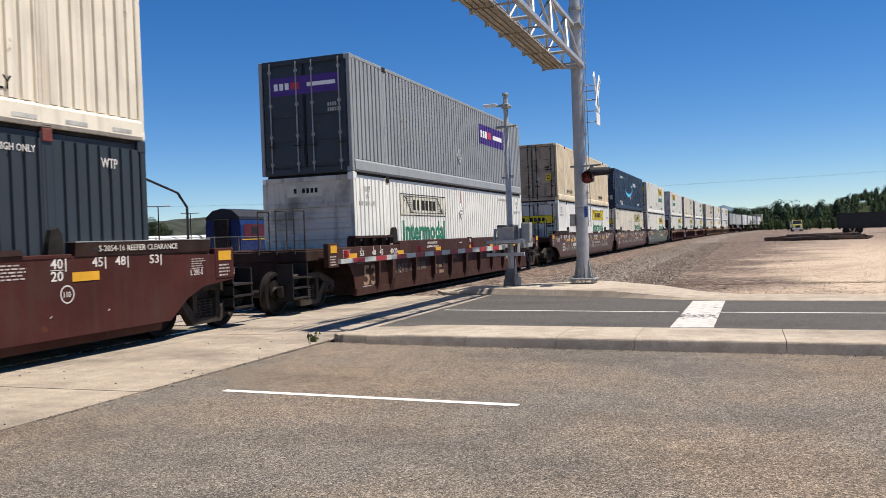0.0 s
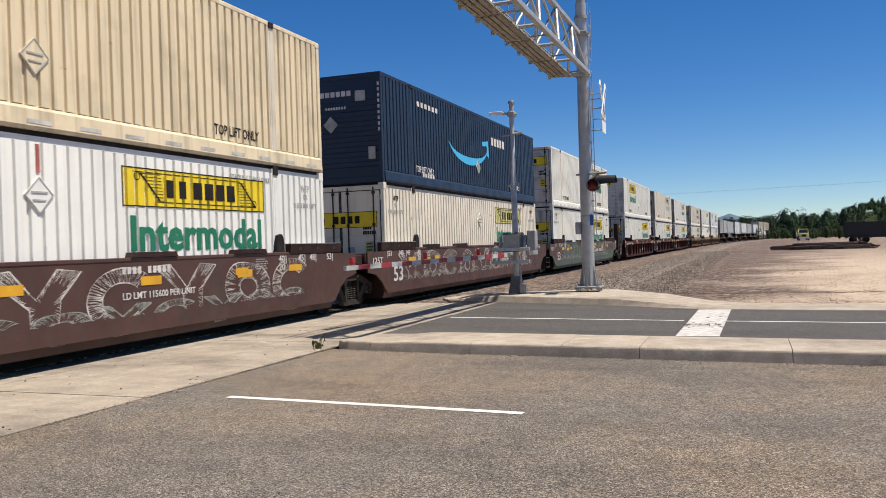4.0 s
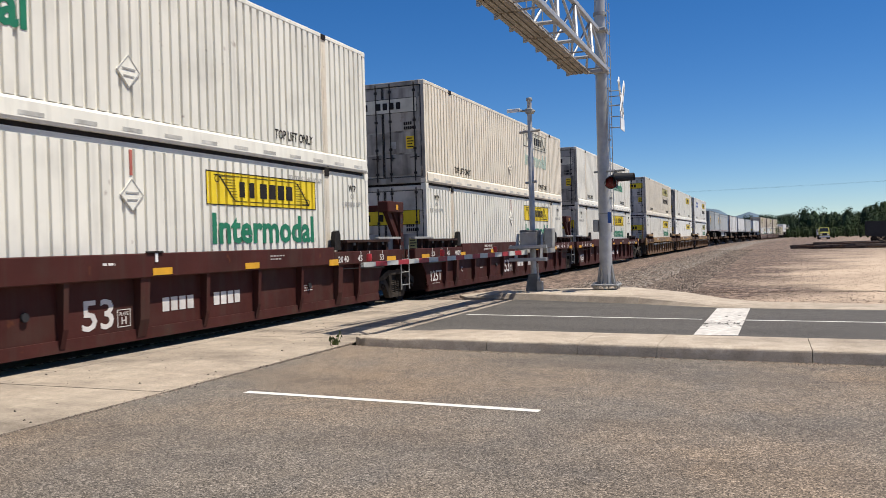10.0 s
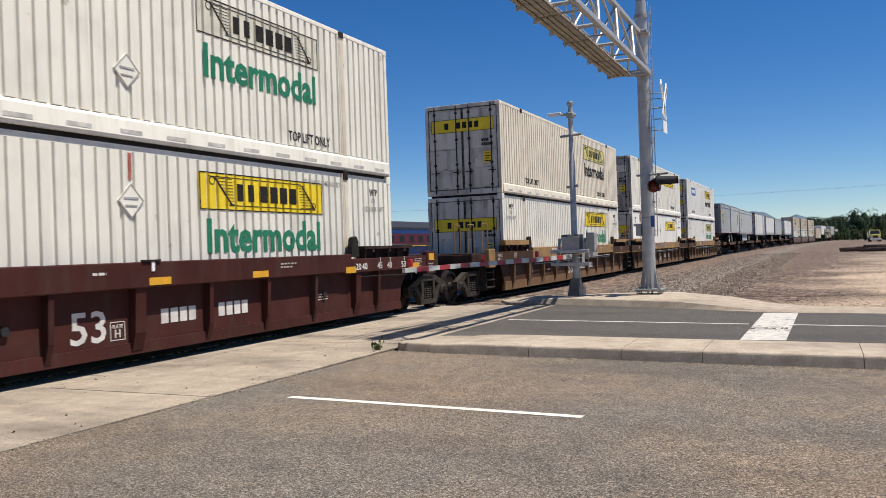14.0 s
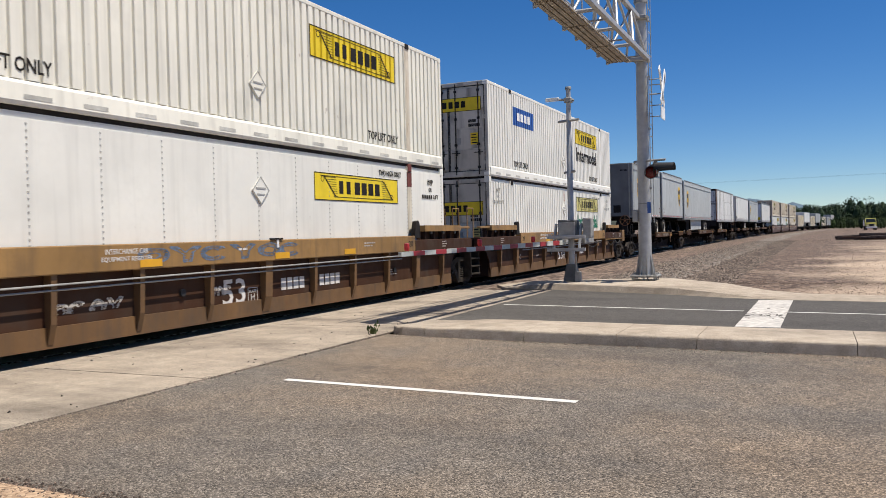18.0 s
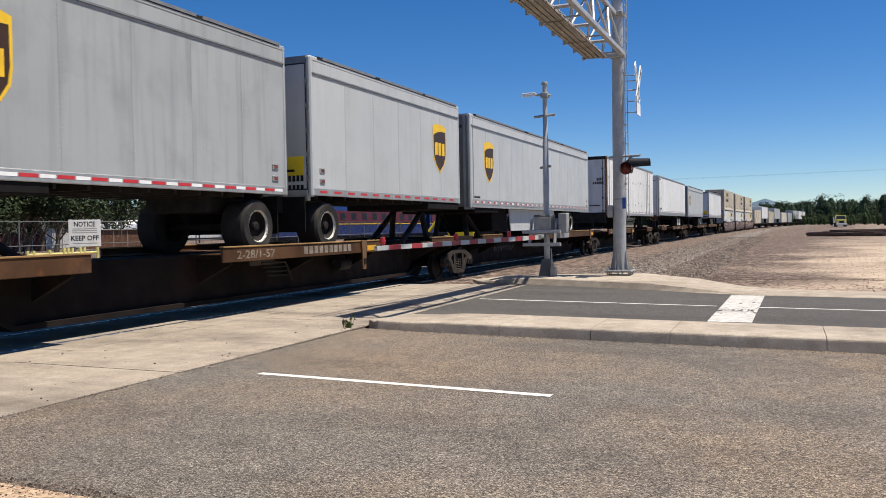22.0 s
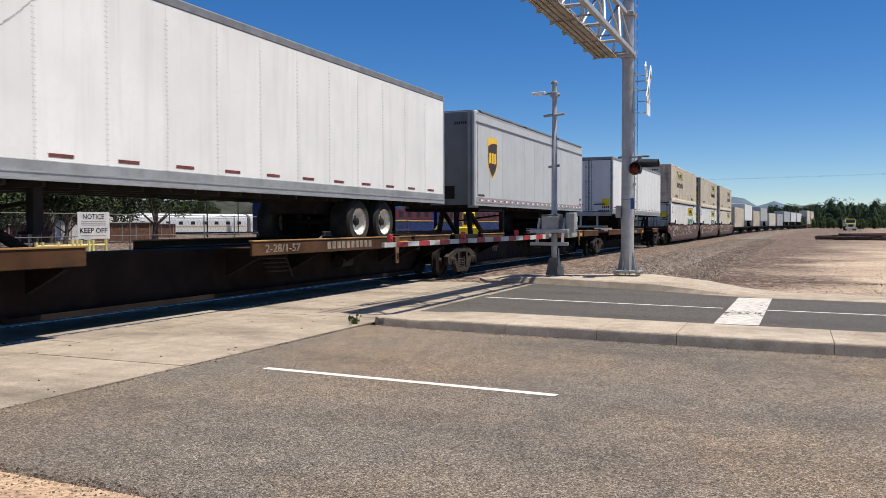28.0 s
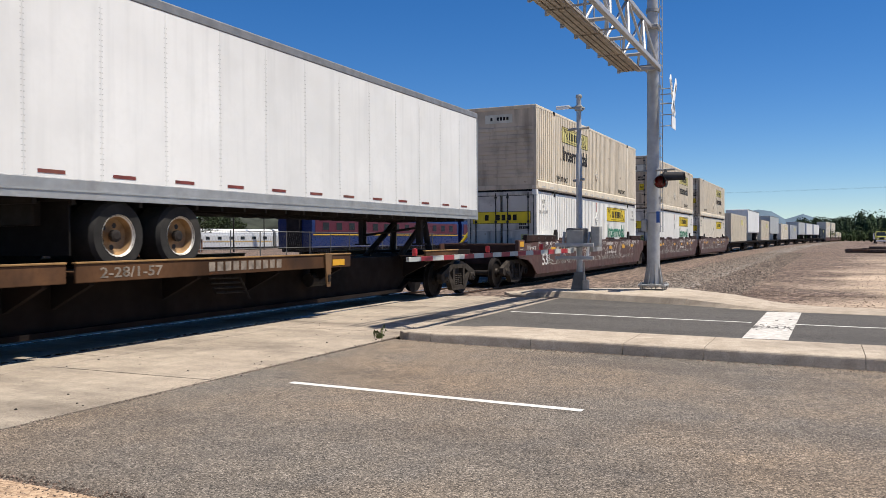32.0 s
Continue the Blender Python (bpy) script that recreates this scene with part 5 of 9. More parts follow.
def well_car(s0, style, mat, words, front_end, rear_end, seed=0, graffiti=0, chord=None, front_bogie=True, rear_bogie=True, big="53", joints=()):
    """One well unit under a 53-foot stack. style: ribbed or smooth; ends: how far each platform reaches from the middle."""
    car = thing("well_car", words, "railcar", "well cars")
    rng = random.Random(seed)
    X = 1.52 if style == "ribbed" else 1.41
    chord = chord or mat
    ochre = chord is OCHRE
    web = UMBER if ochre else mat
    for s in (-1, 1):
        both = lambda u, v: sorted((s * u, s * v))
        if style == "ribbed":
            part("web_plate", Mesh().prism([(-8.95, 1.14), (-8.6, 0.98), (-8.36, 0.7), (-8.26, 0.24), (8.26, 0.24), (8.36, 0.7), (8.6, 0.98), (8.95, 1.14)], "x", *both(X - 0.20, X - 0.17)), web, car)
            part("top_chord", Mesh().box(*both(X - 0.20, X), -5.85, 5.85, 1.13, 1.50, 0.015), chord, car)
            for e in (-1, 1):
                y0, y1 = sorted((e * 5.85, e * 9.45))
                part("end_chord", Mesh().box(*both(X - 0.20, X - 0.006), y0, y1, 1.11, 1.40, 0.015), chord if not ochre else UMBER, car)
            part("bottom_chord", Mesh().prism([(-8.3, 0.19), (8.3, 0.19), (8.25, 0.46 if ochre else 0.36), (-8.25, 0.46 if ochre else 0.36)], "x", *both(X - 0.24, X - 0.14)), RIB_RUST if ochre else mat, car)
            if s > 0:
                for k in range(-5, 6):
                    y, wide = 1.52 * k, 0.1 if k % 4 == 0 else 0.045
                    if not ochre and abs(k) > 3:
                        y = (6.17 if abs(k) == 4 else 7.08) * (1 if k > 0 else -1)
                    part("rib", Mesh().prism([(X - 0.17, 1.13), (X - 0.03, 1.13), (X - 0.06, 0.5), (X - 0.13, 0.24), (X - 0.17, 0.24)], "y", y - wide, y + wide), RIB_RUST if ochre else mat, car)
        else:
            # a free end reaches out over its bogie, a joint end stops short of its neighbour
            free = [(8.4, 0.34), (8.85, 0.66), (9.3, 0.84), (10.2, 0.92), (10.2, 1.40), (9.4, 1.40), (6.6, 1.47)]
            short = [(8.25, 0.34), (8.6, 0.66), (8.9, 0.84), (9.4, 0.92), (9.4, 1.42), (9.0, 1.42), (6.6, 1.47)]
            rear_pts, front_pts = (short if 1 in joints else free), (short if -1 in joints else free)
            part("side_plate", Mesh().prism(rear_pts + [(-y, z) for y, z in reversed(front_pts)], "x", *both(X - 0.04, X)), mat, car)
            part("tumblehome", Mesh().prism([(s * X, 0.62), (s * (X - 0.02), 0.62), (s * (X - 0.16), 0.2), (s * (X - 0.13), 0.2)], "y", -8.3, 8.3), mat, car)
            part("top_chord", Mesh().box(*both(X - 0.14, X + 0.01), -6.3, 6.3, 1.44, 1.50, 0.01), mat, car)
    part("well_floor", Mesh().box(-1.2, 1.2, -8.1, 8.1, 0.2, 0.345), STEEL_DARK, car)
    # Dark plate added at each well end to close the view through.
    for s in (-1, 1):
        part("end_bulkhead", Mesh().box(-1.27, 1.27, *sorted((s * 8.2, s * 8.24)), 0.22, 1.12), DECK_GRIME, car)
    for s, reach in ((-1, front_end), (1, rear_end)):
        end_deck(car, s, DECK_GRIME, reach)
        far = s not in joints
        tr0, tr1 = sorted((s * 6.35, s * (9.5 if far and style == "smooth" else 8.6)))
        # overhanging clearance trough on the sill, with a worn bright lip
        if style == "smooth":
            part("guide_trough", Mesh().prism([(X - 0.1, 1.66), (X + 0.03, 1.66), (X + 0.012, 1.46), (X - 0.05, 1.36), (X - 0.1, 1.36)], "y", tr0, tr1), DECK_GRIME, car)
        else:
            part("guide_trough", Mesh().box(X - 0.2, X - 0.12, tr0, tr1, 1.38, 1.6), DECK_GRIME if not ochre else UMBER, car)
            for k in range(5):
                yy = tr0 + 0.1 + k * (tr1 - tr0 - 0.2) / 4
                part("trough_bracket", Mesh().prism([(X - 0.12, 1.4), (X - 0.02, 1.4), (X, 1.6), (X - 0.12, 1.6)], "y", yy - 0.012, yy + 0.012), DECK_GRIME, car)
        part("trough_lip", Mesh().box(X - 0.17, X + 0.034, tr0, tr1, 1.60 if style == "ribbed" else 1.66, (1.75 if ochre else 1.66) if style == "ribbed" else 1.675), (GALV_DULL if style == "smooth" else DECK_GRIME) if not ochre else OCHRE, car)
        if ochre:
            part("end_flange", Mesh().box(X - 0.19, X + 0.012, *sorted((s * 5.9, s * 9.4)), 1.075, 1.108), OCHRE, car)
        part("pedestal", Mesh().prism([(s * 6.05 - 0.15, 1.44), (s * 6.05 + 0.15, 1.44), (s * 6.05 + 0.13, 1.78), (s * 6.05 + 0.06, 1.87), (s * 6.05 - 0.07, 1.84), (s * 6.05 - 0.12, 1.66)], "x", X - 0.14, X - 0.03), STEEL_DARK, car)
        for k in range(3):
            part("lug", Mesh().box(X - 0.02, X + 0.024, s * (6.75 + 0.75 * k) - 0.06, s * (6.75 + 0.75 * k) + 0.06, 1.53, 1.6, 0.012), BLACK, car)
        if style == "ribbed" and not far:
            # worn bright edge of the walkway over the joint
            w0, w1 = sorted((s * 8.1, s * min(reach, 9.4)))
            part("walkway_edge", Mesh().box(X - 0.14, X - 0.02, w0, w1, 1.66, 1.72, 0.01), GALV_DULL if not ochre else OCHRE, car)
            part("walkway_bracket", Mesh().box(X - 0.2, X - 0.1, (w0 + w1) / 2 - 0.05, (w0 + w1) / 2 + 0.05, 1.38, 1.66), DECK_GRIME, car)
        if ochre:
            letters("length_mark", "20", 0.22, 0.14, (X + 0.001, s * 5.6 - 0.11, 1.24), "x", INK, car)
            notice(car, X - 0.004, s * 7.6, 1.2, 0.3, 3, 0.06)
        else:
            gauge_marks(car, X - 0.004 if style == "ribbed" else X + 0.002, s, stacked=style == "smooth")
        if far:
            # the end panel with its notices
            y0, y1 = sorted((s * 9.45, s * 9.95)) if style == "ribbed" else sorted((s * 9.66, s * 10.24))
            pn = part("end_panel", Mesh().box(X - 0.12, X + 0.012, y0, y1, 0.95, 1.5, 0.015), mat, car)
            if not ochre:
                part("reflector", Mesh().box(X + 0.012, X + 0.018, y0 + 0.1, y1 - 0.1, 1.28, 1.45), ORANGE, pn)
                notice(pn, X + 0.012, (y0 + y1) / 2, 1.0, 0.36, 4, 0.06)
            notice(car, X + 0.002 if style == "smooth" else X - 0.006, s * (9.2 if style == "smooth" else 9.0), 1.16, 0.42, 5, 0.04)
    bx = X + 0.002 if style == "smooth" else X - 0.168
    if style == "ribbed":
        if mat is BROWN:
            letters("car_mark", big, 0.75, 0.52, (bx, -7.81, 0.4), "x", DULL_CREAM, car)
            m = Mesh()
            for k in range(10):
                a = -5.88 + 0.25 * k - (0.16 * max(0, k - 4) * 0.3) + (0.12 if k > 3 else 0)
                m.box(bx, bx + 0.003, a, a + 0.15, 0.62, 0.86)
            part("stencil", m, DULL_BROWN, car, "faded number bars")
            letters("load_limit", "LD LMT", 0.42, 0.11, (bx, -3.0, 0.62), "x", DULL_CREAM, car)
            letters("load_limit", "LT WT", 0.36, 0.11, (bx, -3.0, 0.45), "x", DULL_CREAM, car)
            m = Mesh()
            for k in range(2):
                for i in range(5):
                    m.box(bx, bx + 0.003, -2.45 + 0.09 * i, -2.39 + 0.09 * i, 0.62 - 0.17 * k, 0.72 - 0.17 * k)
            part("stencil", m, DULL_CREAM, car)
            scrawl(car, 4.63, 5.53, 0.4, 0.84, bx + 0.001, random.Random(71), SPRAY, 4)
        else:
            letters("car_mark", big, 0.60, 0.44, (bx, -1.13, 0.42), "x", CHALK, car)
            sq = Mesh()
            for a, b, c, d in ((-0.46, -0.19, 0.42, 0.432), (-0.46, -0.19, 0.67, 0.682), (-0.46, -0.448, 0.42, 0.68), (-0.202, -0.19, 0.42, 0.68)):
                sq.box(bx, bx + 0.003, a, b, c, d)
            part("stencil", sq, CHALK, car)
            letters("car_mark", "PLATE", 0.19, 0.05, (bx, -0.42, 0.59), "x", CHALK, car)
            letters("car_mark", "H", 0.1, 0.11, (bx, -0.375, 0.46), "x", CHALK, car)
            m = Mesh()
            for k in range(8):
                a = 0.52 + 0.2 * k + (0.5 if k > 3 else 0)
                m.box(bx, bx + 0.003, a, a + 0.155, 0.57, 0.79)
            part("stencil", m, CHALK, car)
        if seed in (7, 8):
            letters("load_mark", "125T", 0.82, 0.3, (bx, -8.03, 0.45), "x", CHALK, car)
        notice(car, bx, -7.6, 0.38, 0.6, 1, 0.05)
        letters("car_mark", "B" if seed == 8 else "C", 0.11, 0.16, (bx, -5.55, 0.62), "x", CHALK, car)
        notice(car, bx, 4.9, 0.62, 0.5, 3, 0.05)
        notice(car, bx, -3.6, 0.66, 0.35, 1, 0.1)
        letters("car_mark", "INTERCHANGE CAR", 0.8, 0.075, (X + 0.001, -3.75, 1.36), "x", CHALK, car)
        letters("car_mark", "EQUIPMENT REGISTER", 0.95, 0.075, (X + 0.001, -3.82, 1.25), "x", CHALK, car)
        notice(car, X + 0.001, -0.72, 1.34, 0.34, 1, 0.08, CHALK)
        notice(car, X + 0.001, 3.6, 1.3, 0.5, 2, 0.06)
        for y in (-2.9, 0.35, 2.75):
            part("reflector", Mesh().box(X, X + 0.006, y - 0.22, y + 0.22, 1.16, 1.27), ORANGE, car)
        part("sill_bracket", Mesh().box(X - 0.02, X + 0.02, 0.0, 0.36, 1.5, 1.53), STEEL_DARK, car)
        part("sill_bracket", Mesh().box(X, X + 0.012, 0.18, 0.24, 1.36, 1.52), WHITE, car)
        for y in (-2.1, 5.0):
            part("chute", Mesh().lathe([(0.0, 0.0), (0.06, 0.0), (0.06, 0.05), (0.0, 0.05)], (bx - 0.01, y, 0.72), "x", 10), BLACK, car)
    else:
        ls = 1.0 if s0 > 0 else 0.0
        if ls:
            letters("load_limit", "LD LMT 115600 PER UNIT", 1.75, 0.11, (X + 0.008, 1.45, 0.86), "x", CHALK, car)
            letters("car_mark", big, 0.62, 0.40, (X + 0.008, -7.85, 0.62), "x", CHALK, car)
            letters("load_mark", "125T", 0.6, 0.16, (X + 0.008, -9.1, 1.12), "x", CHALK, car)
            m = Mesh()
            for k in range(10):
                if k != 4:
                    m.box(X + 0.008, X + 0.01, 1.45 + 0.115 * k, 1.45 + 0.115 * k + 0.075, 1.25, 1.36)
            part("stencil", m, CHALK, car)
            for y in (-5.4, -0.6, 2.1, 4.7):
                part("reflector", Mesh().box(X + 0.001, X + 0.007, y - 0.24, y + 0.24, 1.06, 1.2), ORANGE, car)
        else:
            ring = Mesh().lathe([(0.11, 0.0), (0.13, 0.0), (0.13, 0.003), (0.11, 0.003)], (X + 0.001, 6.19, 0.94), "x", 18, True)
            part("stencil", ring, CHALK, car)
            letters("car_mark", "110", 0.13, 0.08, (X + 0.002, 6.125, 0.9), "x", CHALK, car)
            letters("car_mark", "S-2054-16 REEFER CLEARANCE", 1.8, 0.09, (X + 0.03, 6.8, 1.52), "x", SPRAY, car)
            letters("car_mark", "L 201-S", 0.34, 0.1, (X + 0.002, 8.96, 1.05), "x", CHALK, car)
            notice(car, X - 0.05, 7.3, 0.56, 0.5, 3, 0.05)
            notice(car, X - 0.06, 7.9, 0.47, 0.6, 2, 0.05)
            for y in (5.4, 6.5):
                part("weld_seam", Mesh().rod((X - 0.1, y, 0.34), (X + 0.001, y + 0.5, 0.66), 0.009, 4), SPRAY, car)
    if ochre:
        for z, x in ((1.0, X - 0.02), (0.93, X - 0.05)):
            part("brake_pipe", Mesh().rod((x, -5.6, z), (x, 5.2, z + 0.04), 0.014, 6), GALV_DULL, car)
        scrawl(car, -3.2, 1.0, 1.2, 1.44, X + 0.002, rng, SPRAY_BLUE, 6)
    if style == "smooth":
        for y in (-4.9, -2.3, 2.2, 4.9):
            part("sill_pad", Mesh().prism([(y - 0.55, 1.5), (y + 0.55, 1.5), (y + 0.5, 1.58), (y - 0.5, 1.58)], "x", X - 0.13, X + 0.03), DECK_GRIME, car)
    if graffiti:
        scrawl(car, *((-7.4, 7.2, 0.36, 1.40, X + 0.004) if style == "smooth" else (-4.52, -3.3, 0.52, 0.76, X - 0.166)), rng, SPRAY if mat is not SAGE else SPRAY_DIM, graffiti)
        if style == "ribbed":
            scrawl(car, -1.46, -0.9, 0.5, 0.76, X - 0.166, rng, SPRAY, 3)
        if style == "smooth":
            scrawl(car, -7.6, 7.0, 0.32, 0.8, X + 0.0035, rng, SPRAY_DIM, graffiti + 3)
    # brake pipe and rods slung along the side
    for s in (-1, 1):
        part("brake_pipe", Mesh().rod((X - 0.06, s * 8.4, 0.98), (X - 0.06, s * 6.2, 1.02), 0.018, 6), STEEL_DARK, car)
    if front_bogie:
        bogie(car, -front_end + 0.35)
    if rear_bogie:
        bogie(car, rear_end - 0.35)
    on_train(car, s0 + 8.075)
    return car


DECK_GRIME = paint("grimy_end_deck", (0.045, 0.026, 0.022), 0.75, grain=0.3, size=2, dirt=0.6, dirt_color=(0.02, 0.017, 0.015))
PRINT = paint("small_pale_print", (0.42, 0.38, 0.35), 0.7, grain=0.2)
SPRAY_BLUE = paint("faded_blue_spray", (0.13, 0.17, 0.24), 0.7, grain=0.3, size=8)
SPRAY_DIM = paint("dull_spray_paint", (0.30, 0.31, 0.27), 0.7, grain=0.3, size=8)
c = well_car(-5.19, "smooth", MAROON, "maroon smooth-sided well car with white length marks", 10.1, 10.1, 1, big="40")
step_box(c, 10.62, STEEL_DARK)
part("bent_pipe", Mesh().rod((0.95, 8.4, 2.72), (0.95, 9.3, 2.5), 0.022, 6).rod((0.95, 9.3, 2.5), (0.95, 9.55, 2.25), 0.022, 6).rod((0.95, 9.55, 2.25), (0.95, 9.55, 1.4), 0.022, 6), BLACK, c)
c = well_car(18.4, "ribbed", BROWN, "dark brown ribbed well car with faded numerals", 10.5, 10.5, 2)
handrails(c, -1, BAR_DARK, -10.4)
step_box(c, -10.9, STEEL_DARK)
c = well_car(41.8, "smooth", RUST_RED, "faded maroon well car covered in pale graffiti", 10.1, 10.03, 3, graffiti=9, joints=(1,))
handrails(c, -1, BAR_DARK, -10.4)
BLUE_SPRAY = paint("faded_blue_wall_spray", (0.075, 0.105, 0.15), 0.75, grain=0.35, size=3, dirt=0.6, dirt_color=(0.07, 0.045, 0.04))
PALE_BLUE_SPRAY = paint("pale_blue_wall_spray", (0.20, 0.27, 0.33), 0.75, grain=0.35, size=4, dirt=0.5, dirt_color=(0.08, 0.06, 0.055))
rng = random.Random(12)
for mt, y0, y1, z0, z1, n in ((BLUE_SPRAY, -5.0, -2.2, 0.64, 0.76, 9), (PALE_BLUE_SPRAY, -4.85, -3.0, 1.06, 1.28, 7)):
    top = [(y0 + (y1 - y0) * i / n, z1 + rng.uniform(-0.03, 0.05)) for i in range(n + 1)]
    low = [(y0 + (y1 - y0) * i / n + rng.uniform(-0.08, 0.08), z0 + rng.uniform(-0.03, 0.05)) for i in range(n, -1, -1)]
    part("spray_field", Mesh().prism(top + low, "x", 1.411, 1.4122), mt, c, "faded blue sprayed field")
part("graffiti", Mesh().prism([(-4.95, 0.66), (-2.3, 0.66), (-2.6, 0.46), (-3.4, 0.4), (-4.4, 0.44), (-5.05, 0.38)], "x", 1.34, 1.3412), BLUE_SPRAY, c)
scrawl(c, -4.9, -2.8, 1.02, 1.34, 1.4135, rng, PALE_BLUE_SPRAY, 5)
part("old_paint", Mesh().prism([(-5.15, 0.77), (-2.7, 0.77), (-2.7, 1.03), (-5.15, 1.03)], "x", 1.4122, 1.4136), RUST_RED, c, "maroon field kept clear round the mark")
m = Mesh()
for k in range(10):
    a = -5.08 + (0.27 * k if k < 4 else 1.34 + 0.165 * (k - 4))
    m.box(1.4138, 1.4158, a, a + (0.2 if k < 4 else 0.12), 0.82, 0.98)
part("stencil", m, CHALK, c)
letters("car_mark", "A", 0.17, 0.2, (1.4138, -1.49, 0.82), "x", CHALK, c)
well_car(61.16, "smooth", RUST_RED, "maroon articulated well car with graffiti and reflectors", 9.3, 10.12, 4, graffiti=9, front_bogie=False, joints=(-1, 1))
c = well_car(80.7, "smooth", SAGE, "well car overpainted green with red patches and graffiti", 9.38, 10.1, 5, graffiti=9, front_bogie=False, joints=(-1,))
for y0, y1, z0, z1 in ((-9.38, -6.3, 0.86, 1.41), (-8.5, -6.5, 0.4, 0.86), (-5.0, -4.3, 0.95, 1.41), (-0.1, 1.75, 0.74, 1.03), (2.25, 5.05, 0.8, 1.1), (-3.2, -2.0, 1.25, 1.41), (2.6, 3.8, 1.24, 1.41), (5.2, 9.38, 0.92, 1.41)):
    x0 = 1.4105
    part("old_paint", Mesh().prism([(y0, z1), (y0, z0 + 0.02), (y0 + 0.4 * (y1 - y0), z0), (y1 - 0.12, z0 + 0.03), (y1, (z0 + z1) / 2), (y1 - 0.06, z1)] if z0 > 0.6 else [(y0 + 0.1, z1), (y0 + 0.3, 0.66), (y1 - 0.3, 0.64), (y1, z1)], "x", x0, x0 + 0.0015), RUST_RED, c, "old maroon paint showing through")
letters("car_mark", "B", 0.2, 0.24, (1.4135, 1.36, 0.82), "x", CHALK, c)
letters("car_mark", "H", 0.09, 0.1, (1.4135, 0.3, 0.8), "x", CHALK, c)
part("stencil", Mesh().lathe([(0.17, 0.0), (0.185, 0.0), (0.185, 0.003), (0.17, 0.003)], (1.4125, 0.34, 0.88), "x", 22, True), CHALK, c)
m = Mesh()
for k in range(10):
    a = 2.5 + 0.2 * k + (0.34 if k > 3 else 0)
    m.box(1.4122, 1.4142, a, a + 0.13, 0.87, 1.04)
part("stencil", m, CHALK, c)
step_box(c, -9.6, BOGIE)
brake_wheel(c, 0.9, 10.6, 2.05, BLACK)
for s0, seed, fe, re_, fb in ((104.18, 6, 10.5, 10.16, True), (123.8, 7, 9.42, 10.1, False), (143.28, 8, 9.34, 10.65, False)):
    c = well_car(s0, "ribbed", MAROON, "maroon ribbed well car with white numerals and end ladder", fe, re_, seed, front_bogie=fb, joints={0: (1,), 1: (-1, 1), 2: (-1,)}[seed % 3])
    if fb:
        tower(c, -11.15, DECK_GRIME)
    else:
        joint_frame(c, -10.1, MAROON)
CHAIN = paint("dull_chain_steel", (0.10, 0.095, 0.085), 0.6, 0.3, grain=0.2)
for s0, seed, fe, re_, fb in ((166.79, 9, 10.65, 10.08, True), (186.24, 10, 9.33, 10.08, False), (205.73, 11, 9.36, 10.65, False)):
    c = well_car(s0, "ribbed", OCHRE, "rusty brown well car with ochre rails and ribs", fe, re_, seed, chord=OCHRE, front_bogie=fb, graffiti=4 if seed == 10 else 0, joints={0: (1,), 1: (-1, 1), 2: (-1,)}[seed % 3])
    step_box(c, -9.45, BOGIE)
    handrails(c, -1, OCHRE, -9.2)
    if seed == 11:
        brake_wheel(c, 0.2, 9.3, 2.0, BLACK)
        for y in (4.65, 6.25):
            part("tie_box", Mesh().box(1.36, 1.5, y - 0.17, y + 0.17, 0.82, 1.08, 0.015), RIB_RUST, c)
        for a, b, z in ((2.6, 4.5, 0.98), (6.4, 7.6, 1.0), (7.9, 9.0, 1.05)):
            m = Mesh()
            n = 22
            for k in range(n):
                f = (k + 0.5) / n
                yy, zz = a + (b - a) * f, z - 0.16 * (1 - (2 * f - 1) ** 2)
                m.box(1.5, 1.52, yy - 0.035, yy + 0.035, zz - (0.018 if k % 2 else 0.008), zz + (0.018 if k % 2 else 0.008))
            part("edge_trim", m, CHAIN, c, "slack safety chain")
for s0, seed, fe, re_, fb in ((345.09, 12, 10.1, 10.2, True), (364.89, 13, 9.55, 10.08, False), (384.49, 14, 9.45, 10.1, False)):
    well_car(s0, "smooth", RUST_RED, "faded maroon well car covered in pale graffiti", fe, re_, seed, graffiti=8, front_bogie=fb, joints={0: (1,), 1: (-1, 1), 2: (-1,)}[seed % 3])

# ---- the train: box trailers on spine cars ----
TRAILER_GREY = container_paint("silver_grey_trailer_skin", (0.45, 0.465, 0.465), 0.15, 0.15, 0.0, 0.42)
TRAILER_DULL = container_paint("weathered_grey_trailer_skin", (0.33, 0.345, 0.345), 0.3, 0.3, 0.1, 0.45)
TRAILER_WHITE = container_paint("white_trailer_skin", (0.72, 0.72, 0.70), 0.1, 0.15, 0.0, 0.42)
TRAILER_OLD = container_paint("scuffed_white_trailer_skin", (0.70, 0.70, 0.68), 0.3, 0.4, 0.5, 0.5)
ALLOY = paint("brushed_alloy_trim", (0.42, 0.42, 0.405), 0.45, 0.6, grain=0.12, dirt=0.3)
ROOF_GREY = paint("grey_trailer_roof_rail", (0.22, 0.225, 0.23), 0.5, 0.3, grain=0.15)
SHIELD_BROWN = paint("brown_vinyl", (0.045, 0.02, 0.008), 0.45, grain=0.1)
GOLD = paint("gold_vinyl", (0.75, 0.47, 0.02), 0.45, grain=0.06)
NOSE_SIDE = paint("scuffed_nose_corner", (0.25, 0.255, 0.25), 0.5, 0.2, grain=0.15, size=2, dirt=0.5)
# Nose skin far darker than the sides: road grime plus painted-in shade.
NOSE_GREY = paint("grimed_shaded_nose_skin", (0.15, 0.158, 0.16), 0.55, grain=0.12, size=1.2, dirt=0.5, streak=0.5, dirt_color=(0.09, 0.088, 0.085))
RUSTY = paint("rusty_post", (0.24, 0.11, 0.05), 0.8, grain=0.3, dirt=0.5, dirt_color=(0.55, 0.5, 0.42))


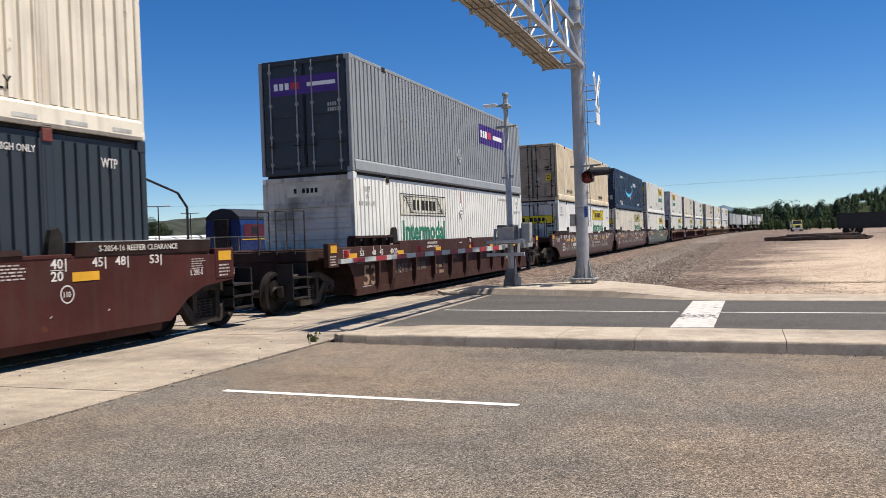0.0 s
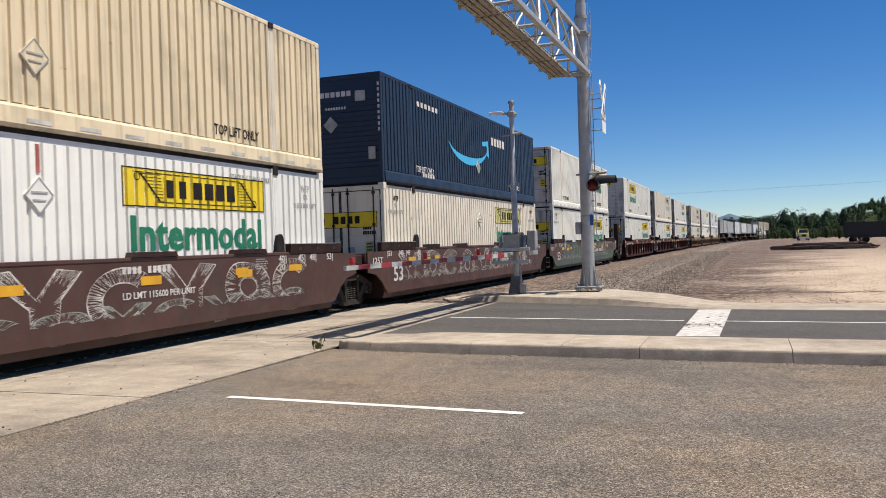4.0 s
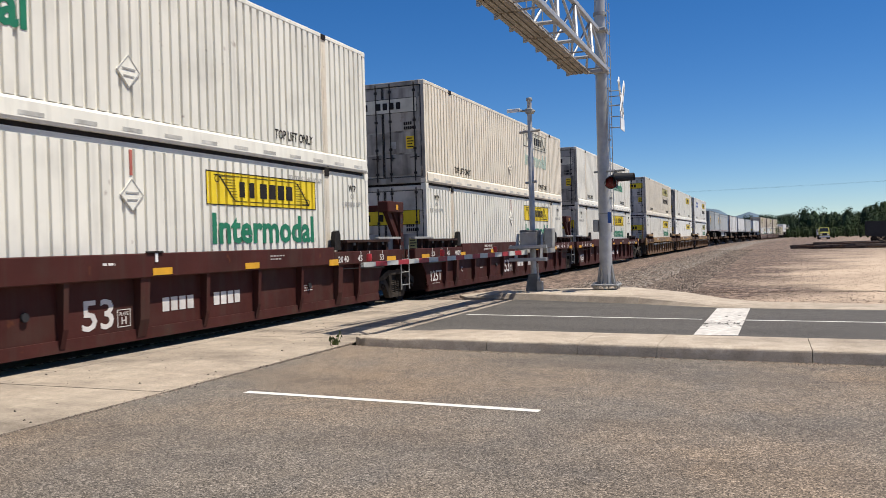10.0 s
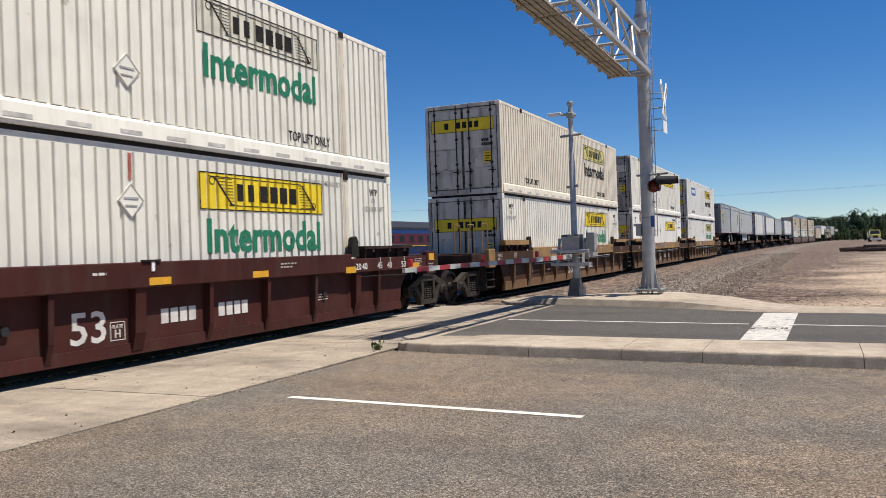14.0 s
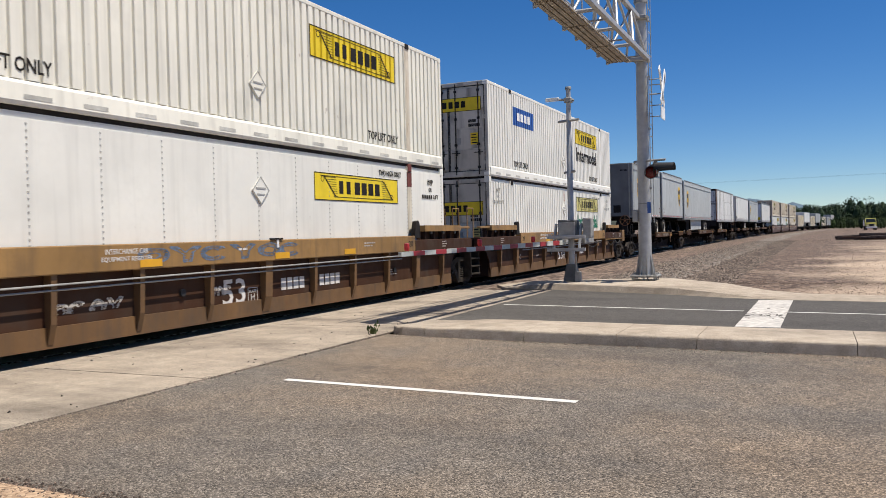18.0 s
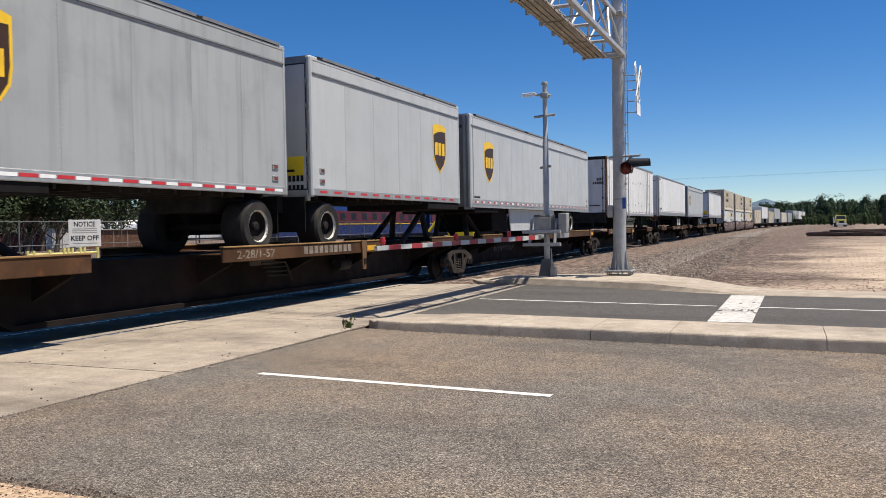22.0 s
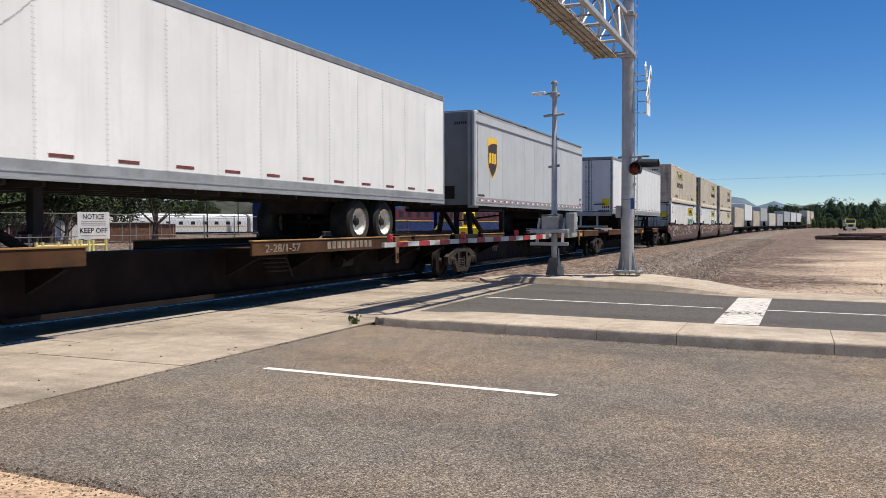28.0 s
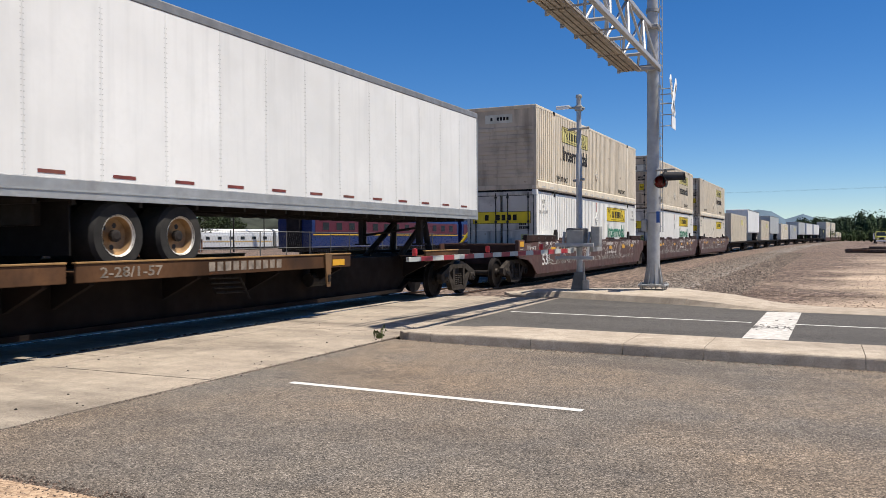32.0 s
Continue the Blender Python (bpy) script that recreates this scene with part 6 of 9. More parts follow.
def shield(parent, y, z, x, k=1.0):
    """A courier's shield as plain shapes: gold crest over a brown field with a gold edge."""
    out = [(-0.5, 0.62), (-0.25, 0.69), (0.0, 0.71), (0.25, 0.69), (0.5, 0.62), (0.5, -0.05), (0.46, -0.3), (0.3, -0.52), (0.0, -0.74), (-0.3, -0.52), (-0.46, -0.3), (-0.5, -0.05)]
    f = lambda s: [(y + a * k * s, z + b * k * s) for a, b in out]
    sh = part("shield", Mesh().prism(f(1.0), "x", x, x + 0.004), GOLD, parent, "gold and brown shield emblem")
    field = [(-0.45, 0.36), (-0.2, 0.45), (0.1, 0.5), (0.45, 0.5), (0.45, -0.05), (0.41, -0.28), (0.27, -0.48), (0.0, -0.67), (-0.27, -0.48), (-0.41, -0.28), (-0.45, -0.05)]
    part("shield_field", Mesh().prism([(y + a * k, z + b * k) for a, b in field], "x", x + 0.004, x + 0.006), SHIELD_BROWN, sh)
    m = Mesh()
    for c in (-0.26, 0.0, 0.26):
        m.prism([(y + (c - 0.1) * k, z + 0.14 * k), (y + (c + 0.1) * k, z + 0.17 * k), (y + (c + 0.1) * k, z - 0.2 * k), (y + (c - 0.1) * k, z - 0.22 * k)], "x", x + 0.006, x + 0.008)
    part("brand_mark", m, GOLD, sh)


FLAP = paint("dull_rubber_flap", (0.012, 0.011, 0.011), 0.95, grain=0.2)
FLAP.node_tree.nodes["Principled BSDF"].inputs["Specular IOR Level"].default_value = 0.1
RIM_WHITE = paint("white_wheel_dish", (0.70, 0.68, 0.62), 0.5, grain=0.15, size=6, dirt=0.3)
RIM_RUST = paint("rusty_wheel_dish", (0.34, 0.21, 0.10), 0.55, 0.3, grain=0.3, size=6, dirt=0.5, dirt_color=(0.10, 0.06, 0.035))


def road_wheel(parent, y, z, r=0.50, rim_style="plain"):
    for s in (-1, 1):
        t = Mesh().lathe([(r * 0.58, 0.72 * s), (r * 0.9, 0.72 * s), (r, 0.77 * s), (r, 1.19 * s), (r * 0.9, 1.24 * s), (r * 0.58, 1.23 * s)], (0, y, z), "x", 26, True)
        w = part("tyre", t, TYRE, parent, smooth=True)
        dish = {"plain": STEEL_DARK, "white": RIM_WHITE, "rusty": RIM_RUST}[rim_style]
        rim = Mesh().lathe([(0.0, 1.06 * s), (r * 0.42, 1.06 * s), (r * 0.52, 1.085 * s), (r * 0.55, 1.19 * s), (r * 0.60, 1.225 * s), (r * 0.60, 1.0 * s), (0.0, 1.0 * s)], (0, y, z), "x", 26)
        part("rim", rim, dish, w, smooth=True)
        part("rim_ring", Mesh().lathe([(r * 0.55, 1.204 * s), (r * 0.605, 1.228 * s), (r * 0.605, 1.238 * s), (r * 0.55, 1.21 * s)], (0, y, z), "x", 26, True), RIM, w, "bright rim edge", True)
        if s > 0 and rim_style != "plain":
            for k in range(5):
                a = 2 * math.pi * k / 5 + y
                part("hand_hole", Mesh().lathe([(0.0, 1.062), (0.04, 1.062), (0.04, 1.066), (0.0, 1.066)], (0, y + r * 0.33 * math.cos(a), z + r * 0.33 * math.sin(a)), "x", 12), BLACK, w)
        part("hub", Mesh().lathe([(0.0, 1.122 * s), (0.085, 1.122 * s), (0.088, 1.185 * s), (0.05, 1.2 * s), (0.0, 1.2 * s)], (0, y, z), "x", 12), STEEL_DARK, w, "dark hub")


def trailer(a, b, mat, words, wheels, doors_front, top=4.95, seams=1.22, emblem=None, bottom=2.12, rear_bars=False, pup=False, skirt=None, old=False, marks=False, rim="plain"):
    """A box trailer between two places on the line; wheels: places of its axles."""
    ob = thing("semi_trailer", words, "trailer", "trailers on spine cars")
    mid, h, W = (a + b) / 2, (b - a) / 2, 1.30
    m = Mesh().box(-W + 0.02, W - 0.02, -h + 0.05, h - 0.05, bottom + 0.05, top - 0.03)
    part("body", m, mat, ob)
    long_pup = pup and b - a > 12
    rail_h = 0.16 if (pup and not long_pup) or old else 0.27
    n = max(4, round(2 * h / seams))
    for k in range(n):
        y0, y1 = -h + 0.09 + (2 * h - 0.18) * k / n, -h + 0.09 + (2 * h - 0.18) * (k + 1) / n
        part("side_panel", Mesh().box(W - 0.02, W - 0.006, y0 + 0.0015, y1 - 0.0015, bottom + rail_h, top - (0.34 if pup else 0.1)), mat, ob)
    riv = Mesh()
    for k in range(n + 1):
        y = -h + 0.09 + (2 * h - 0.18) * k / n
        for i in range(34):
            z = bottom + 0.2 + i * (top - bottom - 0.6) / 33
            riv.box(W - 0.006, W - 0.0025, y - 0.026, y - 0.015, z - 0.006, z + 0.006)
            riv.box(W - 0.006, W - 0.0025, y + 0.015, y + 0.026, z - 0.006, z + 0.006)
    part("rivets", riv, GREY_MARK, ob)
    part("bottom_rail", Mesh().box(W - 0.03, W + 0.006, -h + 0.05, h - 0.05, bottom, bottom + rail_h, 0.012), ALLOY, ob)
    if rail_h > 0.2:
        part("rail_lip", Mesh().box(W + 0.004, W + 0.016, -h + 0.06, h - 0.06, bottom + 0.1, bottom + 0.125), ALLOY, ob)
        part("rail_lip", Mesh().box(W + 0.004, W + 0.022, -h + 0.06, h - 0.06, bottom, bottom + 0.03), ALLOY, ob)
    part("top_rail", Mesh().box(W - 0.05, W + 0.004, -h + 0.04, h - 0.04, top - (0.1 if pup else 0.16), top, 0.02), ROOF_GREY if not pup else mat, ob)
    if pup:
        part("upper_band", Mesh().box(W - 0.03, W - 0.001, -h + 0.08, h - 0.08, top - 0.33, top - 0.1), mat, ob)
        part("band_moulding", Mesh().box(W - 0.03, W + 0.02, -h + 0.08, h - 0.08, top - 0.36, top - 0.33), ROOF_GREY, ob)
        part("band_moulding", Mesh().box(W - 0.03, W + 0.004, -h + 0.08, h - 0.08, top - 0.40, top - 0.375), mat, ob)
        part("roof_cap", Mesh().box(W - 0.05, W + 0.012, -h + 0.3, h - 0.3, top - 0.035, top + 0.02), STEEL_DARK, ob)
    part("roof", Mesh().box(-W + 0.03, W - 0.03, -h + 0.05, h - 0.05, top - 0.03, top + 0.01), ROOF_GREY, ob)
    for y0 in (-h, h - 0.11):
        for x in (-W, W - 0.1):
            part("corner_post", Mesh().box(x, x + 0.105, y0, y0 + 0.11, bottom - 0.02, top, 0.03), RUSTY if old and y0 < 0 and x > 0 else (STEEL_DARK if rear_bars and y0 < 0 else ALLOY if not pup else mat), ob)
    tape = Mesh()
    dash, tz = (0.17, bottom + 0.15) if long_pup else (0.3, bottom + 0.06)
    y = -h + 0.3
    while y < h - 0.4:
        (tape.box(W + 0.006, W + 0.009, y, y + dash, tz, tz + 0.05) if pup else tape.box(W - 0.006, W - 0.001, y, y + 0.42, bottom + rail_h + 0.05, bottom + rail_h + 0.1))
        y += 1.22 if not pup else 0.6
    part("reflective_tape", tape, RED if pup else CAST_RED, ob, "dashes of red reflective tape")
    if pup and not doors_front:
        tape = Mesh()
        y = -h + (0.47 if long_pup else 0.62)
        while y < h - 0.4:
            tape.box(W + 0.006, W + 0.009, y, y + min(dash, 0.26), tz, tz + 0.05)
            y += 0.6
        part("reflective_tape", tape, WHITE, ob, "dashes of white reflective tape")
    y = -h
    if doors_front:
        for x0, x1 in ((-W + 0.11, -0.01), (0.01, W - 0.11)):
            d = part("door", Mesh().box(x0, x1, y + 0.012, y + 0.05, bottom + 0.12, top - 0.14, 0.008), mat, ob)
            for xb in ((x0 + 0.18, x1 - 0.14) if rear_bars else (x1 - 0.14 if x0 < -0.5 else x0 + 0.14,)):
                rb = Mesh().rod((xb, y - 0.01, bottom + 0.05), (xb, y - 0.01, top - 0.08), 0.018)
                for zz in (0.2, 0.9, 1.7, 2.5):
                    rb.box(xb - 0.05, xb + 0.05, y - 0.02, y + 0.015, bottom + zz, bottom + zz + 0.06)
                part("locking_bar", rb, GALV_DULL if not rear_bars else BAR_DARK, d)
            sl = Mesh()
            for a, b, c, e in ((x0, x1, bottom + 0.12, bottom + 0.15), (x0, x1, top - 0.17, top - 0.14), (x0, x0 + 0.022, bottom + 0.12, top - 0.14), (x1 - 0.022, x1, bottom + 0.12, top - 0.14)):
                sl.box(a, b, y + 0.006, y + 0.014, c, e)
            part("door_seal", sl, BLACK, d, "black rubber seal")
            part("door_handle", Mesh().box(x0 + 0.3, x1 - 0.3, y - 0.035, y - 0.012, bottom + 0.5, bottom + 0.55), STEEL_DARK, d)
            for k in range(5):
                xh = x0 - 0.05 if x0 < -0.5 else x1 - 0.03
                part("hinge", Mesh().box(xh, xh + 0.08, y - 0.008, y + 0.012, bottom + 0.3 + 0.5 * k, bottom + 0.4 + 0.5 * k), GALV_DULL, d)
        part("door_header", Mesh().box(-W + 0.1, W - 0.1, y, y + 0.06, top - 0.14, top), STEEL_DARK if old else ROOF_GREY, ob)
        part("rear_sill", Mesh().box(-W + 0.1, W - 0.1, y - 0.01, y + 0.1, bottom - (0.42 if old else 0.1), bottom + 0.12, 0.015), STEEL_DARK if old else ALLOY, ob)
        m = Mesh().box(-1.0, 1.0, y + 0.02, y + 0.1, bottom - 0.72, bottom - 0.62)
        for x in (-0.5, 0.4):
            m.box(x, x + 0.1, y + 0.02, y + 0.1, bottom - 0.62, bottom - 0.05)
        part("under_ride_guard", m, ALLOY if not old else STEEL_DARK, ob)
        if not old:
            part("warning_label", Mesh().box(0.72, 1.1, y + 0.008, y + 0.013, bottom + 0.42, bottom + 0.82), YELLOW, ob)
        else:
            part("placard", Mesh().prism([(-0.55, bottom + 0.98), (-0.3, bottom + 0.72), (-0.05, bottom + 0.98), (-0.3, bottom + 1.24)], "y", y + 0.004, y + 0.013), GREY_MARK, ob)
        m = Mesh()
        for k in range(2):
            for i in range(4 + 2 * k):
                m.box(1.12 - 0.1 * (i + 1), 1.12 - 0.1 * (i + 1) + 0.07, y + 0.008, y + 0.013, bottom + (1.88 if old else 0.3) - 0.2 * k, bottom + (2.03 if old else 0.43) - 0.2 * k)
        part("stencil", m, INK, ob)
    else:
        part("nose_wall", Mesh().box(-W + 0.11, W - 0.11, y + 0.01, y + 0.05, bottom + 0.02, top - 0.02, 0.02), NOSE_GREY if pup else mat, ob, "road-grimed nose wall, shade toned in on grey trailers")
        part("nose_box", Mesh().box(0.22, 0.62, y - 0.01, y + 0.012, bottom + 0.22, bottom + 0.62, 0.015), STEEL_DARK, ob, "dark air and light connector box")
        part("nose_box", Mesh().box(-0.85, -0.55, y - 0.012, y + 0.012, bottom + 0.3, bottom + 0.68, 0.015), ALLOY, ob)
        m = Mesh()
        for k in range(2):
            for i in range(0 if k else 6):
                m.box(0.62 + i * 0.07, 0.62 + i * 0.07 + 0.045, y + 0.006, y + 0.01, top - 0.42, top - 0.33)
        part("stencil", m, INK, ob)
    m = Mesh()
    ym = -h + 1.35 if not doors_front else h - 3.1
    if not doors_front:
        for k in range(9):
            m.box(W + 0.003 - 0.006, W + 0.0, ym - 1.05 + k * 0.06, ym - 1.05 + k * 0.06 + 0.04, bottom + 0.3, bottom + 0.36)
        part("stencil", m, INK, ob)
    if emblem:
        ye, ze, k = emblem
        shield(ob, -h + ye, ze, W - 0.005, k)
    if not doors_front:
        for sx in (-1, 1):
            cz = Mesh().loft([[(sx * (W + 0.004), -h + 0.26, z), (sx * (W - 0.02), -h + 0.12, z), (sx * (W - 0.10), -h + 0.03, z), (sx * (W - 0.24), -h - 0.012, z), (sx * (W - 0.26), -h + 0.2, z)] for z in (bottom - 0.06, top - 0.01)])
            part("nose_corner", cz, ALLOY if not pup else NOSE_SIDE, ob, "rounded nose corner", True)
    if pup:
        yr = h - 0.42 if not doors_front else -h + 0.42
        for zl in (0.31, 0.53):
            lb = part("side_lamp", Mesh().box(W - 0.004, W + 0.012, yr - 0.1, yr + 0.1, bottom + zl - 0.055, bottom + zl + 0.055, 0.008), ALLOY, ob, "amber lamp in an alloy box")
            part("lens", Mesh().box(W + 0.012, W + 0.018, yr - 0.06, yr + 0.06, bottom + zl - 0.03, bottom + zl + 0.03), CAST_RED, lb)
        for y0, y1 in ((-h + 0.5, -h * 0.3), (-h * 0.24, h * 0.36), (h * 0.4, h - 0.2)):
            part("roof_flashing", Mesh().box(W - 0.12, W + 0.018, y0, y1, top - 0.02, top + 0.035), ROOF_GREY, ob)
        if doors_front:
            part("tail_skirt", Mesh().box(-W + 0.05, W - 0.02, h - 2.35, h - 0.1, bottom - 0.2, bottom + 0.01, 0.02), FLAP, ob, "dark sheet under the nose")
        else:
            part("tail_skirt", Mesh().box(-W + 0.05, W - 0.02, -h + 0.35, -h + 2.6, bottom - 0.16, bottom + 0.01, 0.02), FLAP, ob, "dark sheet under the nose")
    if marks:
        nb = Mesh()
        for i in range(10):
            a = -h + 0.28 + i * 0.098 + (0.08 if i > 3 else 0)
            nb.box(W - 0.006, W - 0.0035, a, a + 0.07, 2.55, 2.71)
        for k in range(2):
            for i in range(4 + 2 * k):
                nb.box(-0.42 + i * 0.13 - 0.06 * k, -0.33 + i * 0.13 - 0.06 * k, -h + 0.004, -h + 0.008, 4.0 - 0.28 * k, 4.2 - 0.28 * k)
        part("stencil", nb, INK, ob)
        part("brand_mark", Mesh().prism([(-h + 0.3, 4.80), (-h + 0.95, 4.80), (-h + 0.85, 4.93), (-h + 0.26, 4.93)], "x", W - 0.006, W - 0.003), CAST_RED, ob, "dark red company strip")
        part("brand_mark", Mesh().lathe([(0.0, 0.0), (0.13, 0.0), (0.13, 0.004), (0.0, 0.004)], (-0.25, -h + 0.004, 4.78), "y", 20), INK, ob)
        part("nose_vent", Mesh().box(0.35, 0.48, -h - 0.004, -h + 0.008, 4.7, 4.95), BLACK, ob)
        way = ((0.38, 3.60), (0.58, 3.42), (0.72, 3.33), (0.92, 3.31), (1.25, 3.48), (1.6, 3.69), (1.95, 3.92), (2.25, 4.16), (2.5, 4.40), (2.9, 4.63))
        sc = Mesh()
        rng = random.Random(6)
        for (ya, za), (yb, zb) in zip(way, way[1:]):
            for k in range(4):
                p0, p1 = k / 4, (k + 1) / 4
                w0 = rng.uniform(0.006, 0.018)
                yy0, zz0, yy1, zz1 = ya + (yb - ya) * p0, za + (zb - za) * p0 + rng.uniform(-0.012, 0.012), ya + (yb - ya) * p1, za + (zb - za) * p1 + rng.uniform(-0.012, 0.012)
                sc.prism([(-h + yy0, zz0 - w0), (-h + yy1, zz1 - w0), (-h + yy1, zz1 + w0), (-h + yy0, zz0 + w0)], "x", W - 0.0062, W - 0.0045)
        part("scratch", sc, GREY_MARK, ob, "long bare scratch in the paint")
    # running gear
    for w in wheels:
        y = w - mid
        road_wheel(ob, y, 1.62, 0.5, rim)
        part("axle", Mesh().rod((-0.8, y, 1.62), (0.8, y, 1.62), 0.065), STEEL_DARK, ob)
    ys = [w - mid for w in wheels]
    part("slider_frame", Mesh().box(-0.62, 0.62, min(ys) - 0.9, max(ys) + 0.9, bottom - 0.34, bottom, 0.02), STEEL_DARK, ob)
    part("mudflap", Mesh().box(-1.15, 1.15, (max(ys) + 0.75 if not doors_front else min(ys) - 0.78), (max(ys) + 0.78 if not doors_front else min(ys) - 0.75), bottom - 0.75, bottom - 0.02), FLAP, ob)
    yl = (-h + (3.74 if pup else 2.9)) if not doors_front else (h - 2.9)
    if not pup or long_pup:
        for s in (-1, 1):
            lg = Mesh().box(s * 0.85 - 0.07, s * 0.85 + 0.07, yl - 0.08, yl + 0.08, bottom - (1.0 if pup else 0.66), bottom)
            lg.box(s * 0.85 - 0.14, s * 0.85 + 0.14, yl - 0.16, yl + 0.16, bottom - (1.04 if pup else 0.70), bottom - (1.0 if pup else 0.66))
            part("landing_leg", lg, STEEL_DARK, ob)
        for z in (bottom - 0.45,):
            part("leg_brace", Mesh().rod((-0.85, yl, z), (0.85, yl, z + 0.2), 0.03, 6), STEEL_DARK, ob)
    for k in range(int(2 * h / 0.6)):
        yy = -h + 0.35 + 0.6 * k
        part("floor_beam", Mesh().box(-1.05 if skirt else -1.2, 1.05 if skirt else 1.2, yy - 0.03, yy + 0.03, bottom - 0.07, bottom + 0.05), STEEL_DARK, ob)
    if skirt:
        part("side_skirt", Mesh().prism([(skirt[0] - mid, bottom), (skirt[1] - mid, bottom), (skirt[1] - mid, bottom - 0.78), (skirt[0] - mid + 0.2, bottom - 0.78)], "x", W - 0.21, W - 0.18), TRAILER_GREY, ob, "pale grey side skirt")
        for k in range(8):
            yy = skirt[0] - mid + 0.32 + k * (skirt[1] - skirt[0] - 0.42) / 7
            for zz in (0.62, 0.52):
                part("bolt", Mesh().box(W - 0.18, W - 0.174, yy - 0.012, yy + 0.012, bottom - zz - 0.012, bottom - zz + 0.012), STEEL_DARK, ob)
        # Black block added to fill the dark space ahead of the skirt.
        part("tool_box", Mesh().box(-1.0, 1.0, skirt[0] - mid - 1.5, skirt[0] - mid + 0.12, bottom - 0.78, bottom, 0.03), FLAP, ob, "black block under the trailer ahead of the skirt")
    if old:
        for yy in (-h + 0.55, -h + 2.35, -h + 3.35, -h + 6.25, h - 3.05, h - 2.45, h - 1.75):
            part("repair_strip", Mesh().box(W - 0.006, W + 0.012, yy - 0.055, yy + 0.055, bottom + 0.16, top - 0.1), GALV_DULL, ob, "grey upright repair strip")
        dots = Mesh()
        rng = random.Random(5)
        for row in (0.75, 2.1):
            for k in range(14):
                yy = -h + 0.4 + k * 1.05 + rng.uniform(-0.2, 0.2)
                dots.lathe([(0.0, 0.0), (0.06, 0.0), (0.06, 0.012), (0.0, 0.016)], (W - 0.006, yy, bottom + row + rng.uniform(-0.1, 0.1)), "x", 10)
        part("patches", dots, GREY_MARK, ob, "round riveted patches")
    return on_train(ob, mid)


trailer(227.12, 235.40, TRAILER_DULL, "grey short courier trailer with gold shield on a spine car", [234.48], False, 5.11, 1.3, (1.6, 3.70, 0.95), bottom=2.22, pup=True)
trailer(236.26, 244.62, TRAILER_GREY, "grey short courier trailer with shield near its tail", [236.98], True, 5.12, 1.3, (6.85, 3.76, 0.95), bottom=2.24, pup=True)
trailer(245.53, 261.72, TRAILER_GREY, "long grey courier trailer with gold shield and white side skirt", [257.1, 258.35], False, 5.04, 1.3, (1.72, 3.64, 0.93), bottom=2.14, pup=True, skirt=(249.8, 255.95))
trailer(266.21, 282.2, TRAILER_OLD, "old scuffed white trailer with rusty corner and repair strips", [269.12, 270.36], True, 5.22, 1.0, bottom=2.03, rear_bars=True, old=True)
trailer(285.02, 301.12, TRAILER_WHITE, "clean white riveted box trailer with scratched side", [296.28, 297.53], False, 5.12, 1.28, bottom=2.13, marks=True, rim="white")
trailer(303.42, 317.05, TRAILER_GREY, "grey courier trailer with gold shield, red and white tape", [313.38, 314.63], False, 5.05, 1.22, (1.58, 3.70, 0.92), bottom=2.13, pup=True)
trailer(323.73, 339.9, TRAILER_WHITE, "white box trailer with closed rear doors facing ahead", [326.62, 327.87], True, 5.14, 1.22, bottom=2.1, rim="rusty")

DECK = paint("worn_ochre_deck", (0.085, 0.042, 0.02), 0.7, grain=0.35, size=1.0, dirt=0.95, rust=0.8, dirt_color=(0.026, 0.017, 0.014))
DECK_LIP = paint("rubbed_ochre_lip", (0.30, 0.17, 0.06), 0.6, grain=0.35, size=1.4, dirt=0.6, dirt_color=(0.07, 0.04, 0.025))
# Brown spine taken near black: the shade under the decks is in its colour.
SPINE = paint("grimy_shaded_brown_spine", (0.013, 0.009, 0.0075), 0.9, grain=0.35, size=1.2, dirt=0.7, dirt_color=(0.028, 0.017, 0.013))
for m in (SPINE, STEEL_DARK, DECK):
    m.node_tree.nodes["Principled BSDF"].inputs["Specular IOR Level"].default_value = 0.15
KINGPIN = paint("black_hitch", (0.022, 0.02, 0.02), 0.6, grain=0.3, dirt=0.3)


DECK_PRINT = paint("worn_deck_lettering", (0.24, 0.20, 0.16), 0.75, grain=0.4, size=6, dirt=0.6)
FAINT_SPRAY = paint("faint_old_spray", (0.10, 0.088, 0.075), 0.8, grain=0.4, size=6)


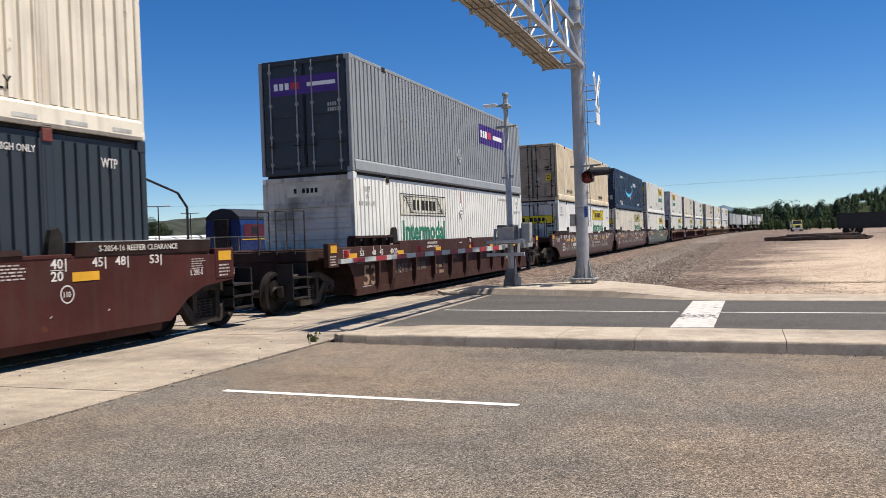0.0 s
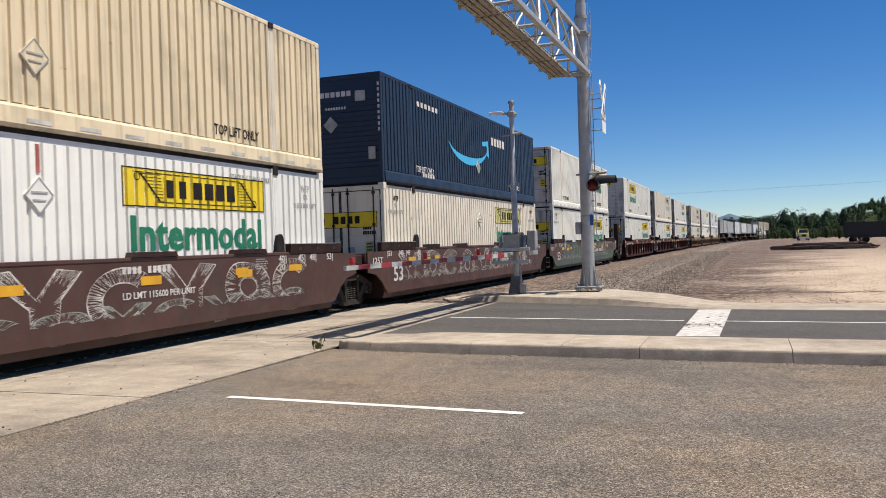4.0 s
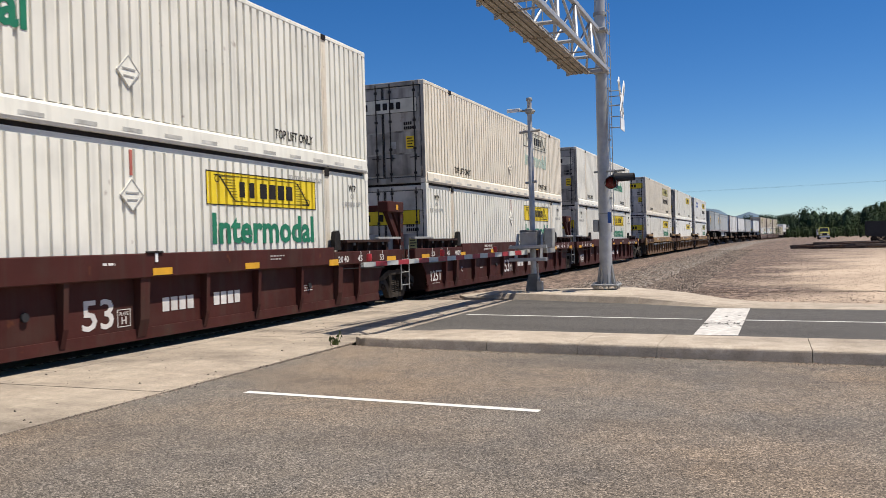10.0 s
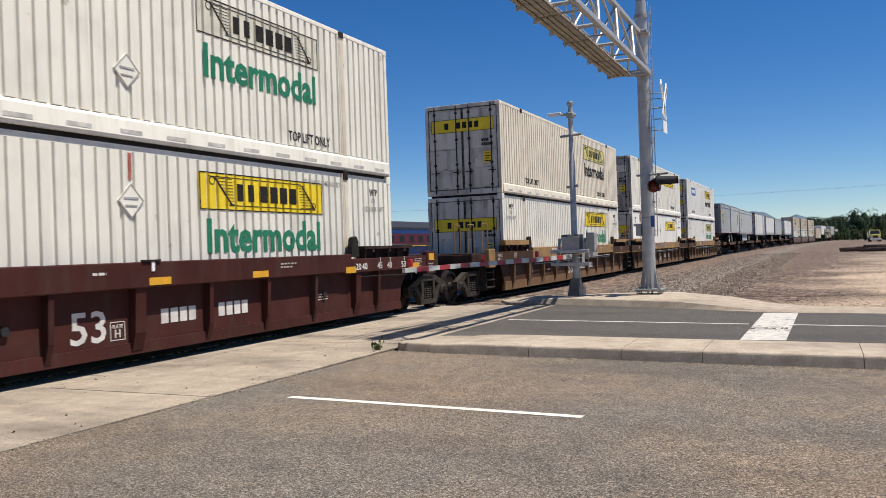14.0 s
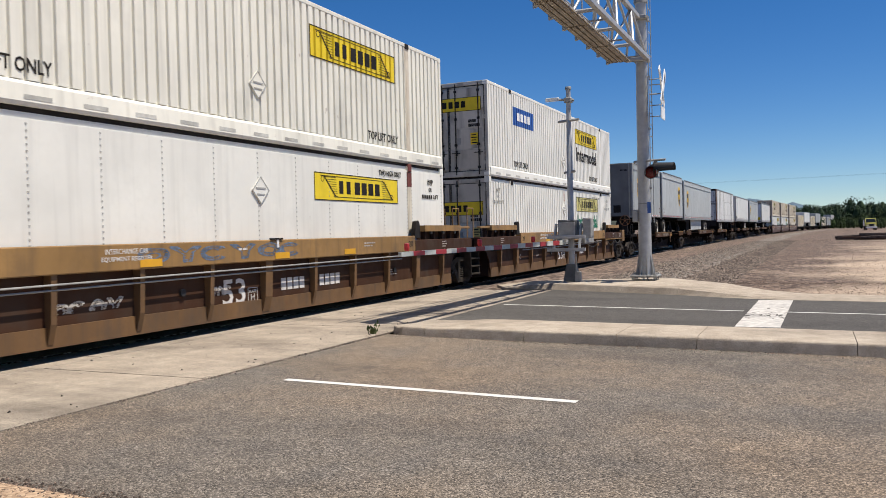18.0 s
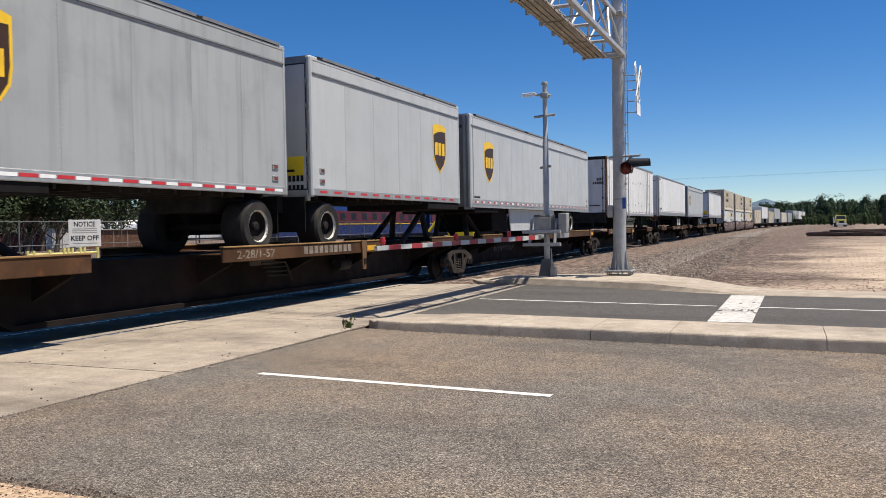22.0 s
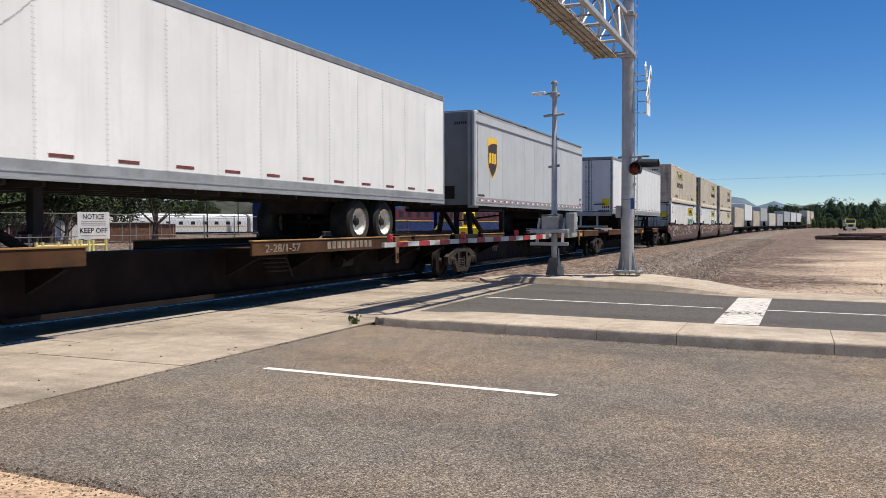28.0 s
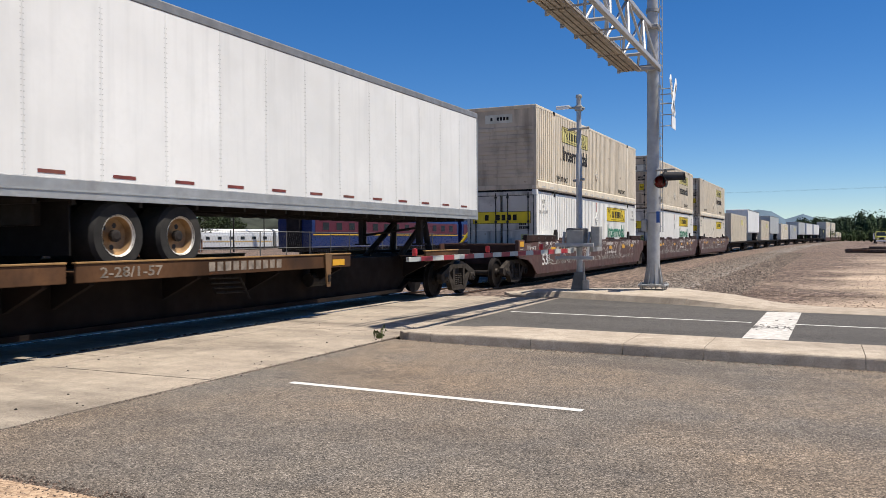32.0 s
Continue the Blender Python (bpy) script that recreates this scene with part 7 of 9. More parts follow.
def spine_car(a, b, decks, hitches, front_bogie, rear_bogie, hand=False, long_name=False):
    """One unit of a trailer-carrying car between two bogies; decks: (from, to); hitches: (place, which way the strut leans)."""
    car = thing("spine_car", "rusty brown spine car with ochre wheel decks", "railcar", "spine cars")
    mid, h = (a + b) / 2, (b - a) / 2
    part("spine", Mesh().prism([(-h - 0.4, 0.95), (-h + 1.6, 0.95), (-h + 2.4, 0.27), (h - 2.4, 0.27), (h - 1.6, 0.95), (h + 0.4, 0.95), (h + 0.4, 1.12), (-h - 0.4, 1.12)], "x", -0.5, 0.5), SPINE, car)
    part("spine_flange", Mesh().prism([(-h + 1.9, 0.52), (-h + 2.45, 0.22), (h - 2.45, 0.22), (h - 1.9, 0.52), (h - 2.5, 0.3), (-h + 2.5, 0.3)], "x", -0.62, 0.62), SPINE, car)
    for d0, d1 in decks:
        y0, y1 = d0 - mid, d1 - mid
        for s in (-1, 1):
            x0, x1 = sorted((s * 0.62, s * 1.36))
            m = Mesh().box(x0, x1, y0, y1, 1.125, 1.14)
            part("wheel_deck", m, DECK, car)
            m = Mesh().box(*sorted((s * 1.33, s * 1.38)), y0, y1, 0.99, 1.245, 0.01)
            edge = part("deck_edge", m, DECK, car)
            part("worn_lip", Mesh().box(*sorted((s * 1.3, s * 1.395)), y0, y1, 1.245, 1.272, 0.006), DECK_LIP, edge, "rubbed ochre top edge")
            for k in range(max(2, int((y1 - y0) / 1.6))):
                yy = y0 + 0.3 + k * (y1 - y0 - 0.6) / max(1, int((y1 - y0) / 1.6) - 1)
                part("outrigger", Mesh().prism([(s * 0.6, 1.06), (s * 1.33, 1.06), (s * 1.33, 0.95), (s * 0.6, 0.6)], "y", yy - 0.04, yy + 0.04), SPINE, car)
        if y1 - y0 > 4:
            at = y0 + (3.05 if long_name else 0.4)
            for word in (("ALL", "PURPOSE", "SPINE", "CAR") if long_name else ("2-28/1-57",)):
                letters("car_mark", word, 0.13 * len(word), 0.15, (1.382, at, 1.04), "x", DECK_PRINT, car)
                at += 0.13 * len(word) + 0.12
            m = Mesh()
            for k in range(3 if long_name else 10):
                a = y0 + 0.22 + 0.24 * k if long_name else at + 0.9 + 0.2 * k
                m.box(1.38, 1.383, a, a + 0.14, 1.05, 1.2)
            part("stencil", m, DECK_PRINT, car)
            latch = part("tie_down", Mesh().prism([(y1 - 1.02, 1.27), (y1 - 0.78, 1.27), (y1 - 0.84, 0.62), (y1 - 0.96, 0.62)], "x", 1.39, 1.42), RIB_RUST, car, "rusty folding tie-down arm")
            part("tie_hook", Mesh().box(1.42, 1.44, y1 - 0.94, y1 - 0.86, 0.72, 0.86), STEEL_DARK, latch)
            part("reflector", Mesh().box(1.38, 1.386, y1 - 0.7, y1 - 0.25, 1.03, 1.15), ORANGE, car)
    for p, lean in hitches:
        y = p - mid
        m = Mesh()
        for x in (-0.45, 0.45):
            m.rod((x, y, 2.05), (x * 1.3, y - lean * 0.1, 1.1), 0.09, 8)
            m.rod((x, y, 2.0), (x * 1.1, y + lean * 1.5, 1.12), 0.08, 8)
        m.box(-0.55, 0.55, y - 0.4, y + 0.4, 2.02, 2.11, 0.02)
        m.box(-0.3, 0.3, y - 0.25, y + lean * 1.6 if lean > 0 else y + 0.25, 1.1, 1.2) if lean > 0 else m.box(-0.3, 0.3, y + lean * 1.6, y + 0.25, 1.1, 1.2)
        part("hitch_stand", m, KINGPIN, car)
    for s in (-1, 1):
        y0, y1 = sorted((s * (h - 0.9), s * (h + 0.55)))
        part("end_sill", Mesh().box(-1.25, 1.25, y0, y1, 1.12, 1.26, 0.015), SPINE, car)
    if front_bogie:
        bogie(car, -h)
    if rear_bogie:
        bogie(car, h)
    if hand:
        m = Mesh()
        y = -h - 0.9
        for yy in (y, y + 0.5):
            m.rod((1.3, yy, 0.45), (1.3, yy, 1.75), 0.017, 6)
        for z in (0.45, 0.8, 1.75):
            m.rod((1.3, y, z), (1.3, y + 0.5, z), 0.014, 6)
        part("grab_rail", m, BAR_DARK, car)
        brake_wheel(car, 0.95, y + 0.3, 2.0, RUSTY)
        part("coupler", Mesh().box(-0.15, 0.15, -h - 1.9, -h - 0.4, 0.72, 0.98, 0.03), STEEL_DARK, car)
    # brake levers, bent pipes and the air reservoir slung on the spine
    for k in range(4):
        y, z = -1.2 + 0.12 * k, 0.92 - 0.09 * k
        part("brake_rod", Mesh().rod((1.02 - 0.05 * k, y, z), (1.02 - 0.05 * k, y + 0.8, z - 0.02), 0.02, 6).rod((1.02 - 0.05 * k, y + 0.8, z - 0.02), (1.0 - 0.05 * k, y + 0.95, z - 0.16), 0.02, 6), STEEL_DARK, car)
    part("air_reservoir", Mesh().rod((0.7, 2.2, 0.72), (0.7, 2.7, 0.72), 0.14, 12), STEEL_DARK, car)
    return on_train(car, mid)


spine_car(227.19, 244.89, [(227.79, 230.29), (233.19, 239.19), (242.29, 244.09)], [(228.49, 1), (243.69, -1)], True, True, True)
c = spine_car(244.89, 263.69, [(246.29, 248.29), (252.8, 262.49)], [(247.09, 1)], False, True)
scrawl(c, -4.45, -2.0, 0.38, 0.82, 0.502, random.Random(31), FAINT_SPRAY, 6)
part("reflector", Mesh().box(0.5, 0.506, -2.6, -2.1, 0.93, 1.05), DECK_LIP, c, "worn yellow patch")
spine_car(263.69, 281.79, [(266.09, 273.89), (278.89, 280.79)], [(280.29, -1)], False, True)
spine_car(285.19, 302.89, [(285.69, 288.29), (292.05, 298.75), (298.95, 301.3)], [(286.69, 1)], True, True, True)
c = spine_car(302.89, 321.0, [(303.89, 305.89), (310.67, 316.9), (317.1, 320.0)], [(304.99, 1)], False, True, long_name=True)
scrawl(c, -4.82, -4.14, 0.48, 0.82, 0.502, random.Random(32), DECK_PRINT, 3)
part("reflector", Mesh().box(0.5, 0.506, -2.5, -2.02, 0.93, 1.06), ORANGE, c)
spine_car(321.0, 338.89, [(322.4, 325.6), (325.75, 332.7), (336.29, 338.29)], [(338.09, -1)], False, True)


# ---- the far end of the train ----
def flat_load(a, b, z0, z1, mat, words, name, category, wheels=True):
    ob = thing(name, words, category, "far loads of the train")
    mid, h = (a + b) / 2, (b - a) / 2
    m = Mesh()
    if name == "intermodal_container":
        part("body", Mesh().box(-1.28, 1.28, -h + 0.04, h, z0, z1), mat, ob)
        part("side_panel", ribbed(-h + 0.1, h - 0.1, z0 + 0.12, z1 - 0.08, 1.298, -h + 0.1), mat, ob)
        for y in (-h, h - 0.1, -6.05 if h > 7 else -h, 6.05 if h > 7 else -h):
            part("corner_post", Mesh().box(1.2, 1.31, y, y + 0.1, z0, z1), mat, ob)
        part("brand_mark", Mesh().box(1.3, 1.306, h * 0.2, h * 0.2 + 2.6, z1 - 1.1, z1 - 0.5), FADED_YELLOW, ob)
        part("door", Mesh().box(-1.2, 1.2, -h, -h + 0.04, z0 + 0.1, z1 - 0.1), mat, ob)
    else:
        part("body", Mesh().box(-1.3, 1.3, -h, h, z0, z1, 0.03), mat, ob)
        part("bottom_rail", Mesh().box(1.29, 1.31, -h + 0.1, h - 0.1, z0, z0 + 0.15), ALLOY, ob)
        part("top_rail", Mesh().box(1.28, 1.31, -h + 0.1, h - 0.1, z1 - 0.12, z1), ROOF_GREY, ob)
        for y in (h - 3.4, h - 2.1):
            road_wheel(ob, y, 1.62)
        part("landing_leg", Mesh().box(0.7, 0.9, -h + 2.4, -h + 2.6, 1.13, z0), STEEL_DARK, ob)
        part("hitch_stand", Mesh().box(-0.4, 0.4, -h + 0.9, -h + 1.7, 1.13, z0), KINGPIN, ob)
    on_train(ob, mid)


def flat_car(a, b, mat=SPINE):
    car = thing("flat_car", "dark flat railcar under a single load", "railcar", "far flat cars")
    mid, h = (a + b) / 2, (b - a) / 2
    part("deck", Mesh().box(-1.35, 1.35, -h, h, 0.95, 1.12, 0.01), SPINE, car)
    part("spine", Mesh().prism([(-h, 0.95), (-h + 2.6, 0.45), (h - 2.6, 0.45), (h, 0.95)], "x", -0.8, 0.8), mat, car)
    for y in (-h + 1.2, h - 1.2):
        bogie(car, y, False)
    on_train(car, mid)


FLAT = (("c", 405.89, 422.09, CREAM), ("t", 424.09, 439.09, TRAILER_WHITE), ("c", 441.49, 455.89, CREAM), ("t", 457.89, 473.89, TRAILER_GREY), ("c", 478.49, 494.69, PALE), ("c", 498.49, 514.69, TRAILER_GREY),
        ("t", 518.69, 534.79, TRAILER_GREY), ("t", 538.89, 554.89, TRAILER_WHITE), ("t", 558.29, 573.89, TRAILER_WHITE), ("c", 576.49, 591.69, CDARK))
for kind_, a, b, mt in FLAT:
    if kind_ == "c":
        flat_load(a, b, 1.12, 4.0, mt, "single pale container on a flat railcar far off", "intermodal_container", "container")
    else:
        flat_load(a, b, 2.1, 4.95, mt, "pale box trailer on a flat railcar far off", "semi_trailer", "trailer")
    flat_car(a - 1.2, b + 1.0)
for a, tops in ((594.89, 2), (612.89, 2), (630.89, 1), (646.89, 1)):
    for lv in range(tops):
        flat_load(a, a + 14.5, (LOW, TOP)[lv], (LOW, TOP)[lv] + 2.88, PALE, "pale container in a well car at the train's end", "intermodal_container", "container")
    car = thing("well_car", "maroon well car near the end of the train", "railcar", "far well cars")
    part("side_plate", Mesh().prism([(-8.9, 1.1), (-7.4, 0.34), (7.4, 0.34), (8.9, 1.1), (8.9, 1.4), (-8.9, 1.4)], "x", -1.4, -1.36), RUST_RED, car)
    part("side_plate", Mesh().prism([(-8.9, 1.1), (-7.4, 0.34), (7.4, 0.34), (8.9, 1.1), (8.9, 1.4), (-8.9, 1.4)], "x", 1.36, 1.4), RUST_RED, car)
    part("well_floor", Mesh().box(-1.36, 1.36, -7.4, 7.4, 0.27, 0.35), STEEL_DARK, car)
    for y in (-8.6, 8.6):
        bogie(car, y, False)
    on_train(car, a + 7.25)

# ---- crossing signals ----
LENS = paint("dark_red_glass", (0.13, 0.012, 0.012), 0.25, grain=0.1)


def cantilever():
    ob = thing("signal_cantilever", "grey steel signal cantilever with truss arm over the road", "signal mast")
    X, Y, Z = -4.17, 22.72, 0.15
    m = Mesh().lathe([(0.172, 0.14), (0.172, 1.0), (0.155, 6.1), (0.145, 7.9), (0.0, 7.9)], (X, Y, Z), "z", 28)
    part("pole", m, GALV, ob, smooth=True)
    part("pole_collar", Mesh().lathe([(0.0, 0), (0.18, 0), (0.18, 0.09), (0.0, 0.09)], (X, Y, 7.62), "z", 28), GALV_DULL, ob)
    part("pole_cap", Mesh().lathe([(0.12, 0), (0.12, 0.5), (0.07, 0.56), (0.0, 0.56)], (X, Y, 8.0), "z", 20), GALV_DULL, ob)
    part("base_plate", Mesh().box(X - 0.36, X + 0.36, Y - 0.36, Y + 0.36, Z + 0.09, Z + 0.14, 0.01), GALV_DULL, ob)
    for k in range(8):
        a = 2 * math.pi * (k + 0.5) / 8
        dx, dy = math.cos(a), math.sin(a)
        m = Mesh().prism([(0.14, 0.14), (0.27, 0.14), (0.18, 0.66), (0.14, 0.66)], "y", -0.012, 0.012)
        m.v = [(X + u * dx - v * dy, Y + u * dy + v * dx, Z + w) for u, v, w in m.v]
        part("gusset", m, GALV_DULL, ob)
    for sx in (-0.29, 0.0, 0.29):
        for sy in (-0.29, 0.0, 0.29):
            if sx or sy:
                b = Mesh().rod((X + sx, Y + sy, Z), (X + sx, Y + sy, Z + 0.2), 0.018, 8)
                b.box(X + sx - 0.035, X + sx + 0.035, Y + sy - 0.035, Y + sy + 0.035, Z + 0.14, Z + 0.17)
                b.box(X + sx - 0.035, X + sx + 0.035, Y + sy - 0.035, Y + sy + 0.035, Z + 0.05, Z + 0.09)
                part("anchor_bolt", b, GALV_DULL, ob)
    # three-chord truss arm
    x0, x1, xt, zb, zt, ya, yb = -4.52, -3.97, -4.2, 6.08, 7.2, 22.42, 13.3
    for x, z in ((x0, zb), (x1, zb), (xt, zt)):
        part("chord", Mesh().box(x - 0.058, x + 0.058, yb, ya, z - 0.058, z + 0.058, 0.012), GALV, ob)
    n = 5
    step = (ya - yb) / n
    for k in range(n + 1):
        y = yb + k * step
        part("cross_bar", Mesh().rod((x0, y, zb), (x1, y, zb), 0.042, 6), GALV, ob)
        if k < n:
            for x in (x0, x1):
                part("web_bar", Mesh().rod((x, y, zb), (xt, y + step / 2, zt), 0.034, 8), GALV, ob)
                part("web_bar", Mesh().rod((xt, y + step / 2, zt), (x, y + step, zb), 0.034, 8), GALV, ob)
    part("mounting_band", Mesh().box(x0 - 0.03, x1 + 0.06, Y - 0.36, Y - 0.22, zb - 0.06, zb + 0.05, 0.02), GALV, ob)
    part("mounting_band", Mesh().box(X - 0.2, X + 0.2, Y - 0.2, Y + 0.2, zb - 0.04, zb + 0.04, 0.02), GALV_DULL, ob)
    part("mounting_band", Mesh().box(X - 0.2, X + 0.2, Y - 0.3, Y + 0.2, zt - 0.05, zt + 0.05, 0.02), GALV_DULL, ob)
    # walkway beside the arm, its planks seen from below
    wk = part("walkway", Mesh().box(-4.92, -4.40, yb, 22.3, zb - 0.06, zb - 0.03), paint("worn_zinc_walkway", (0.33, 0.295, 0.25), 0.7, 0.2, grain=0.2, dirt=0.4), ob)
    for k in range(4):
        xx = -4.91 + k * 0.13
        for j in range(4):
            part("walkway_plank", Mesh().box(xx, xx + 0.095, yb + 0.05 + j * 2.24, yb + 2.15 + j * 2.24, zb - 0.10, zb - 0.061), MATS["worn_zinc_walkway"], wk)
    for k in range(9):
        y = yb + 0.3 + k * 1.05
        part("bracket", Mesh().prism([(-4.97, zb - 0.03), (-4.84, zb - 0.03), (-4.84, zb - 0.10), (-4.91, zb - 0.15), (-4.97, zb - 0.15)], "y", y - 0.03, y + 0.03), GALV_DULL, wk)
        if k % 2 == 0:
            part("joist", Mesh().box(-4.92, x1, y - 0.025, y + 0.025, zb - 0.03, zb + 0.0), GALV_DULL, wk)
    for k in range(7):
        y = yb + 0.3 + k * 1.4
        part("rail_post", Mesh().rod((-4.88, y, zb - 0.05), (-4.88, y, zb + 1.0), 0.018, 6), GALV, wk)
    for z in (0.5, 1.0):
        part("hand_rail", Mesh().rod((-4.88, yb, zb + z), (-4.88, 22.3, zb + z), 0.022, 6), GALV, wk)
    # ladder on the far side of the pole
    lx = X + 0.22
    m = Mesh()
    for dy in (-0.2, 0.2):
        m.rod((lx, Y + dy, 1.7), (lx, Y + dy, 8.0), 0.013, 6)
    lad = part("ladder", m, GALV, ob)
    for k in range(20):
        part("rung", Mesh().rod((lx, Y - 0.2, 1.85 + 0.31 * k), (lx, Y + 0.2, 1.85 + 0.31 * k), 0.011, 6), GALV, lad)
    for z in (2.6, 4.2, 5.6, 7.2):
        part("ladder_bracket", Mesh().box(X + 0.13, lx, Y - 0.03, Y + 0.03, z, z + 0.05), GALV_DULL, lad)
    # crossed boards, held off the pole, almost edge-on to the camera
    cx = X + 0.54
    part("crossbuck_arm", Mesh().rod((X + 0.2, Y, 5.15), (cx, Y, 5.15), 0.018, 6), GALV_DULL, ob)
    for z in (4.55, 4.85, 5.4, 5.55):
        part("crossbuck_arm", Mesh().rod((X + 0.2, Y, z), (cx - 0.02, Y, z), 0.013, 6), GALV_DULL, ob)
    for turn in (50, -50):
        m = Mesh().box(-0.012, 0.012, -0.61, 0.61, -0.11, 0.11)
        rot = Matrix.Translation((cx + 0.02 * (1 if turn > 0 else -1), Y, 5.32)) @ Matrix.Rotation(radians(1), 4, "Z") @ Matrix.Rotation(radians(turn), 4, "X")
        m.v = [tuple(rot @ Vector(v)) for v in m.v]
        part("crossbuck_board", m, WHITE, ob, "white crossed board")
        b = Mesh()
        for s in (-1, 1):
            for k in range(5):
                b.box(-0.0145, 0.0145, s * 0.17 + s * k * 0.075 - 0.025, s * 0.17 + s * k * 0.075 + 0.02, -0.06, 0.06)
        b.v = [tuple(rot @ Vector(v)) for v in b.v]
        part("board_print", b, INK, ob)
    m = Mesh().box(-0.01, 0.01, -0.3, 0.3, -0.16, 0.16)
    rot = Matrix.Translation((cx, Y, 4.62)) @ Matrix.Rotation(radians(0), 4, "Z")
    m.v = [tuple(rot @ Vector(v)) for v in m.v]
    part("track_plate", m, WHITE, ob)
    # flashing lamps
    part("lamp_arm", Mesh().rod((X - 0.25, Y - 0.02, 3.36), (X + 0.62, Y - 0.25, 3.36), 0.03, 8), GALV_DULL, ob)
    for px, py, pz, ang, disc in ((X + 0.36, Y - 0.36, 3.12, -6, 0.24), (X + 0.27, Y - 0.46, 3.02, -80, 0.17)):
        place = Matrix.Translation((px, py, pz)) @ Matrix.Rotation(radians(ang), 4, "Z")

        def at(mesh):
            mesh.v = [tuple(place @ Vector(v)) for v in mesh.v]
            return mesh

        lamp = part("signal_lamp", at(Mesh().lathe([(0.0, -0.12), (0.1, -0.12), (0.16, 0.0), (0.16, 0.05), (0.0, 0.05)], (0, 0, 0), "x", 22)), BLACK, ob, "black flashing lamp housing")
        part("backboard", at(Mesh().lathe([(0.15, 0.02), (disc, 0.02), (disc, 0.035), (0.15, 0.035)], (0, 0, 0), "x", 30, True)), BLACK, lamp)
        part("lens", at(Mesh().lathe([(0.0, 0.052), (0.12, 0.055), (0.15, 0.05), (0.15, 0.06), (0.1, 0.075), (0.0, 0.085)], (0, 0, 0), "x", 22)), LENS, lamp, "dark red lens")
        hood = Mesh()
        rings = []
        for xx, r in ((0.03, 0.165), (0.52, 0.14)):
            rings.append([(xx, r * math.cos(math.pi * (-0.12 + 1.24 * k / 14)), r * math.sin(math.pi * (-0.12 + 1.24 * k / 14))) for k in range(15)] + [(xx, (r - 0.012) * math.cos(math.pi * (-0.12 + 1.24 * k / 14)), (r - 0.012) * math.sin(math.pi * (-0.12 + 1.24 * k / 14))) for k in range(14, -1, -1)])
        part("hood", at(hood.loft(rings)), BLACK, lamp)
    part("junction_box", Mesh().box(X - 0.3, X - 0.16, Y - 0.16, Y + 0.12, 1.72, 2.05, 0.02), GALV_DULL, ob)
    part("number_tag", Mesh().box(X + 0.11, X + 0.2, Y - 0.17, Y - 0.16, 1.95, 2.25), ROYAL, ob, "small blue plate")
    part("strap", Mesh().lathe([(0.165, 0), (0.175, 0), (0.175, 0.03), (0.165, 0.03)], (X, Y, 2.2), "z", 24, True), GALV_DULL, ob)


cantilever()


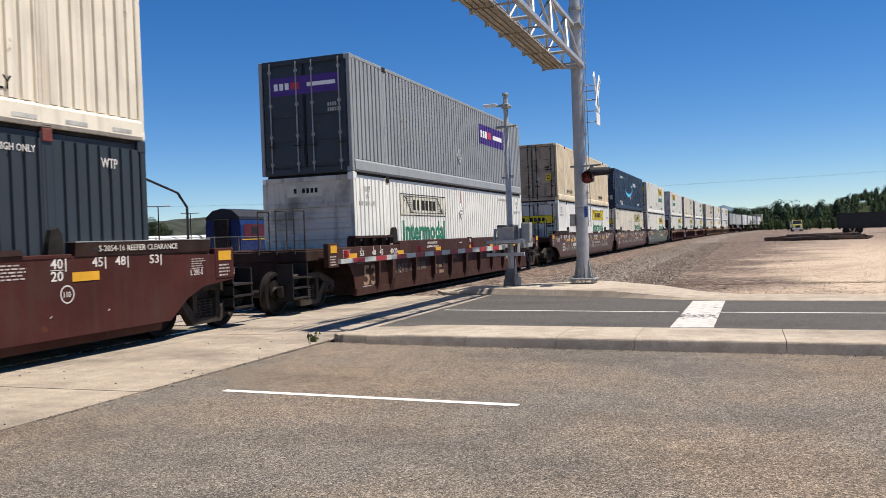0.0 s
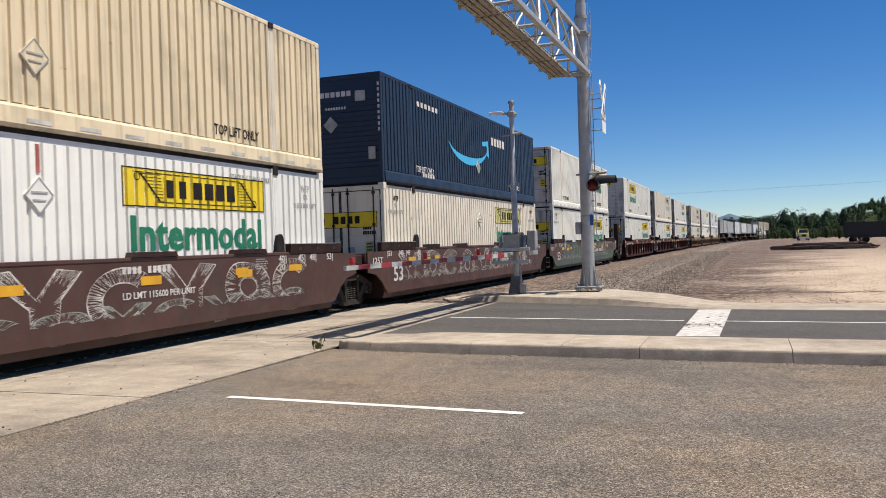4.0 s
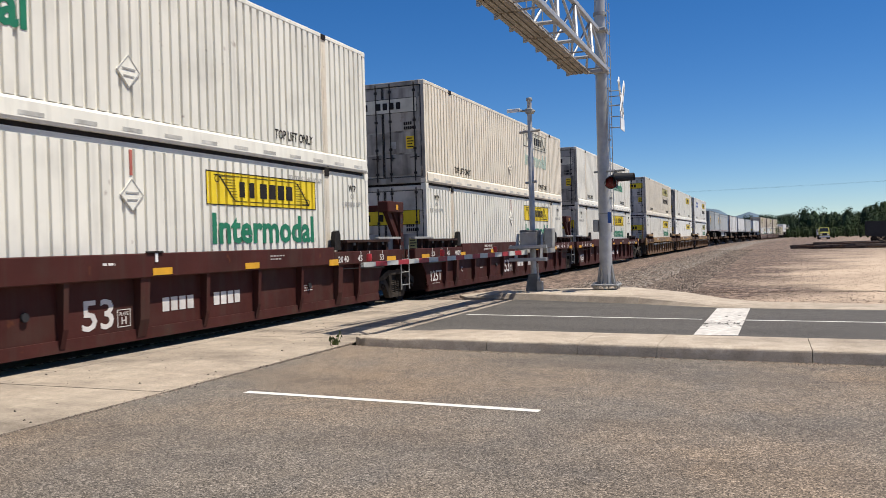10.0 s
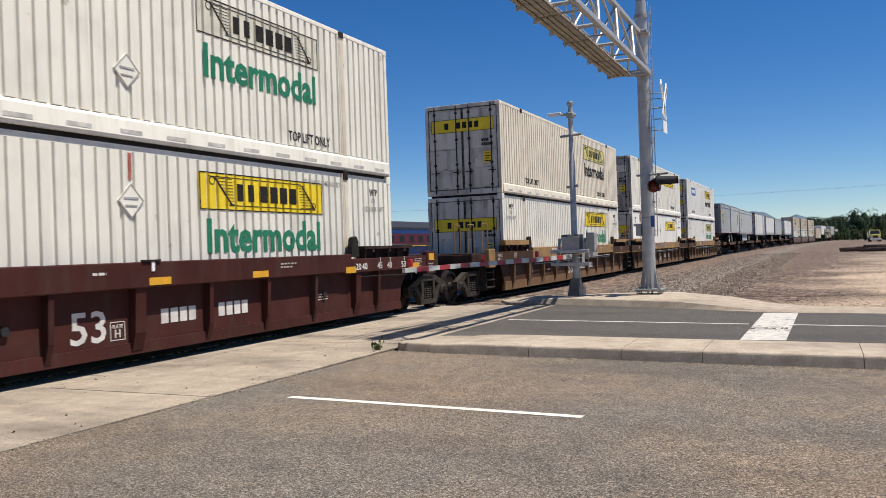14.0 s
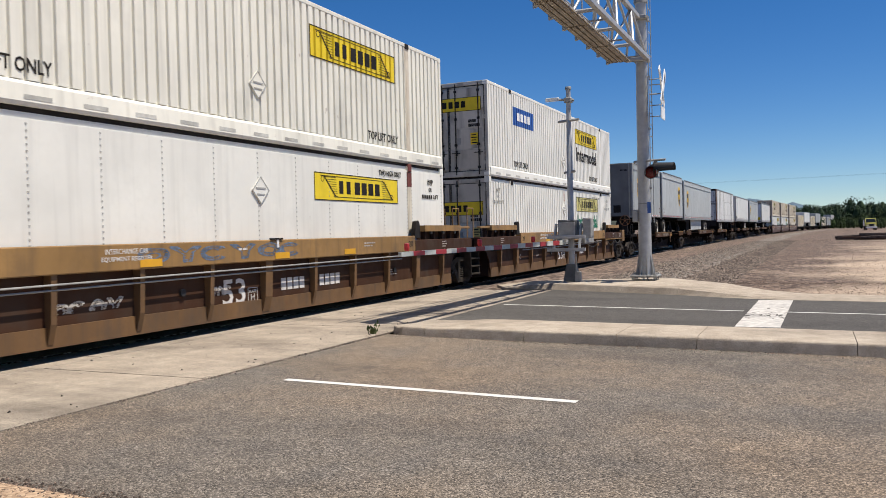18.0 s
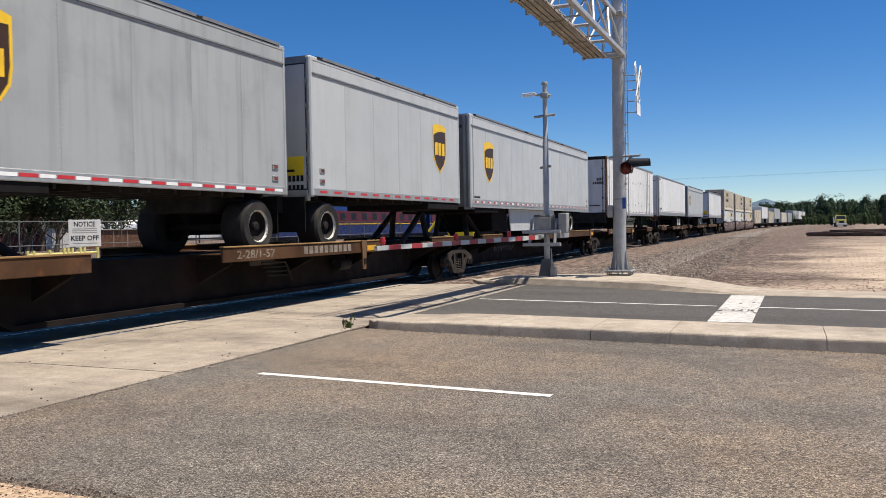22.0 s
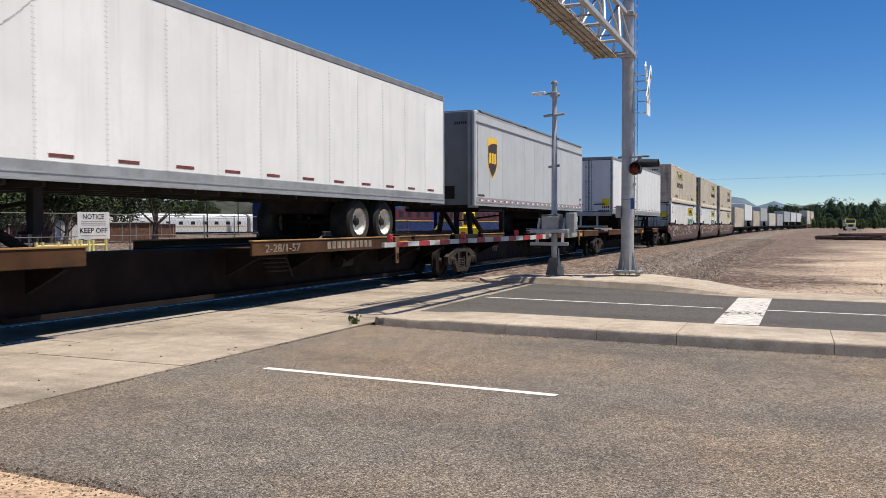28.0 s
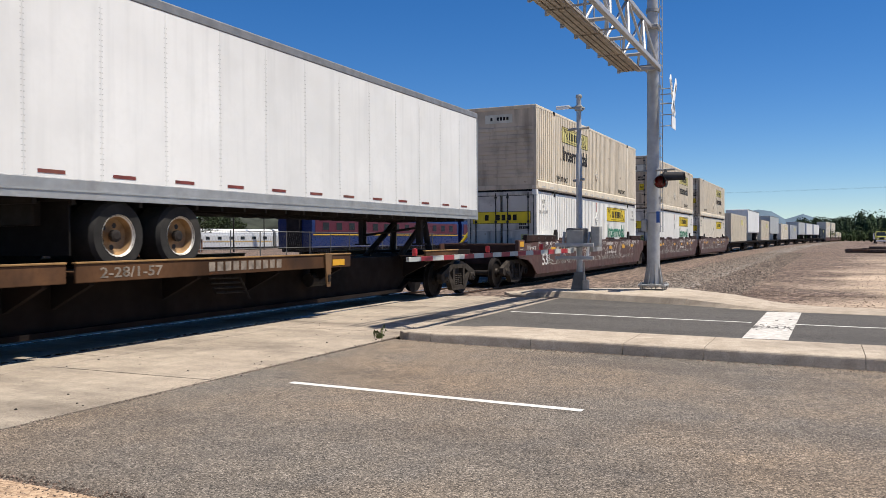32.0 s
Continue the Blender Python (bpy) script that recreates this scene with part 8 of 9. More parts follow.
def gate_mast():
    ob = thing("crossing_gate", "grey gate mast with lowered red and white striped arm", "crossing gate")
    X, Y = -6.05, 22.1
    part("pedestal", Mesh().loft([[(X + a * r, Y + b * r, z) for a, b in ((-1, -1), (1, -1), (1, 1), (-1, 1))] for z, r in ((0.0, 0.26), (0.08, 0.25), (0.1, 0.2), (0.62, 0.12))]), paint("dark_weathered_iron", (0.12, 0.125, 0.13), 0.6, 0.3, grain=0.2), ob)
    part("mast", Mesh().lathe([(0.0, 0), (0.082, 0), (0.078, 3.4), (0.066, 3.42), (0.064, 4.95), (0.0, 4.95)], (X, Y, 0.45), "z", 18), GALV, ob, smooth=True)
    part("mast_cap", Mesh().lathe([(0.0, 0), (0.085, 0), (0.085, 0.05), (0.075, 0.08), (0.0, 0.08)], (X, Y, 5.38), "z", 18), GALV_DULL, ob)
    for z, l, r in ((4.52, 0.30, 0.30), (3.12, 0.16, 0.16)):
        part("cross_arm", Mesh().rod((X - l, Y, z), (X + r, Y - 0.05, z + 0.03), 0.035, 8), GALV_DULL, ob)
    part("sign_arm", Mesh().rod((X + 0.16, Y, 5.08), (X - 0.28, Y - 0.08, 5.12), 0.035, 8), GALV_DULL, ob)
    part("end_plate", Mesh().box(X - 0.62, X - 0.24, Y - 0.11, Y - 0.07, 5.08, 5.18, 0.01), WHITE, ob)
    part("clamp", Mesh().box(X - 0.1, X + 0.1, Y - 0.1, Y + 0.1, 5.02, 5.16, 0.02), GALV_DULL, ob)
    gear = part("gate_mechanism", Mesh().box(X - 0.22, X + 0.28, Y - 0.55, Y - 0.12, 1.3, 1.82, 0.03), paint("grey_cast_housing", (0.11, 0.11, 0.11), 0.6, 0.2, grain=0.2), ob, "grey gate motor housing")
    part("housing_lid", Mesh().box(X - 0.2, X + 0.26, Y - 0.57, Y - 0.55, 1.36, 1.76, 0.01), GALV_DULL, gear)
    part("side_box", Mesh().box(X + 0.42, X + 0.66, Y - 0.4, Y - 0.12, 1.32, 1.86, 0.02), GALV_DULL, gear, "small grey control box")
    for x in (X - 0.34, X + 0.36):
        part("support_arm", Mesh().prism([(Y - 0.62, 0.98), (Y - 0.5, 0.98), (Y - 0.2, 1.72), (Y - 0.32, 1.72)], "x", x - 0.025, x + 0.025), GALV, gear)
        part("counterweight", Mesh().box(x - 0.05, x + 0.05, Y - 0.1, Y + 0.9, 1.18, 1.42, 0.02), GALV_DULL, gear)
    for z in (0.98, 1.32):
        part("cross_channel", Mesh().box(X - 0.5, X + 0.55, Y - 0.66, Y - 0.58, z, z + 0.09, 0.01), GALV, gear)
    # the arm lies down across the far lanes
    a, b = Vector((-6.1, 21.6, 1.22)), Vector((-7.15, 13.95, 1.16))
    d = (b - a).normalized()
    side = Vector((0, 0, 1)).cross(d).normalized()
    n = 19
    # Stripe colours are dulled to put the arm's shade into the paint.
    ARM_RED = paint("shade_dulled_red_stripe", (0.33, 0.03, 0.04), 0.5, grain=0.15, dirt=0.3)
    ARM_WHITE = paint("shade_dulled_white_stripe", (0.46, 0.47, 0.44), 0.5, grain=0.15, dirt=0.3)
    arm = part("arm_core", Mesh().box(-0.001, 0.001, -0.001, 0.001, 0, 0.001), GALV_DULL, ob)
    arm.data.clear_geometry()
    core = Mesh().rod(a, b, 0.03, 6).data("arm_core")
    core.materials.append(GALV_DULL)
    arm.data = core
    for k in range(n):
        p, q = a + (b - a) * (k / n), a + (b - a) * ((k + 1) / n)
        h = 0.058 - 0.015 * k / n
        m = Mesh().loft([[c + side * u + Vector((0, 0, w)) for u, w in ((-0.035, -h), (0.035, -h), (0.035, h), (-0.035, h))] for c in (p, q)])
        part("stripe", m, ARM_RED if k % 2 else ARM_WHITE, arm)
    for f in (0.25, 0.6, 0.97):
        c = a + (b - a) * f
        part("arm_lamp", Mesh().lathe([(0.0, 0), (0.045, 0), (0.055, 0.06), (0.05, 0.14), (0.0, 0.15)], (c.x, c.y, c.z + 0.06), "z", 12), RED, arm, "small red arm lamp")
    part("cable", Mesh().rod((X + 0.2, Y - 0.2, 0.1), (X + 0.2, Y - 0.3, 0.9), 0.02, 6), GALV_DULL, ob)
    part("conduit_box", Mesh().box(X + 0.14, X + 0.3, Y - 0.25, Y - 0.1, 0.14, 0.42, 0.02), GALV_DULL, ob)


gate_mast()

# a weed at the median's tip
weed = thing("weed", "small green weed in the joint at the median tip", "plant")
m = Mesh()
rng = random.Random(8)
for k in range(26):
    a, l = rng.uniform(0, 6.28), rng.uniform(0.06, 0.2)
    bx, by = -6.28 + rng.gauss(0, 0.03), 11.25 + rng.gauss(0, 0.03)
    tip = (bx + l * 0.5 * math.cos(a), by + l * 0.5 * math.sin(a), l * rng.uniform(0.6, 1.1))
    w = 0.008
    m.face((bx - w, by, 0.0), (bx + w, by, 0.0), (tip[0] + w * 0.4, tip[1], tip[2]), (tip[0] - w * 0.4, tip[1], tip[2]))
    m.face((tip[0] - 0.018, tip[1], tip[2] - 0.02), (tip[0] + 0.018, tip[1] + 0.01, tip[2] - 0.015), (tip[0] + 0.004, tip[1], tip[2] + 0.025))
part("tuft", m, paint("weed_green", (0.10, 0.13, 0.04), 0.8, grain=0.3), weed)

# ---- beyond the train: yard, fence, coaches ----
def at_bearing(yaw, dist, z=0.0):
    return Vector((-math.sin(radians(yaw)) * dist, math.cos(radians(yaw)) * dist, z))


def notice_board():
    ob = thing("notice_sign", "white NOTICE KEEP OFF board on two posts", "sign")
    c = at_bearing(45.9, 28.6)
    turn = Matrix.Translation((c.x, c.y, 0)) @ Matrix.Rotation(radians(45.9), 4, "Z")
    ob.matrix_world = turn
    part("board", Mesh().box(-0.47, 0.47, -0.012, 0.012, 1.13, 1.98, 0.004), WHITE, ob)
    letters("lettering", "NOTICE", 0.62, 0.16, (-0.31, -0.014, 1.76), "-y", INK, ob)
    letters("lettering", "KEEP OFF", 0.8, 0.16, (-0.4, -0.014, 1.32), "-y", INK, ob)
    for z in (1.68, 1.62, 1.56, 1.22):
        part("print_bar", Mesh().box(-0.36, 0.36, -0.014, -0.012, z, z + 0.025), GREY_MARK, ob)
    for x in (-0.4, 0.4):
        part("post", Mesh().box(x - 0.03, x + 0.03, 0.012, 0.07, -0.06, 2.0), GALV_DULL, ob)


notice_board()

MESH_WIRE = paint("fence_wire", (0.12, 0.12, 0.115), 0.7, 0.1, grain=0.1)
fence = thing("chain_fence", "grey chain-link fence with thin posts", "fence")
m = Mesh()
for k in range(22):
    x, y = -26.0 - 0.35 * k, 14.0 + 3.0 * k
    part("post", Mesh().rod((x, y, -0.06), (x, y, 2.1), 0.03, 6), MESH_WIRE, fence)
for z in (0.1, 1.1, 2.05):
    part("fence_rail", Mesh().rod((-26.0, 14.0, z), (-33.35, 77.0, z), 0.02, 6), MESH_WIRE, fence)
for k in range(240):
    f = k / 240
    x, y = -26.0 - 7.35 * f, 14.0 + 63.0 * f
    m.rod((x, y, 0.1), (x - 0.1, y + 0.9, 2.05), 0.0028, 3)
    m.rod((x, y, 2.05), (x - 0.1, y + 0.9, 0.1), 0.0028, 3)
part("wire_mesh", m, MESH_WIRE, fence)

COACH_BLUE = paint("royal_blue_coach_paint", (0.012, 0.028, 0.11), 0.3, grain=0.08, dirt=0.1)
COACH_RED = paint("crimson_coach_band", (0.085, 0.016, 0.025), 0.35, grain=0.08)
COACH_STEEL = paint("fluted_stainless", (0.66, 0.66, 0.64), 0.35, 0.25, grain=0.08)
WINDOW = paint("dark_window_glass", (0.02, 0.025, 0.03), 0.08, grain=0.05)


def coach(name, words, body, band, roof, length=24.4, n=13):
    ob = thing(name, words, "coach", "parked coaches")
    h = length / 2
    prof = [(-1.45, 1.0), (1.45, 1.0), (1.48, 2.9), (1.36, 3.5), (0.8, 3.95), (0, 4.1), (-0.8, 3.95), (-1.36, 3.5), (-1.48, 2.9)]
    part("body", Mesh().prism(prof, "y", -h, h), body, ob)
    part("roof", Mesh().prism([(1.42, 3.34), (1.39, 3.54), (0.82, 4.0), (0, 4.15), (-0.82, 4.0), (-1.39, 3.54), (-1.42, 3.34)], "y", -h - 0.05, h + 0.05), roof, ob)
    part("window_band", Mesh().box(1.47, 1.495, -h + 0.4, h - 0.4, 2.05, 3.0), band, ob)
    for k in range(n):
        y = -h + 1.7 + k * (length - 3.4) / (n - 1)
        w = part("window", Mesh().box(1.495, 1.505, y - 0.46, y + 0.46, 2.2, 2.9), band, ob)
        part("pane", Mesh().box(1.505, 1.511, y - 0.38, y + 0.38, 2.28, 2.82), WINDOW, w)
    part("stripe", Mesh().box(1.478, 1.49, -h + 0.1, h - 0.1, 1.9, 1.96), GOLD, ob)
    part("skirt", Mesh().box(-1.3, 1.3, -h + 0.2, h - 0.2, 0.7, 1.0), STEEL_DARK, ob)
    for y in (-h, h):
        part("end_door", Mesh().box(-0.45, 0.45, y - 0.04, y + 0.04, 1.1, 3.2), WINDOW, ob)
        part("vestibule", Mesh().box(-0.6, 0.6, y - 0.25, y + 0.25, 1.0, 3.4, 0.05), STEEL_DARK, ob)
    for y in (-h + 3.2, h - 3.2):
        bogie(ob, y, False)
    return ob


blue = coach("passenger_coach", "royal blue passenger coach with crimson window band, parked", COACH_BLUE, COACH_RED, BLACK)
blue.matrix_world = pose(-34.0, 61.5, 0, 0, 0, -1.5)
for k in (1, 2):
    copy_thing(blue, pose(-34.0 + 0.66 * k, 61.5 + 25.2 * k, 0, 0, 0, -1.5))
silver = coach("passenger_coach", "silver fluted passenger coach parked far off", COACH_STEEL, COACH_STEEL, COACH_STEEL, 25.9, 11)
a, b = at_bearing(45.5, 142), at_bearing(31, 165)
for k in range(5):
    p = a + (b - a).normalized() * (13 + 26.6 * k)
    d = (b - a).normalized()
    mm = pose(p.x, p.y, -0.55, 0, 0, math.degrees(math.atan2(-d.x, d.y)))
    if k == 0:
        silver.matrix_world = mm
    else:
        copy_thing(silver, mm)



def digger():
    ob = thing("yellow_digger", "small yellow digger parked beyond the train", "digger")
    p = at_bearing(22.0, 47)
    ob.matrix_world = pose(p.x, p.y, -0.06, 0, 0, 22)
    part("body", Mesh().box(-0.1, 1.4, -0.8, 0.8, 0.7, 1.5, 0.08), YELLOW, ob)
    cab = part("cab", Mesh().box(0.3, 1.0, -0.6, 0.6, 1.5, 2.3, 0.05), YELLOW, ob)
    part("window", Mesh().box(0.36, 0.94, -0.61, -0.6, 1.6, 2.2), WINDOW, cab)
    part("boom", Mesh().rod((0.0, -0.3, 1.3), (-0.7, -0.3, 2.0), 0.11, 6).rod((-0.7, -0.3, 2.0), (-1.3, -0.3, 1.2), 0.09, 6), YELLOW, ob)
    part("bucket", Mesh().prism([(-1.55, 0.9), (-1.05, 0.9), (-1.15, 1.35), (-1.45, 1.3)], "y", -0.6, 0.0), STEEL_DARK, ob)
    for x in (0.05, 1.2):
        part("tyre", Mesh().lathe([(0.0, -0.16), (0.4, -0.16), (0.42, 0), (0.4, 0.16), (0.0, 0.16)], (x, -0.8, 0.42), "y", 18), TYRE, ob)
        part("tyre", Mesh().lathe([(0.0, -0.16), (0.4, -0.16), (0.42, 0), (0.4, 0.16), (0.0, 0.16)], (x, 0.8, 0.42), "y", 18), TYRE, ob)


digger()

barrier = thing("yellow_barrier", "low yellow pipe barrier beside the notice board", "barrier")
p0, p1 = at_bearing(49.2, 27.0), at_bearing(45.2, 28.5)
for f in (0.0, 0.08, 0.3, 0.5, 0.56, 0.62, 0.74, 0.8, 1.0):
    p = p0 + (p1 - p0) * f
    part("post", Mesh().rod((p.x, p.y, -0.06), (p.x, p.y, 1.06 + 0.05 * (f > 0.4)), 0.05, 8), FADED_YELLOW, barrier)
for z in (0.66, 0.95):
    part("rail", Mesh().rod((p0.x, p0.y, z), (p1.x, p1.y, z), 0.03, 6), FADED_YELLOW, barrier)

# rails of the yard tracks
yard = thing("yard_track", "second railway track beyond the train", "track", kind="structure")
for o in (-0.75, 0.75):
    part("rail", Mesh().rod((-35.6 + o, -10, -0.06), (-31.0 + o, 170, -0.06), 0.06, 4), RAIL_RUST, yard)
shed_mat = paint("dull_brown_boards", (0.20, 0.10, 0.06), 0.8, grain=0.3)
for k, (yw, ds, w, hh, mt) in enumerate(((44.2, 95, 6.0, 1.9, shed_mat), (47.2, 105, 5.0, 2.2, WHITE), (49.5, 90, 4.2, 1.7, COACH_RED), (42.6, 120, 7.0, 1.8, shed_mat))):
    p = at_bearing(yw, ds)
    box = thing("storage_box", "low storage box in the yard beyond the fence", "shed", "yard boxes")
    box.matrix_world = pose(p.x, p.y, -0.06, 0, 0, yw)
    part("body", Mesh().box(-w / 2, w / 2, -1.1, 1.1, 0, hh, 0.03), mt, box)
    part("lid", Mesh().box(-w / 2 - 0.06, w / 2 + 0.06, -1.2, 1.2, hh, hh + 0.1, 0.02), GALV_DULL, box)
    for i in range(5):
        part("batten", Mesh().box(-w / 2 + 0.2 + i * (w - 0.5) / 4, -w / 2 + 0.3 + i * (w - 0.5) / 4, -1.13, -1.1, 0.05, hh - 0.05), GALV_DULL, box)
for yw, ds, hh in ((38.9, 118, 7.2), (36.9, 150, 7.4), (47.5, 140, 7.4)):
    p = at_bearing(yw, ds)
    lp = thing("yard_lamp", "tall yard lamp post with two heads", "lamp post")
    lp.matrix_world = pose(p.x, p.y, -0.06, 0, 0, yw)
    part("pole", Mesh().rod((0, 0, 0), (0, 0, hh), 0.11, 10, 0.07), STEEL_DARK, lp)
    part("arm", Mesh().rod((-1.0, 0, hh), (1.0, 0, hh), 0.05, 6), STEEL_DARK, lp)
    for x in (-1.15, 1.15):
        part("lamp_head", Mesh().box(x - 0.4, x + 0.4, -0.18, 0.18, hh - 0.04, hh + 0.12, 0.03), GALV_DULL, lp)

# ---- right-hand yard ----
gon = thing("gondola_car", "black open gondola car standing in the yard", "railcar")
gon.matrix_world = pose(21.4, 135, -0.06, 0, 0, 84)
m = Mesh()
part("floor", Mesh().box(-1.4, 1.4, -8.2, 8.2, 1.0, 1.1), BLACK, gon)
for s in (-1, 1):
    part("side", Mesh().prism([(-8.2, 1.0), (-6.6, 0.75), (6.6, 0.75), (8.2, 1.0), (8.2, 3.0), (-8.2, 3.0)], "x", *sorted((s * 1.34, s * 1.4))), BLACK, gon)
    part("end", Mesh().box(-1.4, 1.4, s * 8.2 - 0.03, s * 8.2 + 0.03, 1.0, 3.0), BLACK, gon)
    for k in range(13):
        part("stake", Mesh().box(*sorted((s * 1.4, s * 1.5)), -7.8 + k * 1.3 - 0.06, -7.8 + k * 1.3 + 0.06, 0.9, 3.0), BLACK, gon)
    part("top_cap", Mesh().box(*sorted((s * 1.32, s * 1.52)), -8.2, 8.2, 2.95, 3.06), BLACK, gon)
for y in (-6.2, 6.2):
    bogie(gon, y, False)
copy_thing(gon, pose(39.0, 133.2, -0.06, 0, 0, 84))

pile_mat = paint("old_dark_timber", (0.07, 0.05, 0.042), 0.85, grain=0.35, size=4)
rng = random.Random(17)
pile = thing("sleeper_pile", "untidy pile of old dark rails and sleepers", "pile")
for k in range(46):
    lvl = k // 19
    x, y = rng.uniform(4.2, 10.4) - lvl * 0.1, rng.uniform(88, 98)
    l = rng.uniform(1.8, 5.6)
    w = 0.12 if k % 3 else 0.05
    m = Mesh().box(-l / 2, l / 2, -w, w, 0, 0.2 if k % 3 else 0.15, 0.02)
    rot = Matrix.Translation((x, y, -0.06 + 0.2 * lvl)) @ Matrix.Rotation(radians(rng.gauss(0, 24)), 4, "Z") @ Matrix.Rotation(radians(rng.gauss(0, 1.5) if lvl else 0), 4, "Y")
    m.v = [tuple(rot @ Vector(v)) for v in m.v]
    part("sleeper" if k % 3 else "old_rail", m, pile_mat if k % 3 else RAIL_RUST, pile)


def yellow_truck():
    ob = thing("yellow_truck", "yellow green work truck facing the crossing", "truck")
    ob.matrix_world = pose(12.0, 212, -0.05, 0, 0, 1)
    lime = paint("safety_yellow_paint", (0.64, 0.58, 0.14), 0.4, grain=0.06)
    part("cab", Mesh().loft([[(-1.15, -0.6, z0) for z0 in (1.0,)] + [(1.15, -0.6, 1.0), (1.15, 1.4, 1.0), (-1.15, 1.4, 1.0)], [(-1.15, -0.5, 1.7), (1.15, -0.5, 1.7), (1.15, 1.4, 1.7), (-1.15, 1.4, 1.7)], [(-1.0, 0.0, 2.7), (1.0, 0.0, 2.7), (1.0, 1.35, 2.7), (-1.0, 1.35, 2.7)]]), lime, ob)
    part("windscreen", Mesh().loft([[(-1.02, -0.505, 1.75), (1.02, -0.505, 1.75), (1.02, -0.47, 1.75), (-1.02, -0.47, 1.75)], [(-0.92, -0.06, 2.6), (0.92, -0.06, 2.6), (0.92, -0.03, 2.6), (-0.92, -0.03, 2.6)]]), WINDOW, ob)
    part("bonnet", Mesh().box(-0.95, 0.95, -2.0, -0.5, 0.85, 1.62, 0.12), lime, ob)
    part("grille", Mesh().box(-0.5, 0.5, -2.04, -1.99, 0.9, 1.4), BLACK, ob)
    part("bumper", Mesh().box(-1.15, 1.15, -2.2, -2.0, 0.45, 0.8, 0.04), WHITE, ob)
    part("service_body", Mesh().box(-1.2, 1.2, 1.5, 5.6, 0.95, 2.3, 0.04), WHITE, ob)
    part("chassis", Mesh().box(-0.5, 0.5, -1.9, 5.6, 0.55, 0.95), STEEL_DARK, ob)
    for s in (-1, 1):
        part("headlamp", Mesh().box(s * 0.75 - 0.16, s * 0.75 + 0.16, -2.03, -1.99, 0.98, 1.22), WHITE, ob)
        part("mirror", Mesh().box(s * 1.3 - 0.1, s * 1.3 + 0.1, -0.4, -0.3, 1.75, 2.25), BLACK, ob)
        for y in (-1.3, 4.2):
            part("tyre", Mesh().lathe([(0.0, -0.15), (0.5, -0.15), (0.52, 0), (0.5, 0.15), (0.0, 0.15)], (s * 0.98, y, 0.5), "x", 20), TYRE, ob)


yellow_truck()

# ---- trees ----
def leaf_mat(name, color):
    m = paint(name, color, 0.75, grain=0.35, size=1.5, vary=0.1)
    b = m.node_tree.nodes["Principled BSDF"]
    geo = m.node_tree.nodes.new("ShaderNodeNewGeometry")
    src = b.inputs["Base Color"].links[0].from_socket
    hsv = m.node_tree.nodes.new("ShaderNodeHueSaturation")
    mr = m.node_tree.nodes.new("ShaderNodeMapRange")
    mr.inputs[3].default_value, mr.inputs[4].default_value = 0.55, 1.5
    m.node_tree.links.new(geo.outputs["Random Per Island"], mr.inputs[0])
    m.node_tree.links.new(mr.outputs[0], hsv.inputs["Value"])
    m.node_tree.links.new(src, hsv.inputs["Color"])
    m.node_tree.links.new(hsv.outputs[0], b.inputs["Base Color"])
    b.inputs["Specular IOR Level"].default_value = 0.2
    return m


LEAF = leaf_mat("broad_leaves", (0.034, 0.05, 0.019))
PINE = leaf_mat("pine_needles", (0.026, 0.047, 0.02))
SCRUB = leaf_mat("hillside_scrub", (0.036, 0.058, 0.018))
BARK = paint("grey_bark", (0.13, 0.095, 0.07), 0.9, grain=0.3, bump=0.01, bump_size=20)


def leaves(m, c, r, count, size, rng, squash=1.0):
    """A clump of small leaf blades round a point, denser at its rim."""
    for _ in range(count):
        while True:
            d = Vector((rng.gauss(0, 1), rng.gauss(0, 1), rng.gauss(0, 1)))
            if d.length > 0.05:
                break
        d = d.normalized() * r * rng.uniform(0.35, 1.0) ** 0.6
        p = Vector(c) + Vector((d.x, d.y, d.z * squash))
        u = Vector((rng.gauss(0, 1), rng.gauss(0, 1), rng.gauss(0, 0.6))).normalized() * size * rng.uniform(0.5, 1.3)
        v = u.cross(Vector((rng.gauss(0, 1), rng.gauss(0, 1), rng.gauss(0, 1)))).normalized() * size * rng.uniform(0.4, 0.9)
        m.face(p - u, p + v * 0.8, p + u, p - v * 0.7)


def broad_tree(pos, height, width, seed, mat=LEAF):
    rng = random.Random(seed)
    ob = thing("tree", "broad leafy green tree beyond the yard", "tree")
    ob.location = pos
    tr = Mesh()
    spine = [(rng.gauss(0, 0.1) * k, rng.gauss(0, 0.1) * k, height * 0.17 * k) for k in range(4)]
    rr = height * 0.032
    for k in range(3):
        tr.rod(spine[k], spine[k + 1], rr * (1 - 0.22 * k), 8, rr * (1 - 0.22 * (k + 1)))
    tips = []
    for k in range(11):
        a = 6.28 * k / 11 + rng.uniform(-0.3, 0.3)
        st = spine[1 + k % 3]
        reach = width * 0.5 * rng.uniform(0.4, 0.95)
        tip = (st[0] + reach * math.cos(a), st[1] + reach * math.sin(a), height * rng.uniform(0.38, 0.9))
        tr.rod(st, tip, rr * 0.35, 6, rr * 0.1)
        tips.append(tip)
    part("trunk", tr, BARK, ob)
    m = Mesh()
    for tip in tips + [(spine[3][0], spine[3][1], height * 0.9), (0, 0, height * 0.7), (0.1 * width, 0, height * 0.8)]:
        for _ in range(4):
            c = (tip[0] + rng.gauss(0, width * 0.07), tip[1] + rng.gauss(0, width * 0.07), min(height * 0.97, tip[2] + rng.gauss(0, height * 0.06)))
            leaves(m, c, width * rng.uniform(0.08, 0.17), 150, width * 0.014 + 0.045, rng, 0.8)
    part("crown", m, mat, ob)


